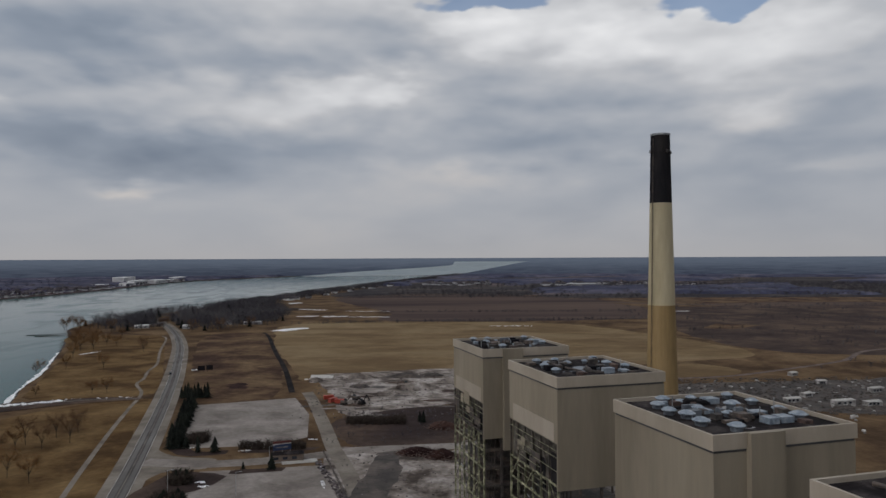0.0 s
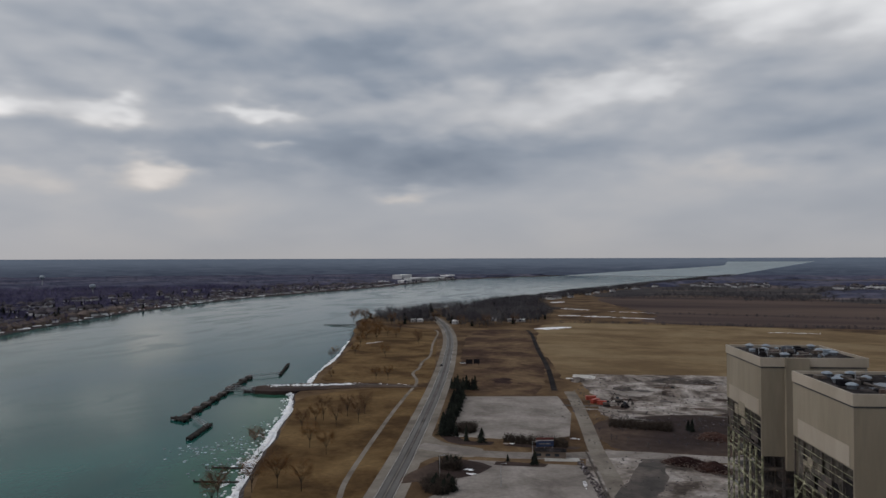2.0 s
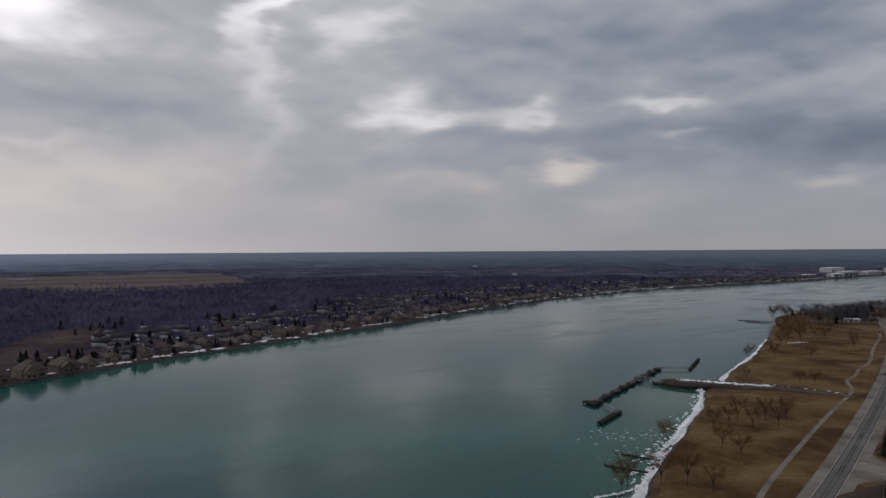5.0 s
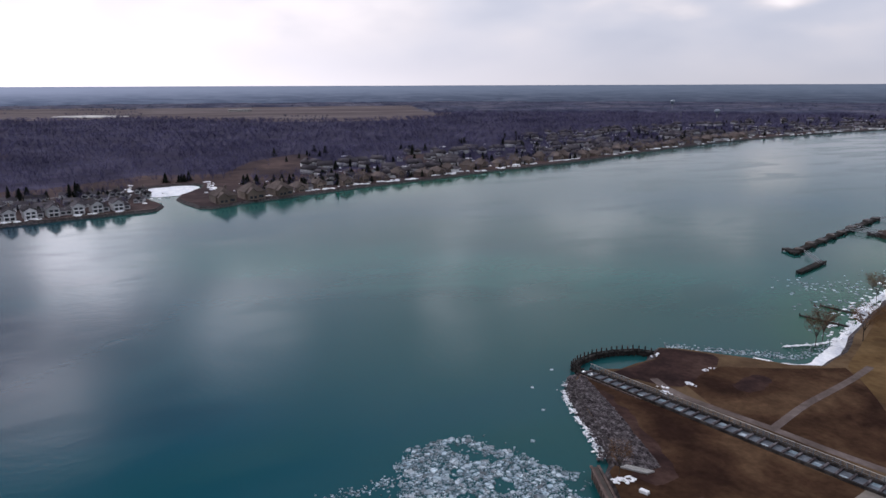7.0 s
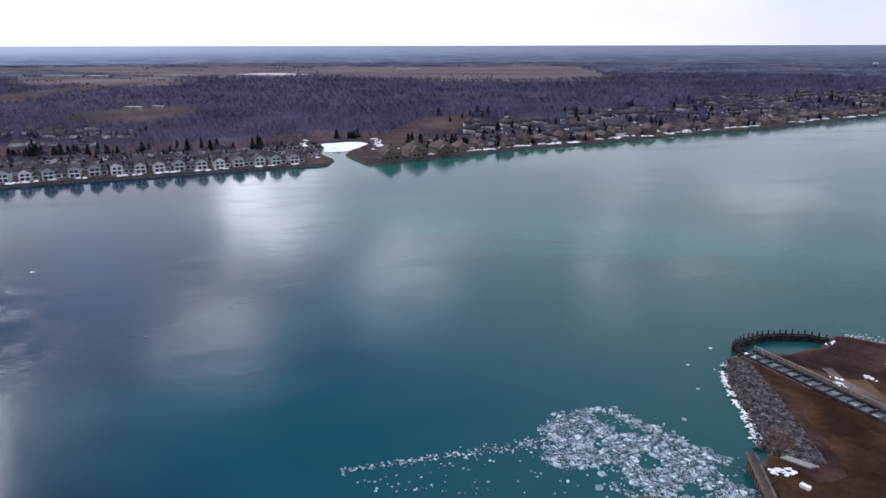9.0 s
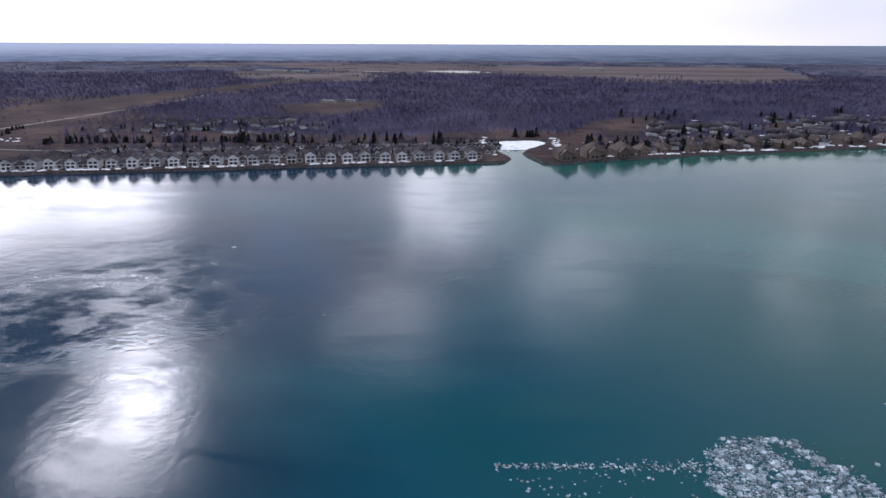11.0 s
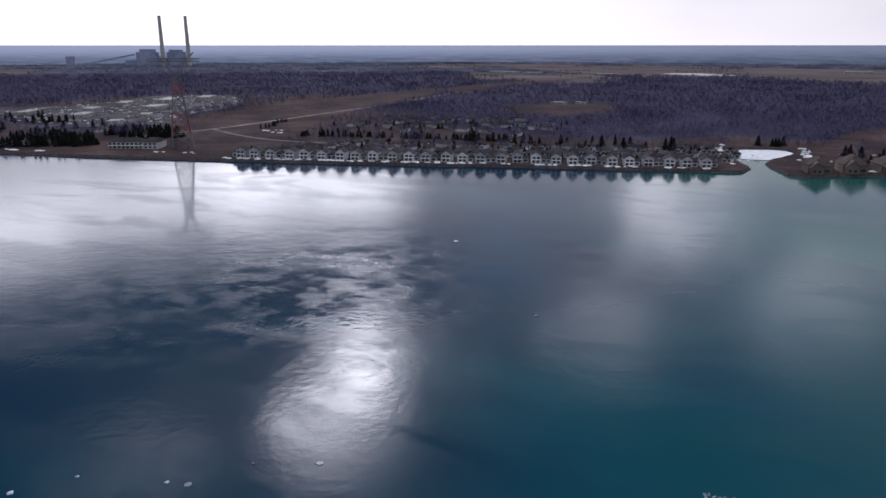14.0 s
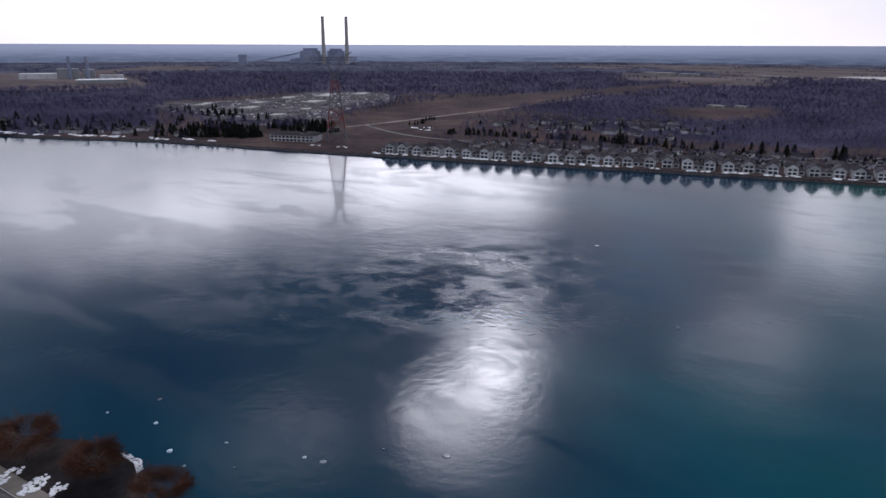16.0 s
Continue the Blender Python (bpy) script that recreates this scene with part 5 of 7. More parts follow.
for i, (poly, mt, lb) in enumerate(zip(WEST_OPEN, ("west_grass", "lot_grey", "west_grass", "tan_field", "west_grass", "tan_field", "tan_field", "west_grass", "tan_field", "tan_field", "tan_field", "west_grass"),
                                       ("open brown grassland under the power line", "wide paved lots behind the shore", "brown clearing in the woods", "long tan stubble field",
                                        "rough brown lots", "pale yard of the far plant", "far tan field", "brown grass by the inlet", "far tan farmland", "broad tan fields near the horizon", "far pale farmland", "brown strip of open ground in the woods"))):
    west_cover(f"clearing_{i + 1}", poly, mt, 0.05 + 0.02 * i, lb, "clearing", 30, 4, 30 + i)
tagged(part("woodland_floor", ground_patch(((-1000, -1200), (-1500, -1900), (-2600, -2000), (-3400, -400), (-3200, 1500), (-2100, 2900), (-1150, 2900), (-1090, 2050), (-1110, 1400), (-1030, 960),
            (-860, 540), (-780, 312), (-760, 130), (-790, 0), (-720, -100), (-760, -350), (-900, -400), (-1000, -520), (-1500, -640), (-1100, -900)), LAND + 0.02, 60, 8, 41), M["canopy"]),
       "dark leaf-strewn floor of the winter woods, violet haze in its colour", "woodland floor", kind="structure")
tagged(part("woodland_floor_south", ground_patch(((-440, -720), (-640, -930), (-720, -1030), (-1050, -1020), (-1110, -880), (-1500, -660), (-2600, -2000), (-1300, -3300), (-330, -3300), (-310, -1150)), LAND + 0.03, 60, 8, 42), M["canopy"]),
       "dark leaf-strewn floor of the southern woods, violet haze in its colour", "woodland floor", kind="structure")
tagged(part("shore_road", ribbon(((-1900, -455), (-1524, -541), (-1329, -531), (-1026, -523), (-779, -535), (-630, -547), (-540, -575)), 8, LAND + 0.09), M["gravel"]),
       "pale road leading through open ground to the shore", "road", kind="structure")
tagged(part("shore_street", ribbon(((-640, -545), (-600, -470), (-585, -400), (-600, -280), (-640, -120), (-700, -20)), 5.5, LAND + 0.095), M["lane"]), "narrow grey street behind the waterfront houses", "road", kind="structure")
tagged(part("seawall", ribbon([(p[0] + 0.5, p[1]) for p in WEST_SHORE if -400 < p[1] < 5 and p[0] > -580], 0.8, LAND + 0.14), M["wall_brown"]), "weathered brown seawall cap along the condominium shore", "seawall", kind="structure")


def gable(shape, x0, x1, y0, y1, z0, z1, over=0.5):
    """A solid roof with its ridge along x."""
    ym = (y0 + y1) / 2
    a, b, c, d = x0 - over, x1 + over, y0 - over, y1 + over
    t = 0.25
    shape.add([(a, c, z0), (b, c, z0), (b, d, z0), (a, d, z0), (a, ym, z1), (b, ym, z1), (a, ym, z1 - t * 2), (b, ym, z1 - t * 2)],
              [(0, 1, 5, 4), (2, 3, 4, 5), (0, 6, 7, 1), (2, 7, 6, 3), (0, 4, 6), (3, 6, 4), (1, 7, 5), (2, 5, 7)])


def hip(shape, x0, x1, y0, y1, z0, z1, over=0.5, cut=0.35):
    a, b, c, d = x0 - over, x1 + over, y0 - over, y1 + over
    ym, k = (c + d) / 2, (b - a) * cut
    shape.add([(a, c, z0), (b, c, z0), (b, d, z0), (a, d, z0), (a + k, ym, z1), (b - k, ym, z1)],
              [(0, 1, 5, 4), (2, 3, 4, 5), (3, 0, 4), (1, 2, 5), (3, 2, 1, 0)])


def gable_wall(shape, x, y0, y1, z0, z1):
    ym = (y0 + y1) / 2
    shape.add([(x, y0, z0), (x, y1, z0), (x, ym, z1), (x - 0.3, y0, z0), (x - 0.3, y1, z0), (x - 0.3, ym, z1)], [(0, 1, 2), (5, 4, 3), (0, 3, 4, 1), (1, 4, 5, 2), (2, 5, 3, 0)])


def condo():
    """White waterside house; local +x faces the river."""
    h = thing("waterfront_house", "white two-storey waterfront house with grey gabled roof", "house", "waterfront condominium row")
    s = Shape()
    s.box((-6, -4.2, 0), (5, 2.6, 5.4))
    gable_wall(s, 5.0, -4.2, 2.6, 5.4, 8.0)
    part("wall", s, M["wall_white"], h)
    s = Shape()
    gable(s, -6, 5, -4.2, 2.6, 5.3, 8.3)
    part("roof", s, M["shingle"], h)
    s = Shape()
    s.box((-7, 2.62, 0), (2.5, 6.4, 3.1))
    part("wing", s, M["wall_white"], h)
    s = Shape()
    hip(s, -7, 2.5, 2.7, 6.4, 3.1, 5.2)
    part("wing_roof", s, M["shingle"], h)
    for y, z0, z1 in ((-3.2, 0.6, 2.2), (-0.4, 0.6, 2.3), (-3.0, 3.2, 4.7), (-0.2, 3.2, 4.7)):
        s = Shape()
        s.box((5.01, y, z0), (5.08, y + 1.9, z1))
        part("window", s, M["glass"], h)
    s = Shape()
    s.box((2.51, 3.4, 0.8), (2.58, 5.6, 2.3))
    part("window", s, M["glass"], h)
    s = Shape()
    s.box((5.0, -3.6, 2.7), (6.6, 2.0, 2.9))
    part("balcony", s, M["white"], h)
    for y in (-3.5, -0.8, 1.9):
        s = Shape()
        s.bar((6.5, y, 0), (6.5, y, 3.8), 0.14)
        part("post", s, M["white"], h)
    return h


def spread_copies(first, spots):
    for i, (x, y, a, k) in enumerate(spots):
        m = Matrix.LocRotScale((x, y, LAND), Euler((0, 0, a)), (k[0], k[1], k[2]))
        (first if i == 0 else copy_thing(first, Matrix.Identity(4))).matrix_basis = m


rnd = random.Random(21)
spots = []
for i in range(27):
    y = -386 + i * 14.0
    x = float(np.interp(y, WS[:, 1], WS[:, 0])) - 14 + rnd.uniform(-1, 1)
    spots.append((x, y, radians(14 + rnd.uniform(-3, 3)), (1.1, 1.18 if i % 3 else -1.18, rnd.uniform(1.0, 1.15))))
spread_copies(condo(), spots)


def plain_house(name, label, wall, size, group, rich=False):
    """A gabled house with wing, chimney, door and windows; local +x faces the river."""
    lx, ly, hz = size
    h = thing(name, label, "house", group)
    s = Shape()
    s.box((-lx, -ly, 0), (lx, ly, hz))
    part("wall", s, M[wall], h)
    s = Shape()
    hip(s, -lx, lx, -ly, ly, hz, hz + ly * 0.75, 0.6, 0.28) if rich else gable(s, -lx, lx, -ly, ly, hz - 0.05, hz + ly * 0.6)
    part("roof", s, M["brown_shingle" if rich else "shingle"], h)
    s = Shape()
    s.box((lx - 0.5, -ly * 0.9, 0), (lx + 3, ly * 0.15, hz * 0.85))
    gable_wall(s, lx + 3, -ly * 0.9, ly * 0.15, hz * 0.85, hz * 0.85 + ly * 0.5)
    part("front_wing", s, M[wall], h)
    s = Shape()
    gable(s, 0, lx + 3, -ly * 0.9, ly * 0.15, hz * 0.85 - 0.05, hz * 0.85 + ly * 0.58)
    part("wing_roof", s, M["brown_shingle" if rich else "shingle"], h)
    for y in (-ly * 0.7, -ly * 0.3):
        s = Shape()
        s.box((lx + 3.01, y, 0.9), (lx + 3.07, y + 1.5, 2.4))
        part("window", s, M["glass"], h)
    s = Shape()
    s.box((lx + 0.01, ly * 0.35, 0.8), (lx + 0.07, ly * 0.8, 2.4))
    part("window", s, M["glass"], h)
    s = Shape()
    s.box((-1.2, ly * 0.3, hz + 0.2), (-0.3, ly * 0.3 + 0.9, hz + ly * 0.95))
    part("chimney", s, M["wall_brown"], h)
    return h


spots = []
for row, (d, n, y0, dy) in enumerate(((44, 25, -370, 15), (70, 21, -360, 18), (98, 19, -350, 19))):
    for i in range(n):
        y = y0 + i * dy + rnd.uniform(-3, 3)
        x = float(np.interp(y, WS[:, 1], WS[:, 0])) - d + rnd.uniform(-4, 4)
        k = rnd.uniform(0.85, 1.1)
        spots.append((x, y, radians(rnd.choice((-10, 80)) + rnd.uniform(-8, 8)), (k, k, k * rnd.uniform(0.9, 1.1))))
for i in range(46):
    x, y = rnd.uniform(-860, -690), rnd.uniform(-420, -190)
    if y > -440 + 0.0 * x:
        k = rnd.uniform(0.8, 1.1)
        spots.append((x, y, rnd.uniform(0, 6.28), (k, k, k)))
spread_copies(plain_house("suburban_house", "pale suburban house with grey shingled roof", "wall_white", (6.0, 4.2, 3.1), "houses behind the waterfront"), spots)

spots = [(-588, 54, 0.2, (1.3, 1.35, 1.25)), (-599, 78, 0.2, (1.3, 1.4, 1.35)), (-611, 103, 0.25, (1.35, 1.35, 1.25))]
for i in range(38):
    y = 120 + i * 23 + rnd.uniform(-6, 6)
    x = float(np.interp(y, WS[:, 1], WS[:, 0])) - rnd.uniform(16, 30)
    spots.append((x, y, radians(18 + rnd.uniform(-12, 12)), (1, 1, rnd.uniform(0.8, 1.15))))
spread_copies(plain_house("shore_house", "large brown riverside house with hipped roof", "wall_brown", (7.5, 6.0, 4.6), "brown riverside houses", True), spots)
spots = []
for i in range(150):
    y = rnd.uniform(130, 1650)
    x = float(np.interp(y, WS[:, 1], WS[:, 0])) - rnd.uniform(14, 150) * rnd.random() - 12
    spots.append((x, y, rnd.uniform(0, 6.28), (rnd.uniform(0.8, 1.3),) * 3))
for i in range(22):
    y = rnd.uniform(-1100, -590)
    x = float(np.interp(y, WS[:, 1], WS[:, 0])) - rnd.uniform(25, 70)
    spots.append((x, y, rnd.uniform(0, 6.28), (1, 1, 1)))
for i in range(110):
    y = rnd.uniform(1500, 2900)
    x = float(np.interp(y, WS[:, 1], WS[:, 0])) - rnd.uniform(15, 160)
    spots.append((x, y, rnd.uniform(0, 6.28), (rnd.uniform(1.0, 1.5),) * 3))
spread_copies(plain_house("cottage", "white cottage among bare trees near the shore", "wall_white", (5.5, 4.0, 3.0), "shore cottages"), spots)


def lodge():
    h = thing("lodge", "long white two-storey lodge with grey hipped roofs", "building", at=(-490, -512, LAND), turn=23)
    for name, lo, hi, top in (("main_wing", (-7, -19), (6, 14), 6.2), ("end_wing", (-14, 14.02), (8, 27), 6.0)):
        s = Shape()
        s.box((*lo, 0), (*hi, top))
        w_ = part(name, s, M["wall_white"], h)
        s = Shape()
        c = Shape()
        hip(s, lo[1], hi[1], -hi[0], -lo[0], top, top + 3.4, 0.8, 0.22)
        c.add([(-y, x, z) for x, y, z in s.v], s.f)
        part("roof", c, M["shingle"], h)
        n = int((hi[1] - lo[1]) / 4)
        for i in range(n):
            for z in (0.8, 3.7):
                g = Shape()
                y = lo[1] + 1 + i * 4
                g.box((hi[0] + 0.01, y, z), (hi[0] + 0.08, y + 2.4, z + 1.6))
                part("window", g, M["glass"], w_)
    s = Shape()
    s.box((6.1, -18, 2.9), (7.8, 13.5, 3.15))
    part("balcony", s, M["white"], h)
    for i in range(9):
        s = Shape()
        s.bar((7.6, -17.5 + i * 3.8, 0), (7.6, -17.5 + i * 3.8, 5.9), 0.15)
        part("post", s, M["white"], h)


lodge()


def pylon():
    """Tall river-crossing lattice tower."""
    t = thing("transmission_tower", "tall lattice power line tower, faded red and grey", "pylon", at=(-516, -476, LAND), turn=-46)

    def half(z):
        return 9.5 - 7.0 * min(z, 62) / 62

    levels = [0, 12, 22, 31, 39, 46, 52, 57, 62]
    for i in range(len(levels) - 1):
        z0, z1 = levels[i], levels[i + 1]
        a, b = half(z0), half(z1)
        s = Shape()
        c0 = [(a, a), (-a, a), (-a, -a), (a, -a)]
        c1 = [(b, b), (-b, b), (-b, -b), (b, -b)]
        for k in range(4):
            n = (k + 1) % 4
            s.bar((*c0[k], z0), (*c1[k], z1), 0.5)
            s.bar((*c0[k], z0), (*c1[n], z1), 0.28)
            s.bar((*c0[n], z0), (*c1[k], z1), 0.28)
            s.bar((*c1[k], z1), (*c1[n], z1), 0.3)
        part("lattice_stage", s, M["tower_red"] if i in (1, 2, 5, 6) else M["tower_grey"], t)
    for sx in (-1, 1):
        s = Shape()
        for sy in (-1.5, 1.5):
            s.bar((sx * 2.5, sy, 62), (sx * 8.5, sy, 76), 0.45)
            s.bar((sx * 1.0, sy, 62), (sx * 5.5, sy, 76), 0.4)
            for q in range(4):
                s.bar((sx * (2.5 + 1.5 * q), sy, 62 + 3.5 * q), (sx * (2.0 + 1.15 * (q + 1)), sy, 62 + 3.5 * (q + 1)), 0.26)
        part("horn", s, M["tower_grey"], t)
        s = Shape()
        s.bar((sx * 8.5, 0, 76), (sx * 17, 0, 84), 0.4)
        s.bar((sx * 6, 0, 77), (sx * 17, 0, 84), 0.32)
        part("peak_arm", s, M["tower_grey"], t)
    s = Shape()
    for sy in (-1.5, 1.5):
        for z in (76, 78.5):
            s.bar((-22, sy * 0.4, z), (22, sy * 0.4, z), 0.42)
        for q in range(16):
            x = -21 + q * 2.8
            s.bar((x, sy * 0.4, 76), (x + 1.4, sy * 0.4, 78.5), 0.24)
            s.bar((x + 1.4, sy * 0.4, 78.5), (x + 2.8, sy * 0.4, 76), 0.24)
    part("crossarm", s, M["tower_grey"], t)
    for x in (-19, -10, 10, 19):
        s = Shape()
        s.bar((x, 0, 76), (x, 0, 72.5), 0.35)
        part("insulator", s, M["dark_steel"], t)


pylon()


def far_plant():
    p = thing("power_station", "distant grey power station with two tall chimneys, blue haze in its cladding colour", "power station", at=(-2440, -2310, LAND), turn=136)
    for x, name in ((0, "a"), (104, "b")):
        s = Shape()
        s.rings(((10.5, 0), (8, 100), (6.5, 208)), 20)
        ob = part("chimney", s, M["concrete"], p)
        ob.location = (x + 0, 0, 0)
        k = Shape()
        k.rings(((6.8, 208.0), (6.8, 210), (5.2, 210)), 20)
        part("chimney_rim", k, M["dark_steel"], ob)
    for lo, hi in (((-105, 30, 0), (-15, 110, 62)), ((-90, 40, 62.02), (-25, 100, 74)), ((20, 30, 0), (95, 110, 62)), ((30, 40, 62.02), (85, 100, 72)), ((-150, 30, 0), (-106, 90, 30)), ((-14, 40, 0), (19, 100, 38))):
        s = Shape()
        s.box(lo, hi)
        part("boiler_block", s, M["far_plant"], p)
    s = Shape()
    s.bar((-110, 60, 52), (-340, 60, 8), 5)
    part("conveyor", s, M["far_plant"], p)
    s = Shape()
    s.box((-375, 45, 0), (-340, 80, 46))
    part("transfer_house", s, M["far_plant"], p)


far_plant()


def gas_plant():
    p = thing("gas_plant", "distant low industrial plant with two dark stacks", "industrial plant", at=(-1045, -1905, LAND), turn=150)
    for x in (0, 42):
        s = Shape()
        s.rings(((4.2, 0), (3.8, 58)), 16)
        part("stack", s, M["far_plant"], p).location = (x, 0, 0)
    for lo, hi, mt in (((-30, 8, 0), (20, 40, 26), "grey_metal"), ((30, 8, 0), (60, 40, 24), "grey_metal"), ((-120, 20, 0), (-34, 70, 14), "wall_white"), ((70, 0, 0), (130, 30, 9), "wall_white")):
        s = Shape()
        s.box(lo, hi)
        part("hall", s, M[mt], p)
    sh = thing("warehouse", "long low warehouse with a white roof", "warehouse", at=(-985, -1660, LAND), turn=150)
    s = Shape()
    s.box((-55, -18, 0), (55, 18, 8))
    part("wall", s, M["grey_metal"], sh)
    s = Shape()
    hip(s, -55, 55, -18, 18, 8.02, 10, 1, 0.1)
    part("roof", s, M["white"], sh)


gas_plant()


west_cover("pale_lot", ((-2470, -260), (-2560, -150), (-2430, -30), (-2370, -110)), "white_panel", 0.5, "pale bare ground of a far quarry", "quarry", 30, 5, 150)


def store(x, y, lx, ly, h, a):
    b = thing("store", "low flat-roofed store with pale walls", "building", "stores behind the shore", at=(x, y, LAND), turn=a)
    s = Shape()
    s.box((-lx, -ly, 0), (lx, ly, h))
    part("wall", s, M["debris"], b)
    s = Shape()
    s.box((-lx - 0.3, -ly - 0.3, h), (lx + 0.3, ly + 0.3, h + 0.7))
    part("roof", s, M["concrete"], b)


for q in ((-2316, -742, 50, 16, 7, 80), (-2290, -640, 30, 12, 6, 80), (-2262, -400, 34, 12, 6, 84), (-1128, -272, 13, 5, 3.5, 70), (-1146, -240, 8, 4, 3, 70), (-2700, 330, 40, 14, 7, 90), (-690, -800, 20, 9, 4, 30), (-760, -860, 16, 8, 4, 30), (-820, -800, 22, 10, 4.5, 20), (-930, -880, 30, 12, 5, 25), (-1000, -860, 26, 11, 5, 25), (-640, -690, 13, 7, 4, 35), (-720, -720, 12, 6, 4, 35),
          (-690, -900, 24, 7, 4, 30), (-860, -900, 20, 8, 4, 28)):
    store(*q)
cars = Shape()
for i in range(230):
    x, y = rnd.uniform(-1060, -600), rnd.uniform(-960, -640)
    if inside(x, y, WEST_OPEN[1]):
        a = radians(30 + rnd.choice((0, 90)))
        m = Matrix.Translation((x, y, LAND + 0.06)) @ Matrix.Rotation(a, 4, "Z")
        cars.box((-2.2, -0.9, 0.25), (2.2, 0.9, 0.9), m)
        cars.box((-1.2, -0.8, 0.9), (1.0, 0.8, 1.45), m)
tagged(part("parked_cars", cars, M["wall_white"]), "rows of parked cars on the far lots", "cars", kind="stuff")


def water_tower(x, y, z):
    t = thing("water_tower", "pale globe water tower on a slender stem", "water tower", "water towers", at=(x, y, LAND))
    s = Shape()
    s.rings(((3, 0), (1.3, 5), (1.1, z - 8), (2.6, z - 6)), 16)
    part("stem", s, M["grey_metal"], t)
    s = Shape()
    s.rings(((3.0, z - 6.5), (7.2, z - 3.2), (8.2, z), (7.2, z + 3.2), (4, z + 5.4), (0.3, z + 6)), 20)
    part("tank", s, M["vent"], t, smooth=True)


water_tower(-1545, 1460, 18)
water_tower(-2000, 1690, 33)


def town_block(x, y, lx, ly, h, a):
    b = thing("mill_building", "large white industrial building on the far shore", "building", "white shore buildings", at=(x, y, LAND), turn=a)
    s = Shape()
    s.box((-lx, -ly, 0), (lx, ly, h))
    part("wall", s, M["wall_white"], b)
    s = Shape()
    s.box((-lx - 0.5, -ly - 0.5, h), (lx + 0.5, ly + 0.5, h + 1.0))
    part("roof", s, M["white"], b)
    for i in range(5):
        g = Shape()
        y0 = -ly + 4 + i * (2 * ly - 8) / 5
        g.box((lx + 0.02, y0, 2), (lx + 0.15, y0 + ly * 0.2, h * 0.6))
        part("window", g, M["glass"], b)


for q in ((-1075, 2560, 14, 60, 14, 0), (-1150, 2620, 20, 50, 24, 0), (-1060, 2440, 12, 45, 9, 4), (-1060, 2700, 16, 50, 12, 0), (-1100, 2330, 14, 30, 8, 0), (-1130, 3100, 20, 60, 12, 5), (-1080, 2900, 12, 50, 8, 5)):
    town_block(*q)

# the town behind the far shore, small and too many to count
near_house, near_roof = Shape(), Shape()
near_house.box((-0.6, -0.45, 0), (0.6, 0.45, 0.42))
gable(near_roof, -0.6, 0.6, -0.45, 0.45, 0.41, 0.78, 0.06)
town_spots = []
while len(town_spots) < 620:
    y = rnd.choice((rnd.uniform(150, 1000), rnd.uniform(600, 2400), rnd.uniform(1800, 3000)))
    k = 40 + 300 * rnd.random() ** 1.6 * (0.6 if y < 600 else 1.0)
    x = float(np.interp(y, WS[:, 1], WS[:, 0])) - k
    if noise.noise((x * 0.006, y * 0.006, 11)) > -0.2:
        town_spots.append((x, y, LAND, rnd.uniform(8, 13), 1.0, rnd.uniform(0, 6.28), 0))
scatter("town_houses", [near_house], town_spots, M["wall_white"], "small pale houses of the town across the river", "houses")
scatter("town_roofs", [near_roof], town_spots, M["shingle"], "grey roofs of the town across the river", "roofs")
cone_spots = []
while len(cone_spots) < 330:
    y = rnd.uniform(150, 2600)
    x = float(np.interp(y, WS[:, 1], WS[:, 0])) - 20 - 340 * rnd.random()
    cone_spots.append((x, y, LAND - 0.1, rnd.uniform(6, 12), rnd.uniform(1.2, 2.0), rnd.uniform(0, 6), rnd.randrange(4)))
for (x0, y0), (x1, y1), n, w_, lo, hi in (((-625, -425), (-668, -215), 60, 5, 6, 9), ((-660, -268), (-672, -60), 26, 8, 7, 13), ((-575, -630), (-612, -572), 34, 10, 7, 11), ((-520, -640), (-570, -590), 14, 10, 6, 10),
                                      ((-722, 7), (-735, 40), 9, 8, 9, 12), ((-640, 60), (-760, 420), 75, 45, 6, 12), ((-760, 420), (-1000, 960), 100, 70, 6, 12), ((-590, -330), (-650, -20), 70, 30, 4, 9), ((-700, -400), (-830, -220), 60, 50, 5, 9), ((-666, -496), (-740, -517), 14, 6, 5, 8),
                                      ((-470, -640), (-400, -900), 60, 45, 7, 13), ((-560, -700), (-640, -900), 40, 60, 7, 12), ((-520, -600), (-500, -680), 46, 22, 7, 13), ((-640, 100), (-660, 150), 6, 10, 8, 12),
                                      ((-454, -637), (-489, -562), 70, 10, 7, 13), ((-526, -572), (-567, -531), 60, 8, 6, 11), ((-512, -395), (-606, -45), 110, 7, 4, 7)):
    for i in range(n):
        t = rnd.random()
        x, y = x0 + (x1 - x0) * t + rnd.uniform(-w_, w_), y0 + (y1 - y0) * t + rnd.uniform(-w_, w_)
        if west_in(x, y) > 10 and not (x > -724 and -14 < y < 78):
            cone_spots.append((x, y, LAND - 0.1, rnd.uniform(lo, hi) * 0.85, rnd.uniform(1.2, 2.2), rnd.uniform(0, 6), rnd.randrange(4)))
cone_spots += [(-646, -103, LAND, 15, 0.9, 0, 0), (-646, -55, LAND, 16, 1.1, 1, 1), (-648, -60, LAND, 14, 1.1, 2, 2), (-652, -96, LAND, 12, 1.2, 3, 3)]
scatter("conifers_west", CONES, cone_spots, M["conifer"], "dark evergreen trees between the houses", "conifers")


def snow_lumps(name, lumps, label, mt="snow", category="snow", flatten=0.35):
    r_ = random.Random(len(lumps))
    s = Shape()
    for x, y, z, r in lumps:
        s.rock((x, y, z), r, r_, flatten)
    return tagged(part(name, s, M[mt]), label, category, kind="stuff")


lumps = []
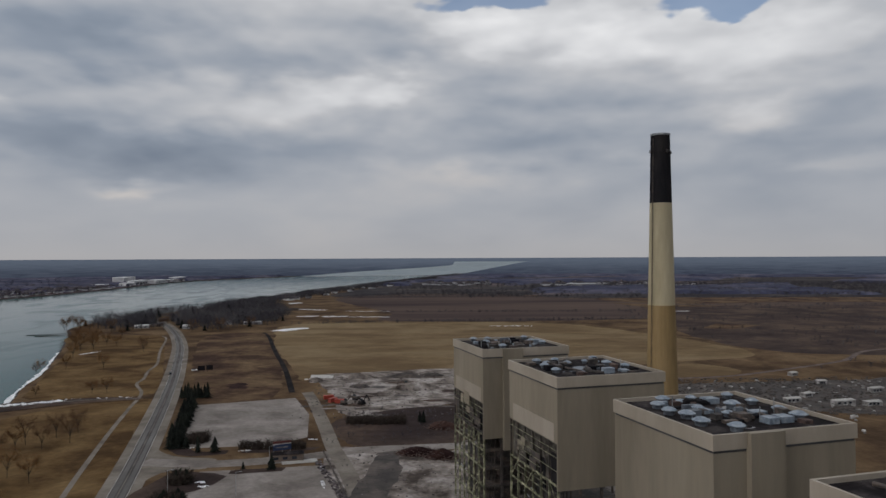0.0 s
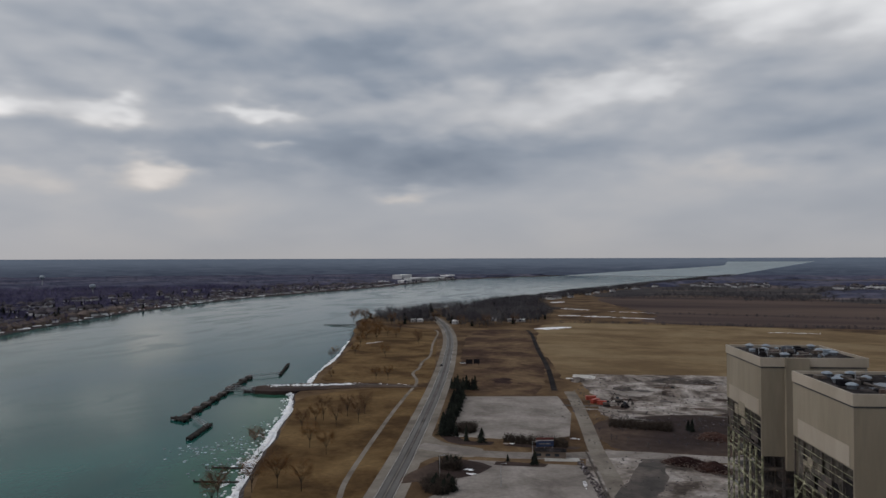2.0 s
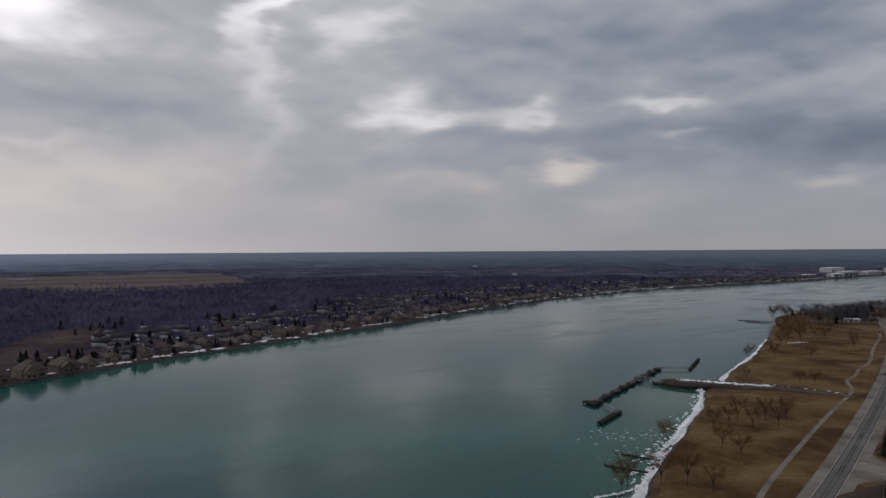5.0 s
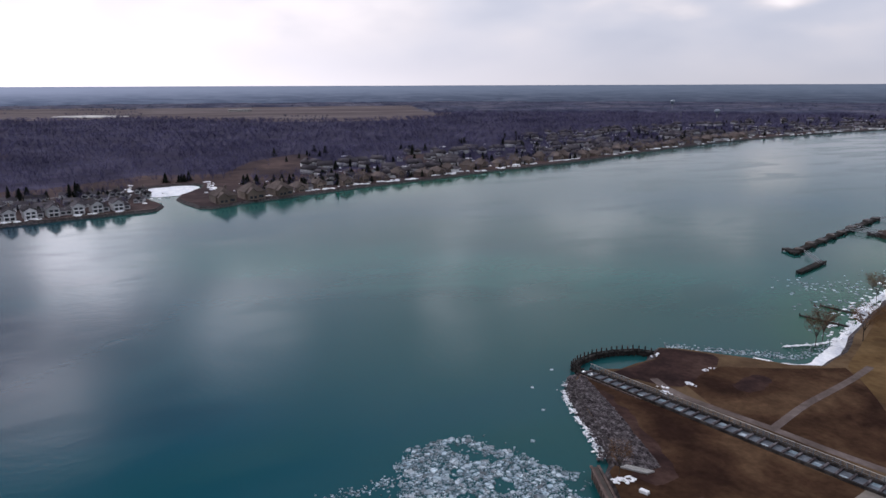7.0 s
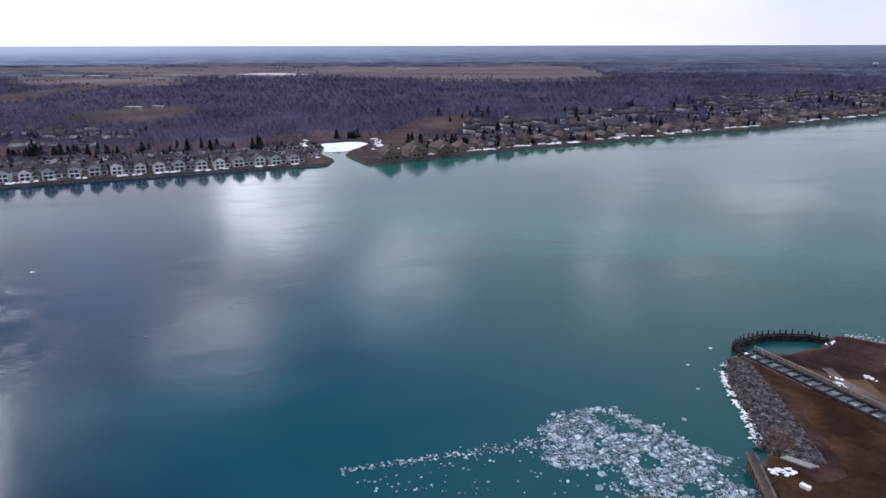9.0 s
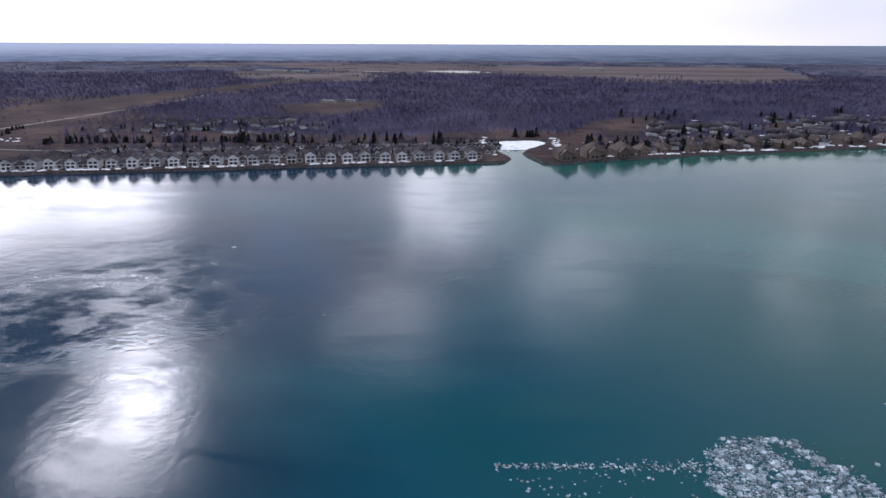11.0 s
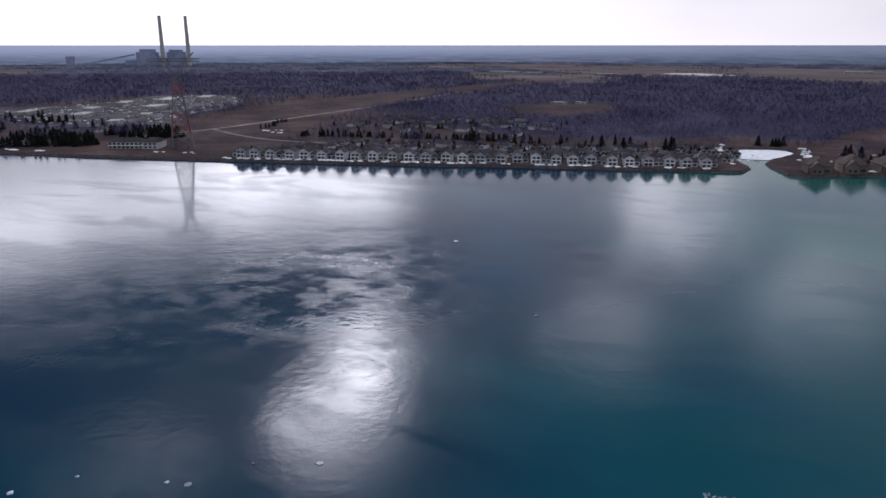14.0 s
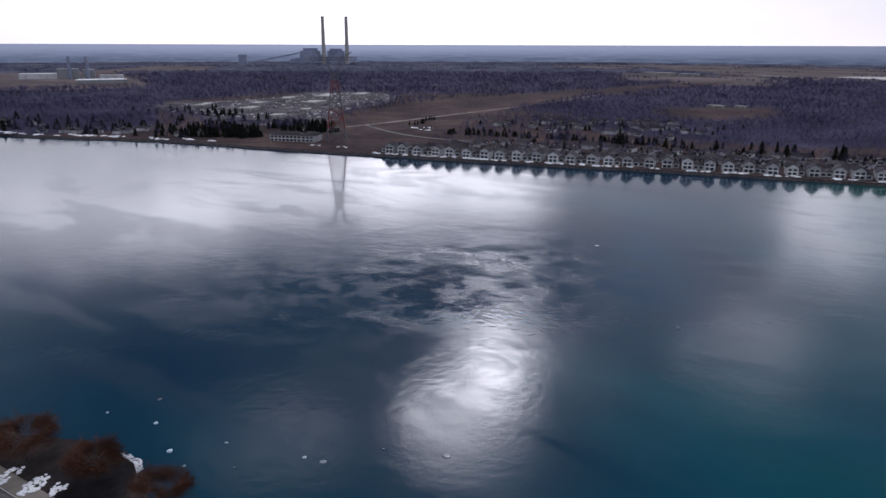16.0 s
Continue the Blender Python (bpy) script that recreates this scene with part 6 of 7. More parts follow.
for i in range(44):
    y = -392 + i * 8.6
    if rnd.random() < 0.75:
        x = float(np.interp(y, WS[:, 1], WS[:, 0])) - rnd.uniform(3, 6)
        for _ in range(4):
            lumps.append((x + rnd.uniform(-1.5, 2.5), y + rnd.uniform(-3.0, 3.0), LAND + 0.1, rnd.uniform(1.4, 2.7)))
for i in range(125):
    y = rnd.choice((rnd.uniform(90, 700), rnd.uniform(90, 1500), rnd.uniform(-950, -560)))
    x = float(np.interp(y, WS[:, 1], WS[:, 0])) - rnd.uniform(2, 14)
    for _ in range(4):
        lumps.append((x - 0.3 * rnd.uniform(-5, 5), y + rnd.uniform(-7, 7), LAND, rnd.uniform(1.3, 3.0)))
for i in range(50):
    lumps.append((rnd.uniform(-720, -650), rnd.choice((rnd.uniform(-20, -14), rnd.uniform(50, 58))), LAND, rnd.uniform(1, 2.5)))
for i in range(120):
    y = rnd.uniform(-380, 400)
    lumps.append((float(np.interp(y, WS[:, 1], WS[:, 0])) - rnd.uniform(25, 120), y, LAND, rnd.uniform(1, 2.6)))
for x, y in ((-486, -440), (-510, -410), (-478, -470), (-660, -470), (-640, -460), (-650, -480)):
    for _ in range(6):
        lumps.append((x + rnd.uniform(-3, 3), y + rnd.uniform(-6, 6), LAND, rnd.uniform(0.8, 2)))
sheet = ground_patch(((-648, -1), (-690, -6), (-708, 10), (-710, 38), (-690, 44), (-668, 35), (-650, 26), (-645, 12)), 0.25, 6, 1.5, 44)
tagged(part("inlet_ice", sheet, M["snow"]), "snow-covered ice filling the boat inlet", "ice", kind="structure")
for i in range(240):
    y = rnd.uniform(200, 2600)
    x0 = float(np.interp(y, WS[:, 1], WS[:, 0])) - 20 - 260 * rnd.random() ** 1.5
    for _ in range(3):
        lumps.append((x0 + rnd.uniform(-3, 3), y + rnd.uniform(-6, 6), LAND, rnd.uniform(1.0, 3.0)))
snow_lumps("snow_patches_west", lumps, "old snow lying along the far shore")

# ---------------------------------------------------------------- east shore
rnd = random.Random(31)
plant(bare_a, [(-199, 337, 0, 1.0), (-178, 296, 1.1, 1.1), (-165, 289, 2.3, 1.0), (-159, 240, 0.7, 1.25), (-148, 240, 4.0, 1.05), (-307, 591, 3.1, 1.0), (-276, 590, 5.0, 1.1), (-231, 478, 1.9, 0.9), (-223, 482, 2.9, 0.95),
               (-319, 575, 0.3, 0.9), (-165, 232, 3.7, 1.2), (-380, 745, 3.0, 1.5), (-366, 722, 4.0, 1.45), (-350, 700, 5.0, 1.4), (-372, 770, 0.6, 1.5), (-334, 655, 1.7, 1.2), (-395, 790, 2.0, 1.4), (-345, 745, 5.5, 1.2), (-352, 728, 0.9, 1.3),
               (-362, 758, 2.9, 1.4), (-340, 706, 1.9, 1.3), (-384, 775, 4.9, 1.3), (-330, 735, 2.6, 1.1)])
plant(bare_b, [(-199, 323, 0.4, 1.0), (-193, 362, 1.4, 1.1), (-201, 349, 2.4, 1.15), (-197, 282, 3.4, 0.9), (-187, 372, 4.4, 1.1), (-181, 352, 5.4, 1.1), (-171, 219, 0.9, 1.1), (-168, 212, 1.7, 1.0), (-312, 556, 2.2, 0.8),
               (-264, 470, 3.3, 0.6), (-188, 340, 3.0, 1.0), (-205, 290, 5.9, 0.8), (-124.5, 96.8, 1.0, 0.7), (-291, 705, 2.0, 1.2), (-284, 690, 0.2, 1.0), (-360, 815, 4.2, 1.0), (-470, 905, 1.0, 1.5), (-462, 885, 2.0, 1.4), (-452, 900, 3.0, 1.6), (-476, 935, 4.0, 1.5), (-440, 880, 5.0, 1.5), (-425, 872, 0.5, 1.3), (-398, 872, 1.6, 1.5), (-345, 900, 2.6, 1.5), (-300, 872, 3.6, 1.4), (-268, 880, 4.7, 1.5), (-240, 915, 5.8, 1.4)])
plant(willow, [(-63.4, -155.6, 0, 0.92), (-68.2, -135.9, 1.3, 0.78), (-70.5, -115.4, 2.5, 0.76), (-42, -160, 0.8, 0.9), (-44, -138, 4.0, 0.8), (-48, -184, 2.0, 1.0)])


def jetty():
    """Long mooring in the river: decks on piles with dolphins and light catwalks."""
    t = thing("mooring_jetty", "dark timber and steel mooring jetty standing in the river", "jetty")

    def deck(a, b, w_, z, name="deck"):
        a, b = Vector(a), Vector(b)
        d = (b - a).normalized()
        ang = math.atan2(d.y, d.x)
        L = (b - a).length
        m = Matrix.Translation((a.x, a.y, 0)) @ Matrix.Rotation(ang, 4, "Z")
        s = Shape()
        s.box((0, -w_ / 2, z), (L, w_ / 2, z + 0.9), m)
        ob = part(name, s, M["timber"], t)
        n = max(2, int(L / 3.2))
        for i in range(n + 1):
            for q in (-w_ / 2 + 0.3, w_ / 2 - 0.3):
                p = Shape()
                c = m @ Vector((L * i / n, q, 0))
                p.bar((c.x, c.y, -1), (c.x, c.y, z + 1.2), 0.35, 6)
                part("post", p, M["timber"], t)
        return m, L

    m, L = deck((-281, 329), (-332, 463), 3.6, 0.5)
    for i in range(9):
        s = Shape()
        x = 4 + i * (L - 9) / 8
        s.box((x, -2.4, 1.41), (x + 4.4 + i % 3, 2.0, 2.1 + 0.7 * (i % 2)), m)
        part("dolphin", s, M["dark_steel"], t)
        s = Shape()
        s.box((x + 0.6, -3.4, 0.2), (x + 3.0, -2.45, 1.6), m)
        part("fender", s, M["timber"], t)
    deck((-247, 294), (-258, 324), 3.0, 0.6)
    deck((-316, 481), (-341, 532), 2.0, 0.5)
    deck((-288, 330), (-277, 327), 4.0, 0.7)

    def catwalk(a, b):
        a, b = Vector((*a, 1.5)), Vector((*b, 1.5))
        d = (b - a).normalized()
        n = Vector((-d.y, d.x, 0))
        s = Shape()
        for k in (-0.7, 0.7):
            s.bar(a + n * k, b + n * k, 0.16)
            s.bar(a + n * k + Vector((0, 0, 1.2)), b + n * k + Vector((0, 0, 1.2)), 0.1)
            q = max(2, int((b - a).length / 3))
            for i in range(q + 1):
                p = a.lerp(b, i / q) + n * k
                s.bar(p, p + Vector((0, 0, 1.2)), 0.08)
        part("catwalk", s, M["grey_metal"], t)

    catwalk((-331, 464), (-317, 482))
    catwalk((-276, 332), (-255, 318))
    catwalk((-318, 420), (-296, 421))
    catwalk((-312, 408), (-292, 414))


jetty()

# stony tongue with a track, out to the jetty
cause = Shape()
cause.prism(curve_points(((-190, 463), (-215, 466), (-262, 452), (-290, 434), (-299, 423), (-293, 413), (-280, 411), (-262, 420), (-225, 446), (-192, 458)), 5, 0.5, True, 7), -1.0, LAND + 0.35)
tagged(part("causeway", cause, M["scrub"]), "low dark earthen causeway reaching into the river", "causeway", kind="structure")
tagged(part("causeway_track", ribbon(((-192, 461), (-225, 457), (-262, 437), (-285, 424)), 3.2, LAND + 0.4), M["mud"]), "rutted muddy track on the causeway", "track", kind="structure")
stones = Shape()
for i in range(420):
    t = rnd.random()
    x, y = ((-262 - 37 * t, 420 - 8 * t) if i % 2 else (-262 - 37 * t, 453 - 30 * t))
    stones.rock((x + rnd.uniform(-2, 2), y + rnd.uniform(-2, 2), rnd.uniform(0, 1.8)), rnd.uniform(0.4, 1.0), rnd)
tagged(part("causeway_stones", stones, M["rock"]), "rough dark stones along the causeway edge", "stones", kind="stuff")

# old snow and shore ice
lumps = []
shore = curve_points(((-372, 712), (-322, 592), (-291, 503), (-274, 458)), 2.2)
shore += curve_points(((-266, 416), (-256, 405), (-232, 362), (-210, 312), (-189, 262), (-171, 228), (-173, 205)), 1.1)
for x, y in shore:
    for _ in range(4):
        k = rnd.random()
        if y > 450 or noise.noise((x * 0.08, y * 0.08, 3.0)) > -0.3:
            lumps.append((x - 2.6 + 3.4 * k, y + rnd.uniform(-1, 1), 0.15 + 1.2 * k, rnd.uniform(0.25, 0.9)))
for x, y in curve_points(((-256, 405), (-232, 362), (-210, 312), (-189, 262), (-172, 230)), 1.6):
    if rnd.random() < 0.45:
        lumps.append((x - rnd.uniform(3, 8), y + rnd.uniform(-2, 2), 0.1, rnd.uniform(0.5, 1.3)))
for x, y in curve_points(((-182, 124), (-178, 117), (-173, 112.8), (-160, 107.8), (-150, 105), (-140, 101.8), (-134, 100)), 0.55):
    for _ in range(6):
        if noise.noise((x * 0.25, y * 0.25, 2.0)) > -0.25:
            q = rnd.gauss(0, 0.8)
            lumps.append((x - 0.2 + 0.5 * q + rnd.uniform(-0.5, 0.5), y - 0.3 + 0.7 * q, 0.15 + 0.35 * rnd.random(), rnd.uniform(0.10, 0.5)))
for i in range(120):
    t = rnd.random()
    lumps.append((-238 - 52 * t + rnd.uniform(-3, 3), 455 - 26 * t + rnd.uniform(-2.5, 2.5), LAND + 0.35, rnd.uniform(0.6, 1.5)))
for i in range(14):
    t = rnd.random()
    lumps.append((-196 - 55 * t, 466 - 8 * t + rnd.uniform(-0.8, 0.8), LAND + 0.35, rnd.uniform(0.3, 0.8)))
for i in range(700):
    a, r = rnd.uniform(0, 6.28), math.sqrt(rnd.random())
    lumps.append((-75.6 + 3.6 * r * math.cos(a), -138.3 + 5.5 * r * math.sin(a), 0.3 + rnd.uniform(0, 1.2), rnd.uniform(0.12, 0.38)))
snow_lumps("shore_ice", lumps, "piled white shore ice and old snow at the water's edge", "snow", "shore ice", 0.45)


shelf = Shape()
shelf.prism(curve_points(((-263, 414), (-249, 388), (-231, 352), (-219.5, 326.5), (-206.6, 300), (-196, 283), (-194.6, 267), (-183.5, 254), (-177.5, 239.5), (-169.4, 221), (-164, 226), (-173, 245), (-185, 271), (-198, 298), (-210, 325), (-220, 346), (-230, 372), (-246, 398)), 2.5, 1.0, True, 91), -0.3, 0.75)
shelf.prism(curve_points(((-168, 219), (-162, 205), (-160, 197), (-165, 190), (-171, 187), (-166, 186), (-158, 191), (-154, 199), (-157, 210), (-164, 224)), 1.5, 0.6, True, 92), -0.3, 0.6)
shelf.prism(curve_points(((-374, 706), (-326, 588), (-296, 505), (-280, 462), (-272, 455), (-290, 503), (-321, 592), (-366, 712)), 4, 1.0, True, 93), -0.3, 0.7)
tagged(part("ice_shelf", shelf, M["snow"]), "white band of frozen spray and old snow along the shore", "shore ice", kind="stuff")


def patch(points, z, seed, h=0.25):
    s = Shape()
    s.prism(curve_points(points, 0.8, 0.22, True, seed), z - 0.1, z + h)
    return s


def blob(x, y, rx, ry, a=0.0):
    return [(x + rx * math.cos(t) * math.cos(a) - ry * math.sin(t) * math.sin(a), y + rx * math.cos(t) * math.sin(a) + ry * math.sin(t) * math.cos(a)) for t in (0, 0.9, 1.8, 2.8, 3.7, 4.6, 5.4)]


SNOW = ((-122.2, 94.3, 1.1, 2.8, 0.3), (-121.6, 97.5, 1.2, 2.0, 0.6), (-160, 139, 2.0, 1.3, 0.2), (-157, 137.6, 2.0, 1.0, 0.3), (-166, 162, 0.9, 4.2, 0.2), (-159, 148.5, 2.2, 0.9, 0.1), (-183, 154.5, 0.9, 2.6, 0.5), (-179, 124.5, 2.0, 0.9, 0.3),
        (-59.6, -145.1, 4, 2.2, 0.4), (-61.8, -139.1, 3, 1.6, 1.0), (-57.7, -153.2, 4, 2, 0.2), (-205, 466, 5, 1.2, -0.6), (-187, 905, 10, 26, -0.7), (-175, 1108, 8, 45, 1.5), (-110, 1096, 5, 40, 1.45), (-229, 1258, 6, 40, 1.2),
        (-120, 1212, 4, 40, 1.45), (-288, 1440, 8, 22, -0.5), (-92, 335, 4, 1.0, 0.2), (-86, 340, 4, 1.2, 0.1), (-96, 288, 2.5, 1.5, 0.8), (-93, 283, 2, 1.2, 0.1), (-133, 368, 1.2, 4, 0.2), (-120, 341, 5, 0.8, 0.1),
        (-62, 356, 4, 1.0, 0.1), (-46, 285, 0.7, 5, 0.25), (-50, 306, 0.6, 5, 0.25), (-94, 532, 5, 3, 0.2), (95, 940, 30, 3, 0), (400, 1180, 26, 4, 0.1), (-335, 690, 2, 14, -0.35))
for i, (x, y, rx, ry, a) in enumerate(SNOW):
    k = max(0.35, min(rx, ry) * 0.45)
    k = min(k, 0.6) if abs(y) < 250 else k
    bits = Shape()
    for q in range(int(26 + min(60, rx * ry) * (3 if abs(y) < 250 else 1))):
        t, d = rnd.uniform(0, 6.28), math.sqrt(rnd.random())
        px, py = rx * d * math.cos(t), ry * d * math.sin(t)
        px, py = px * math.cos(a) - py * math.sin(a), px * math.sin(a) + py * math.cos(a)
        if noise.noise((px * 0.35 + i * 3.1, py * 0.35, 0.5)) > -0.18 or d < 0.3:
            bits.rock((x + px, y + py, LAND + 0.08), k * rnd.uniform(0.5, 1.1), rnd, 0.22 / max(k, 0.3))
    tagged(part("snow_patch", bits, M["snow"]), "patch of old snow lumps on brown grass", "snow patch", kind="stuff")


# drifting ice
def floe(s, x, y, r, rnd_):
    n = rnd_.choice((5, 6, 7))
    a0 = rnd_.uniform(0, 6)
    out = [(x + r * rnd_.uniform(0.6, 1.15) * math.cos(a0 + i * math.tau / n), y + r * rnd_.uniform(0.6, 1.15) * math.sin(a0 + i * math.tau / n)) for i in range(n)]
    h = rnd_.uniform(0.06, 0.22)
    top = [((p - x) * 0.88 + x, (q - y) * 0.88 + y) for p, q in out]
    s.add([(p, q, -0.05) for p, q in out] + [(p, q, h) for p, q in top], [tuple(range(n, 2 * n))] + [(i, (i + 1) % n, n + (i + 1) % n, n + i) for i in range(n)])


ice = Shape()
CORE = ((-160, 64), (-159.5, 72), (-152, 76), (-142, 83), (-133, 88.5), (-123, 90), (-115, 87), (-113.5, 82), (-117, 68), (-121, 60), (-126, 59), (-128, 63), (-132, 64), (-134, 58), (-133, 50), (-141, 46), (-150, 50), (-156, 55))
LOOSE = ((-158, 60), (-147, 44), (-145, 25), (-143, 0), (-134, 2), (-126, 40), (-112, 60), (-112, 86), (-130, 90), (-154, 80))
n = 0
while n < 8600:
    x, y = rnd.uniform(-160, -110), rnd.uniform(45, 92)
    if inside(x + 3.5 * noise.noise((x * 0.3, y * 0.3, 1)) + rnd.gauss(0, 0.7), y + 3.5 * noise.noise((x * 0.3, y * 0.3, 6)) + rnd.gauss(0, 0.7), CORE) and noise.noise((x * 0.12, y * 0.12, 4)) + 0.35 * noise.noise((x * 0.5, y * 0.5, 8)) > -0.3:
        floe(ice, x, y, min(1.25, 0.085 / (0.065 + rnd.random() ** 0.75)), rnd)
        n += 1
n = 0
while n < 330:
    x, y = rnd.uniform(-160, -110), rnd.uniform(0, 92)
    if inside(x, y, LOOSE):
        floe(ice, x, y, rnd.uniform(0.12, 0.5), rnd)
        n += 1
for i in range(300):
    t = rnd.random()
    floe(ice, -146 + 4 * t + rnd.gauss(0, 0.5 + 0.8 * (1 - t)), 47 - 46 * t ** 1.2 + rnd.uniform(-1, 1), rnd.uniform(0.1, 0.42), rnd)
for i in range(620):
    t = rnd.random() * 3
    q = int(t)
    (x, y), (x2, y2) = (((-190, 166), (-176, 184)), ((-176, 184), (-164, 199)), ((-164, 199), (-168, 226)))[q]
    floe(ice, x + (x2 - x) * (t - q) - abs(rnd.gauss(0, 3.0)), y + (y2 - y) * (t - q) + abs(rnd.gauss(0, 2.0)), rnd.uniform(0.12, 0.5), rnd)
for i in range(170):
    x, y = rnd.choice(((-222, 294), (-200, 272), (-232, 282), (-198, 262)))
    floe(ice, x + rnd.gauss(0, 7), y + rnd.gauss(0, 9), rnd.uniform(0.3, 1.1), rnd)
for i in range(60):
    t = rnd.random()
    floe(ice, -178 - 60 * t + rnd.gauss(0, 5), 226 + 120 * t, rnd.uniform(0.25, 0.7), rnd)
for x, y, r in ((-103, -103, 1.0), (-102, -108, 0.6), (-121, -81, 1.2), (-312, -123, 1.4), (-86, -136, 0.8), (-96, -128, 0.6), (-92, -150, 0.7), (-100, -160, 0.8), (-110, -60, 0.6), (-170, 110, 1.0), (-180, 105, 0.8), (-190, 118, 0.9),
                (-131, 58, 1.5), (-126, 55.5, 1.3), (-134, 66, 1.4), (-150, 88, 0.8), (-165, 100, 0.7), (-176, 140, 0.4), (-88, -165, 0.5), (-84, -128, 0.5), (-90, -118, 0.4), (-230, -60, 0.8), (-115, -95, 0.4)):
    floe(ice, x, y, r, rnd)
tagged(part("ice_floes", ice, M["ice"]), "drifting broken ice floes on the teal water", "drift ice", kind="stuff")

# stone bank below the lawn
RIPRAP = ((-180, 123), (-168, 119.8), (-153, 116.6), (-140, 112.8), (-123.6, 107.8), (-123, 102), (-128, 98.5), (-131.5, 99.6), (-139, 104.6), (-149, 107.6), (-159, 110.6), (-172, 115.6), (-178, 121))
cover("stone_bank", RIPRAP, "bank", 0.05, "grey bank of broken stone under the lawn", "stone bank", 4, 0.4, 51)
stones, n = Shape(), 0
while n < 2900:
    x, y = rnd.uniform(-186, -122), rnd.uniform(94, 128)
    if inside(x, y, RIPRAP):
        stones.rock((x, y, LAND + rnd.uniform(-0.1, 0.2)), rnd.uniform(0.15, 0.5), rnd)
        n += 1
for x, y in curve_points(((-180, 122), (-172, 115.5), (-159, 110.5), (-149, 107.5), (-139, 104.5), (-132, 100)), 0.12):
    q = rnd.random()
    stones.rock((x - 1.9 * q - 0.2, y - 2.4 * q - 0.2, LAND - 1.6 * q), rnd.uniform(0.18, 0.5), rnd)
tagged(part("riprap", stones, M["rock"]), "loose grey riprap stones piled on the bank", "riprap", kind="stuff")

cover("bank_soil", ((-166, 121.5), (-150, 119), (-136, 115.5), (-121, 111), (-116, 104), (-122, 99), (-125, 103), (-126, 107), (-140, 112), (-153, 116), (-168, 119)), "spit", 0.045, "dark reddish soil fringing the stone bank", "soil", 2.5, 0.9, 56)
cover("spit_soil", ((-188, 160.5), (-176, 173), (-168, 168), (-163, 156), (-159, 144), (-168, 136), (-176, 132), (-178, 143), (-180, 152), (-185, 156.5)), "spit", 0.04, "dark reddish-brown bare spit beside the basin", "soil", 4, 0.5, 52)
cover("dark_growth", ((-153, 159), (-157, 172), (-151.5, 174), (-147, 163)), "spit", 0.06, "dark patch of dead growth on the lawn", "soil", 1.6, 0.7, 53)
cover("dark_growth_low", ((-110, 106), (-106, 100), (-99, 104), (-104, 111)), "spit", 0.06, "dark damp patch on the lawn", "soil", 1.6, 0.6, 54)
tagged(part("shore_track", ribbon(((-167, 141), (-160, 139.8), (-153.7, 140.4), (-143.9, 143), (-128.8, 148), (-115, 151.8), (-100, 156.5), (-85, 161), (-66, 166)), 2.8, LAND + 0.08, step=4), M["track"]), "pale gravel track beside the flume", "track", kind="structure")
tagged(part("shore_track_branch", ribbon(((-127.5, 149), (-130.5, 157), (-135, 170), (-139.4, 187), (-143, 200), (-147, 212)), 2.4, LAND + 0.1, step=4), M["track"]), "pale gravel track turning across the lawn", "track", kind="structure")


def basin():
    t = thing("harbour_basin_wall", "six-sided basin wall of dark piles and walers", "sheet pile basin")
    ring = [Vector(p) for p in ((-181, 123.4), (-187, 123.4), (-191, 129), (-193.6, 137), (-193.2, 145), (-191, 152.5), (-186.5, 157))]
    for a, b in zip(ring, ring[1:]):
        d = (b - a).normalized()
        nrm = Vector((-d.y, d.x))
        for off in (0.0, -1.5):
            for z in (0.5, 1.7):
                s = Shape()
                p, q = a + nrm * off, b + nrm * off
                s.bar((p.x, p.y, z), (q.x, q.y, z), 0.28)
                part("waler", s, M["timber"], t)
        k = int((b - a).length / 1.7)
        for i in range(k):
            p = a.lerp(b, (i + 0.5) / k)
            for off, top in ((0.1, 3.1), (-1.6, 2.4)):
                q = p + nrm * off
                s = Shape()
                s.bar((q.x, q.y, -1.5), (q.x, q.y, top + 0.25 * math.sin(i * 2.3)), 0.24, 6)
                part("post", s, M["timber"], t)
        s = Shape()
        m0, m1 = a - nrm * 0.75, b - nrm * 0.75
        s.bar((m0.x, m0.y, 0.9), (m1.x, m1.y, 0.9), 0.75)
        part("deck", s, M["timber"], t)


basin()


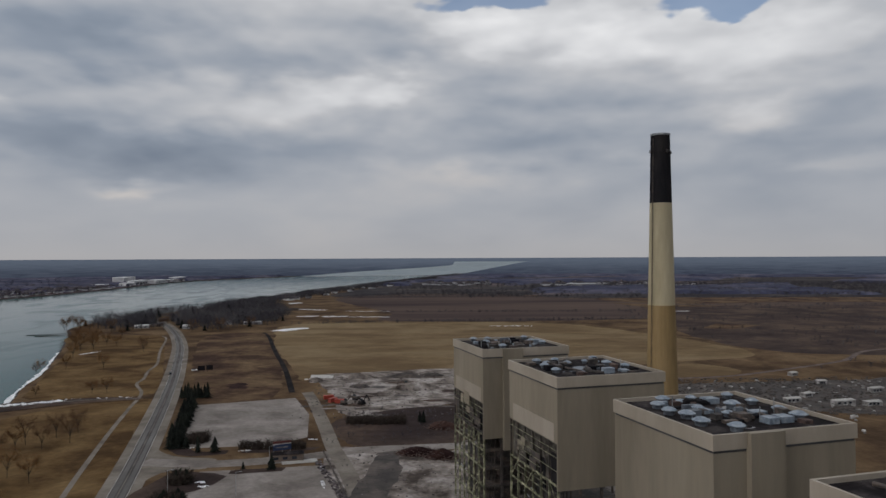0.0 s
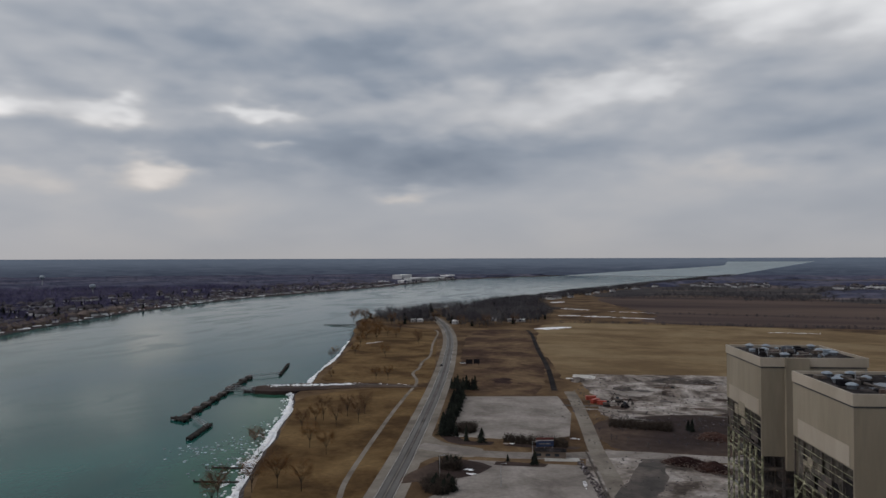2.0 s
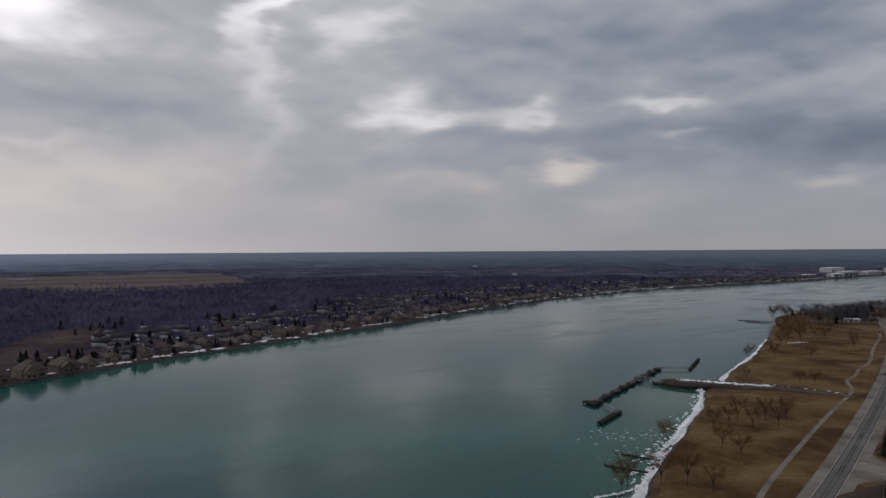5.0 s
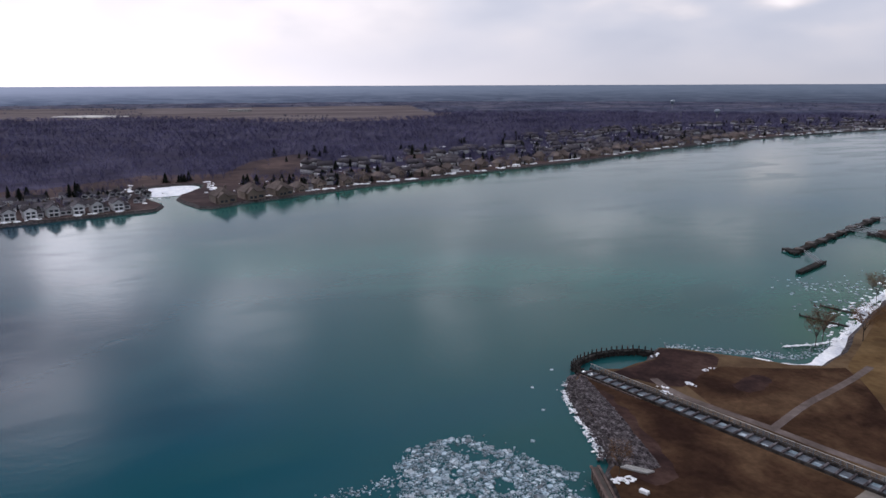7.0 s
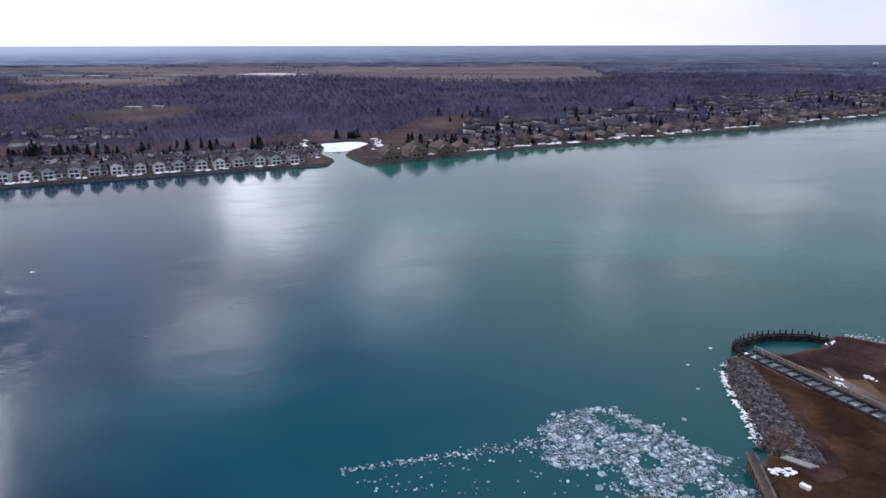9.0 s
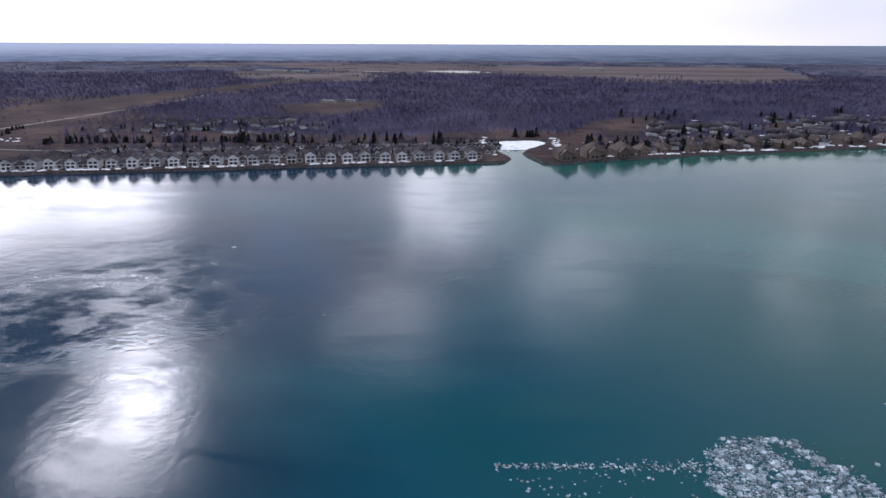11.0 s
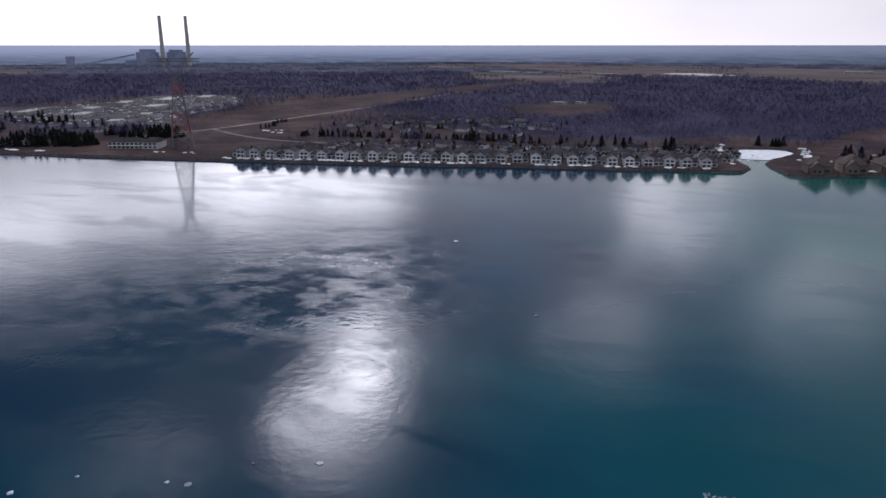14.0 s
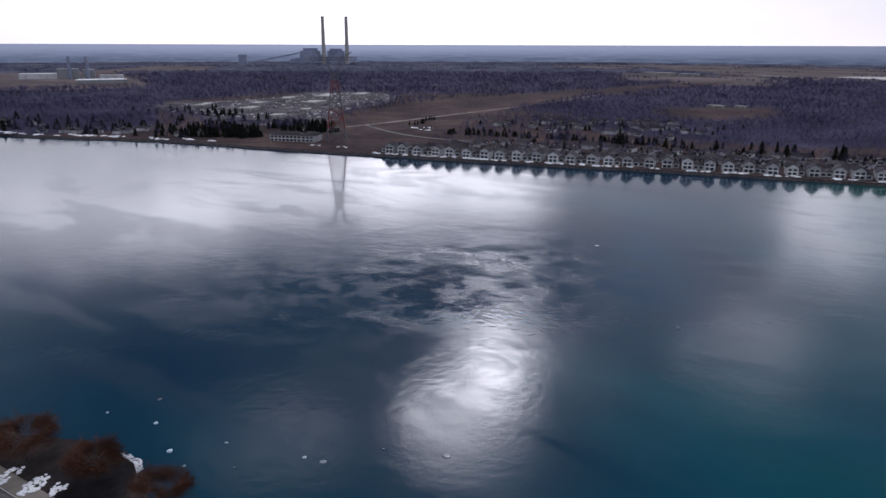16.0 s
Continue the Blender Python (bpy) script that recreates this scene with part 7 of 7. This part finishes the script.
def flume():
    """Concrete outlet channel with cross beams, and a railing along one side."""
    t = thing("outlet_flume", "long concrete outlet channel with cross beams and pale railing", "channel")
    a, b = Vector((-180, 124.5)), Vector((-66, 156))
    L = (b - a).length
    ang = math.atan2(b.y - a.y, b.x - a.x)
    m = Matrix.Translation((a.x, a.y, LAND)) @ Matrix.Rotation(ang, 4, "Z")
    for y0, y1, h in ((-3.0, -2.5, 0.75), (1.7, 2.4, 0.9)):
        s = Shape()
        s.box((0, y0, -1.5), (L, y1, h), m)
        part("side_beam", s, M["timber"], t)
    s = Shape()
    s.box((0, -2.5, 0.05), (L, 1.7, 0.15), m)
    part("channel_bed", s, M["vent_base"], t, "icy grey channel bed")
    for i in range(int(L / 3.2)):
        s = Shape()
        x = 1 + i * 3.2
        s.box((x, -2.5, 0.2), (x + 0.55, 1.7, 0.7), m)
        part("cross_beam", s, M["rock"], t)
        if i % 2 == 0:
            s = Shape()
            s.box((x + 0.8, -2.3 + 1.2 * (i % 3), 0.16), (x + 2.6, -0.8 + 1.2 * (i % 3), 0.2), m)
            part("ice_sheet", s, M["ice"], t, "patch of grey ice")
    for i in range(int(L / 1.6)):
        s = Shape()
        s.bar(m @ Vector((0.5 + i * 1.6, 2.1, 0.9)), m @ Vector((0.5 + i * 1.6, 2.1, 2.3)), 0.11)
        part("rail_post", s, M["vent_base"], t)
    for z in (1.3, 1.8, 2.3):
        s = Shape()
        s.bar(m @ Vector((0, 2.1, z)), m @ Vector((L, 2.1, z)), 0.09)
        part("rail", s, M["concrete" if z > 2 else "vent_base"], t)
    s = Shape()
    for i in range(34):
        s.box((0.2 + i * 0.7, -3.5 - 0.25 * (i % 2), -2.2), (0.85 + i * 0.7, -3.02, 0.3), m)
    part("sheet_piling", s, M["rust"], t, "rusty corrugated sheet piling")


flume()


def sheet_pile_wall():
    t = thing("sheet_pile_wall", "rusty steel sheet pile wall at the water's edge", "retaining wall")
    a, b = Vector((-129, 93.0)), Vector((-95, 81.2))
    L = (b - a).length
    ang = math.atan2(b.y - a.y, b.x - a.x)
    m = Matrix.Translation((a.x, a.y, 0)) @ Matrix.Rotation(ang, 4, "Z")
    for i in range(int(L / 0.9)):
        s = Shape()
        s.box((i * 0.9, -0.7 - 0.3 * (i % 2), -1.5), (i * 0.9 + 0.88, -0.4, LAND + 0.5), m)
        part("sheet_pile", s, M["rust"], t)
    for y in (-0.95, 0.9):
        s = Shape()
        s.box((0, y - 0.3, LAND + 0.52), (L, y + 0.3, LAND + 0.95), m)
        part("cap_beam", s, M["rust"], t)
    s = Shape()
    s.box((0, -0.6, LAND + 0.2), (L, 0.58, LAND + 0.5), m)
    part("cap_floor", s, M["mud"], t)


sheet_pile_wall()
dol = thing("mooring_dolphin", "rusty steel mooring dolphin standing in drift ice", "dolphin")
sd = Shape()
sd.bar((-119.3, 61.6, 1.3), (-112, 71.5, 1.3), 0.7)
part("cap_beam", sd, M["rust"], dol)
for q in range(6):
    sd = Shape()
    sd.bar((-119 + 1.35 * q, 62 + 1.83 * q, -2), (-119 + 1.35 * q, 62 + 1.83 * q, 1.6), 0.4, 8)
    part("post", sd, M["rust"], dol)
blk = thing("concrete_block", "white concrete block lying on the brown lawn", "block", at=(-115.7, 97.2, LAND + 0.03), turn=25)
s = Shape()
s.box((-1.1, -0.55, 0), (1.1, 0.55, 0.8))
part("block", s, M["white"], blk, bevel=0.08)
timb = thing("fallen_timbers", "pale timbers lying beside the stone bank", "timber", at=(-124, 101, LAND + 0.1), turn=40)
for i in range(4):
    s = Shape()
    s.box((-3.5 + i * 0.3, i * 0.5, 0), (3 + 0.4 * i, i * 0.5 + 0.35, 0.35))
    part("timber", s, M["concrete"], timb)
for (x0, y0), (x1, y1) in (((-187, 262), (-205, 259)), ((-180, 244), (-199, 240)), ((-458, 880), (-500, 870)), ((-452, 862), (-482, 856))):
    g = thing("groyne", "low dark timber groyne running into the water", "groyne", "groynes")
    s = Shape()
    s.bar((x0, y0, 0.9), (x1, y1, 0.2), 0.45)
    part("wale", s, M["timber"], g)
    for i in range(6):
        t = i / 5
        s = Shape()
        s.bar((x0 + (x1 - x0) * t, y0 + (y1 - y0) * t, -1), (x0 + (x1 - x0) * t, y0 + (y1 - y0) * t, 1.2), 0.22, 6)
        part("post", s, M["timber"], g)

# ---------------------------------------------------------------- beside the road and the demolition yard
rnd = random.Random(41)


def conifer_kind(seed):
    t = thing("conifer", "dark green conifer on a patch of grass", "tree", "conifers by the lots")
    s = cone_tree(seed, 9, 9)
    part("foliage", s, M["conifer"], t)
    k = Shape()
    k.bar((0, 0, -0.02), (0, 0, 0.2), 0.025, 6)
    part("trunk", k, M["bark"], t)
    return t


def set_conifers(first, spots):
    for i, (x, y, h, wd) in enumerate(spots):
        m = Matrix.LocRotScale((x, y, LAND), Euler((0, 0, i * 1.7)), (h * wd, h * wd, h))
        (first if i == 0 else copy_thing(first, Matrix.Identity(4))).matrix_basis = m


set_conifers(conifer_kind(71), [(-111.7, 332.5, 9.0, 0.75), (-104, 333, 7.5, 1.5), (-71.3, 306, 6.5, 1.5), (-83.6, 306.4, 3.2, 1.3)] +
             [(-166 + i * 2.1, 463 + 0.5 * (i % 2), 7.5 + 1.5 * (i % 3), 1.1) for i in range(9)] +
             [(-154 + i * 0.88 + rnd.uniform(-2.5, 2.5), 449 - i * 3.3, rnd.uniform(5, 10), 1.5) for i in range(34)] + [(-128, 345, 8, 1.4), (-124, 340, 7, 1.5), (-134, 360, 8, 1.4), (-120, 341, 6, 1.4)])
hedge = []
for i in range(260):
    hedge.append((rnd.uniform(-94, -63), 333 + rnd.uniform(0, 5) + 0.22 * 15, LAND, rnd.uniform(2.5, 5.0), 0.7, rnd.uniform(0, 6), rnd.randrange(4)))
for i in range(420):
    x, y = rnd.uniform(-50, -18), 388 + 9 * rnd.random() * rnd.random() + rnd.gauss(0, 1.5)
    hedge.append((x, y, LAND, rnd.uniform(2, 5), 0.9, rnd.uniform(0, 6), rnd.randrange(4)))
for i in range(500):
    a, r = rnd.uniform(0, 6.28), math.sqrt(rnd.random())
    cx, cy, R = rnd.choice(((-104, 288, 4.5), (-98, 259, 6), (-100, 262, 6), (-118, 352, 5)))
    hedge.append((cx + R * r * math.cos(a), cy + R * r * math.sin(a), LAND, rnd.uniform(3, 5.5), 1.0, rnd.uniform(0, 6), rnd.randrange(4)))
scatter("hedges", BUSHES, hedge, M["bark"], "dark dense leafless hedges round the lots", "hedges")
set_conifers(conifer_kind(72), [(-103.5 + 2.2 * math.cos(i), 288 + 2.2 * math.sin(i), 5.5, 1.9) for i in range(5)] + [(-97 + 4 * math.cos(i * 1.3), 260 + 4 * math.sin(i * 1.3), 6.0, 2.0) for i in range(5)] + [(12, 395, 6, 1.3), (-10, 392, 6, 1.2), (-8, 390, 7, 1.1)])
for pts, lb in ((((-112, 300), (-94, 300), (-88, 296), (-92, 280), (-108, 268), (-118, 262)), "rough grass island beside the entrance"), (((-88, 304), (-66, 308), (-66, 303), (-88, 299)), "grass strip along the lot"),
            (((-126, 336), (-98, 330), (-98, 336), (-121, 343), (-150, 440), (-156, 436)), "rough grass verge round the lot"), (((-92, 331), (-58, 336), (-56, 341), (-88, 338)), "planted strip at the lot edge")):
    cover("verge", pts, "scrub", 0.12, lb, "grass verge", 5, 0.5, 60)
cover("puddle", ((-28, 330), (-20, 334), (-16, 300), (-22, 262), (-34, 262), (-30, 300)), "mud", 0.11, "muddy wet patch on the yard", "mud", 5, 1.2, 61)
cover("lot_patch", ((-70, 318), (-55, 322), (-53, 316), (-68, 312)), "concrete", 0.13, "pale concrete apron by the gatehouse", "paving", 9, 0.2, 62)
cover("concrete_pad", ((-98, 552), (-80, 549), (-79, 536), (-96, 538)), "white_panel", 0.12, "pale concrete pad at the yard corner", "paving", 9, 0.3, 63)
for i in range(26):
    x, y = rnd.uniform(-70, 40), rnd.uniform(415, 565)
    cover("mud_streak", blob(x, y, rnd.uniform(5, 16), rnd.uniform(1.5, 5), rnd.uniform(-0.4, 0.4)), rnd.choice(("mud", "scrub", "mud", "gravel")), 0.07 + 0.004 * i, "muddy streak across the demolition ground", "mud", 3, 0.8, 70 + i)
for i in range(10):
    x, y = rnd.uniform(-20, 70), rnd.uniform(150, 330)
    cover("yard_stain", blob(x, y, rnd.uniform(3, 9), rnd.uniform(2, 6), rnd.uniform(-1, 1)), rnd.choice(("mud", "gravel")), 0.06 + 0.004 * i, "wet stain on the broken yard paving", "mud", 3, 0.8, 90 + i)


def heap(x, y, rx, ry, h, mt, label, n, size, category="rubble heap"):
    t = thing("rubble_heap", label, category, "heaps in the yard", at=(x, y, LAND))
    s = Shape()
    r_ = random.Random(int(x * 7 + y))
    rings_ = []
    for k, (f, z) in enumerate(((1, 0), (0.8, 0.45), (0.5, 0.8), (0.2, 1.0))):
        rings_ += [(f * rx * math.cos(a * 0.4488) * r_.uniform(0.8, 1.15), f * ry * math.sin(a * 0.4488) * r_.uniform(0.8, 1.15), h * z * r_.uniform(0.8, 1.1)) for a in range(14)]
    s.add(rings_, [(k * 14 + i, k * 14 + (i + 1) % 14, k * 14 + 14 + (i + 1) % 14, k * 14 + 14 + i) for k in range(3) for i in range(14)] + [tuple(range(42, 56))])
    part("mound", s, M["spit" if mt == "dark_steel" else mt], t)
    d = Shape()
    for _ in range(n):
        a, q = r_.uniform(0, 6.28), math.sqrt(r_.random())
        p = (q * rx * math.cos(a), q * ry * math.sin(a), h * (1 - q) * 0.9)
        if r_.random() < 0.5:
            d.rock(p, r_.uniform(0.3, size), r_)
        else:
            b = r_.uniform(0, 6.28)
            d.bar(p, (p[0] + 2.4 * math.cos(b), p[1] + 2.4 * math.sin(b), p[2] + r_.uniform(0, 1.2)), 0.12)
    tagged(part("debris", d, M["rock"] if mt != "dark_steel" else M["rust"], t), kind="stuff")


for x, y, rx, ry, h, mt, lb in ((-62, 538, 14, 7, 3.5, "rubble", "grey heap of crushed concrete"), (-25, 540, 16, 6, 3.0, "mud", "long brown heap of earth"), (-14, 492, 16, 8, 4.5, "rubble", "broad grey rubble heap"), (-34, 472, 9, 5, 2.0, "rubble", "low grey rubble heap"),
                        (-90, 525, 5, 8, 2.5, "rubble", "pale heap by the site track"), (-41, 408, 12, 4, 1.2, "rubble", "low spread of broken concrete"), (3, 378, 9, 6, 3.5, "dark_steel", "tangled heap of scrap metal"), (-9, 328, 11, 5, 3.2, "dark_steel", "dark heap of twisted scrap"),
                        (2, 322, 8, 5, 3.8, "dark_steel", "dark heap of burnt scrap"), (20, 520, 16, 9, 4, "rubble", "grey heap behind the boiler house"), (-5, 545, 10, 5, 2.5, "mud", "brown earth heap at the field edge"), (-55, 500, 7, 5, 2, "mud", "small brown earth heap")):
    heap(x, y, rx, ry, h, mt, lb, 320 if mt == "dark_steel" else 90, 0.8 if mt == "dark_steel" else 1.0)
scrap = Shape()
for i in range(2200):
    x, y = rnd.uniform(150, 420), rnd.uniform(400, 525)
    if rnd.random() < 0.6:
        scrap.rock((x, y, LAND + 0.3), rnd.uniform(0.3, 1.3), rnd)
    else:
        b = rnd.uniform(0, 6.28)
        scrap.bar((x, y, LAND + 0.3), (x + 4 * math.cos(b), y + 4 * math.sin(b), LAND + rnd.uniform(0.3, 1.6)), 0.18)
tagged(part("scrap_field", scrap, M["dark_steel"]), "wide field of dark sorted scrap metal", "scrap", kind="stuff")
pale = Shape()
for i in range(190):
    x, y = rnd.uniform(150, 420), rnd.uniform(360, 520)
    m = Matrix.Translation((x, y, LAND)) @ Matrix.Rotation(rnd.uniform(0, 3), 4, "Z")
    pale.box((-rnd.uniform(0.3, 2.2), -0.7, 0), (rnd.uniform(0.3, 2.2), 0.7, rnd.uniform(0.3, 1.2)), m)
tagged(part("pale_debris", pale, M["debris"]), "pale panels and snow lying among the scrap", "debris", kind="stuff")
deb = Shape()
for i in range(900):
    x, y = rnd.uniform(-85, 60), rnd.uniform(400, 560)
    deb.rock((x, y, LAND + 0.1), rnd.uniform(0.15, 0.7), rnd)
for i in range(1100):
    x, y = rnd.uniform(-45, 80), rnd.uniform(120, 345)
    deb.rock((x, y, LAND + 0.1), rnd.uniform(0.1, 0.55), rnd)
for i in range(160):
    t = rnd.random()
    deb.rock((-54 + 22 * t + rnd.uniform(-1.5, 1.5), 318 - 60 * t, LAND + 0.1), rnd.uniform(0.3, 0.9), rnd)
tagged(part("loose_debris", deb, M["rock"]), "loose broken concrete strewn over the yard", "debris", kind="stuff")


def shed(x, y, lx, ly, h, a, wall="debris", roof="concrete", label="low pale site shed with flat roof"):
    b = thing("site_shed", label, "shed", "site sheds", at=(x, y, LAND), turn=a)
    s = Shape()
    s.box((-lx, -ly, 0), (lx, ly, h))
    part("wall", s, M[wall], b)
    s = Shape()
    hip(s, -lx, lx, -ly, ly, h, h + 0.9, 0.4, 0.08)
    part("roof", s, M[roof], b)
    for i in range(3):
        g = Shape()
        x0 = -lx + 1 + i * (2 * lx - 2) / 3
        g.box((x0, -ly - 0.06, 0.9), (x0 + lx * 0.3, -ly - 0.01, 2.1))
        part("window", g, M["glass"], b)


for q in ((219, 439, 5, 2, 2.6, 10), (246, 431, 7, 2.4, 2.8, 15), (262, 428, 5, 2.2, 2.6, 10), (236, 455, 4, 2, 2.6, 30), (270, 500, 3, 2, 2.6, 5), (290, 470, 5, 2, 3, 20), (178, 546, 3, 2, 2.6, 0), (268, 536, 3, 2, 2.6, 20)):
    shed(*q)
shed(-67.5, 320, 7, 2.6, 3.0, 12, "wall_brown", "roof", "low dark gatehouse beside the entrance drive")
shed(-388, 938, 9, 6, 3.6, 20, "wall_white", "white", "white riverside house among bare trees")
shed(-296, 985, 11, 5, 3.5, 10, "wall_white", "white", "long pale house behind the trees")
shed(-255, 985, 12, 5, 3.5, 8, "wall_white", "white", "long pale house behind the trees")
shed(-326, 925, 4, 4, 4.5, 10, "wall_white", "white", "small white house beside the highway bend")
for x, y in ((-400, 1040), (-378, 960), (-350, 1060), (-300, 1180), (-330, 1290), (-250, 1240), (-370, 1350), (-420, 1000)):
    shed(x, y, rnd.uniform(5, 8), rnd.uniform(4, 5), 3.5, rnd.uniform(0, 90), "wall_brown", "shingle", "brown house among bare riverside trees")
far_house = plain_house("village_house", "pale village house beyond the fields", "wall_white", (7, 5, 3.4), "houses beyond the fields")
spots = []
for i in range(90):
    k = rnd.uniform(1.0, 1.7)
    spots.append((rnd.uniform(330, 850), rnd.uniform(2220, 2480), rnd.uniform(0, 6.28), (k, k, k)) if i < 60 else (rnd.uniform(-70, 200), rnd.uniform(2300, 2600), rnd.uniform(0, 6.28), (k, k, k)))
for i in range(14):
    y = rnd.uniform(1500, 2400)
    spots.append((float(np.interp(y, ES[:, 1], ES[:, 0])) + rnd.uniform(20, 90), y, rnd.uniform(0, 6.28), (1.2, 1.2, 1.2)))
spread_copies(far_house, spots)
for x, y, lx, ly, h in ((480, 2270, 40, 12, 7), (430, 2285, 20, 10, 6), (2600, 1700, 60, 20, 9)):
    town_block(x, y, ly, lx, h, 90)
for i, pts in enumerate((((700, 2560), (1080, 2620), (1080, 2480), (720, 2440)), ((240, 2420), (160, 2300), (60, 2420), (120, 2500)), ((1300, 3300), (600, 3400), (620, 3150), (1400, 3050)), ((220, 1730), (330, 1860), (420, 1840), (300, 1700)),
                         ((345, 1560), (640, 1572), (1000, 1540), (1030, 1390), (700, 1400), (440, 1370)), ((330, 900), (372, 960), (420, 930), (365, 880)))):
    cover(f"far_field_{i + 1}", pts, "meadow" if i > 3 else "tan_field", 0.2, "far tan stubble field", "field", 40, 6, 120 + i)


def sign_board():
    t = thing("entrance_sign", "large blue sign board with red and white bands on posts", "sign", at=(-72.5, 332, LAND), turn=24)
    for z0, z1, mt in ((1.2, 3.9, "blue_sign"), (3.92, 4.3, "white_panel"), (4.32, 5.4, "dull_red")):
        s = Shape()
        s.box((-4.2, -0.15, z0), (4.2, 0.15, z1))
        part("panel", s, M[mt], t)
    for x in (-4.2, 0, 4.2):
        s = Shape()
        s.bar((x * 0.9, 0.3, 0), (x * 0.9, 0.3, 5.4), 0.16)
        part("post", s, M["grey_metal"], t)
    s = Shape()
    s.box((-2.6, -0.2, 2.3), (2.6, -0.16, 2.75))
    part("lettering_bar", s, M["debris"], t)


sign_board()
for dx, dy, wd in ((0, 0, 5.5), (5.5, 3.2, 5.0)):
    b = thing("billboard", "dark-backed roadside billboard on posts", "billboard", "roadside billboards", at=(-188 + dx, 568 + dy, LAND), turn=20)
    s = Shape()
    s.box((-wd / 2, -0.2, 1.6), (wd / 2, 0.2, 5.2))
    part("panel", s, M["black"], b)
    for x in (-wd / 3, wd / 3):
        s = Shape()
        s.bar((x, 0, 0), (x, 0, 1.6), 0.15)
        part("post", s, M["timber"], b)


def excavator(x, y, a, mt, label):
    e = thing("excavator", label, "excavator", "yard machines", at=(x, y, LAND), turn=a)
    for q in (-1.3, 1.3):
        s = Shape()
        s.prism([(-2.2, q - 0.35), (2.2, q - 0.35), (2.2, q + 0.35), (-2.2, q + 0.35)], 0.05, 0.95)
        part("track", s, M["black"], e)
    s = Shape()
    s.box((-2.2, -1.4, 1.0), (1.6, 1.4, 2.3))
    part("body", s, M[mt], e, bevel=0.15)
    s = Shape()
    s.box((0.2, 0.3, 2.32), (1.7, 1.4, 3.3))
    part("cab", s, M["glass"], e)
    s = Shape()
    s.bar((1.4, -0.4, 2.0), (4.6, -0.4, 5.2), 0.3)
    part("boom", s, M[mt], e)
    s = Shape()
    s.bar((4.6, -0.4, 5.2), (6.8, -0.4, 2.2), 0.24)
    part("stick", s, M[mt], e)
    s = Shape()
    s.prism([(6.2, -1.0), (7.4, -1.0), (7.4, 0.2), (6.2, 0.2)], 1.0, 2.3)
    part("bucket", s, M["dark_steel"], e)


excavator(-58, 440, 10, "dark_steel", "dark tracked excavator in the yard")
excavator(-47, 440, 60, "black", "black tracked excavator beside rubble")
excavator(-22, 505, 200, "dark_steel", "dark excavator on the rubble heap")
excavator(-52, 455, 140, "dark_steel", "dark excavator beside the red containers")
for x, y, a in ((-70, 457, 20), (-66, 448, 60), (-61, 444, -5)):
    c = thing("red_container", "red steel skip container in the yard", "container", "red containers", at=(x, y, LAND), turn=a)
    s = Shape()
    s.prism([(-3.2, -1.2), (3.2, -1.2), (3.2, 1.2), (-3.2, 1.2)], 0.15, 2.6)
    part("body", s, M["red"], c)
    for q in (-2.4, -0.8, 0.8, 2.4):
        s = Shape()
        s.box((q - 0.08, -1.3, 0.15), (q + 0.08, -1.21, 2.6))
        part("rib", s, M["red"], c)


def car(x, y, a, mt, label):
    c = thing("car", label, "car", "cars", at=(x, y, LAND + 0.13), turn=a)
    s = Shape()
    s.box((-2.2, -0.9, 0.3), (2.2, 0.9, 0.95))
    part("body", s, M[mt], c, bevel=0.15)
    s = Shape()
    s.add([(-1.6, -0.8, 0.96), (1.2, -0.8, 0.96), (1.2, 0.8, 0.96), (-1.6, 0.8, 0.96), (-1.1, -0.65, 1.5), (0.6, -0.65, 1.5), (0.6, 0.65, 1.5), (-1.1, 0.65, 1.5)],
          [(4, 5, 6, 7), (0, 1, 5, 4), (1, 2, 6, 5), (2, 3, 7, 6), (3, 0, 4, 7)])
    part("cabin", s, M["glass"], c)
    for x0 in (-1.4, 1.4):
        for y0 in (-0.85, 0.85):
            s = Shape()
            s.bar((x0, y0 - 0.1, 0.33), (x0, y0 + 0.1, 0.33), 0.33, 10)
            part("wheel", s, M["black"], c)


car(-209, 558, 107, "black", "dark car driving on the highway")
car(-196, 575, 20, "white", "white car parked beside the highway")
for x, y in ((-73, 309), (-77, 272), (-104, 275)):
    l = thing("lamp_post", "slim grey lamp post on the lot", "street lamp", "lamp posts", at=(x, y, LAND))
    s = Shape()
    s.bar((0, 0, 0), (0, 0, 9), 0.12, 8, 0.08)
    part("pole", s, M["grey_metal"], l)
    s = Shape()
    s.bar((0, 0, 8.9), (1.8, 0, 9.2), 0.07)
    part("arm", s, M["grey_metal"], l)
    s = Shape()
    s.box((1.5, -0.2, 9.1), (2.4, 0.2, 9.3))
    part("lamp_head", s, M["grey_metal"], l)
f = thing("yard_fence", "broken dark fence along the yard edge", "fence")
for i in range(34):
    t = i / 33
    s = Shape()
    x, y = -53 + 20 * t, 330 - 68 * t
    s.bar((x, y, LAND), (x, y, LAND + 2.2), 0.09)
    part("post", s, M["dark_steel"], f)
s = Shape()
s.bar((-53, 330, LAND + 1.9), (-33, 262, LAND + 1.9), 0.12)
s.bar((-53, 330, LAND + 0.7), (-33, 262, LAND + 0.7), 0.2)
part("rail", s, M["dark_steel"], f)

# the willows' shade is put into the near-black colour of this ground
cover("willow_bank", ((-77, -140), (-72, -129), (-67, -120), (-65, -95), (-40, -80), (-20, -150), (-28, -205), (-51, -193), (-71, -163)), "wet_mud_and_shade", 0.05, "muddy ground under the willows, the trees' shade in its dark colour", "soil", 4, 0.8, 140)
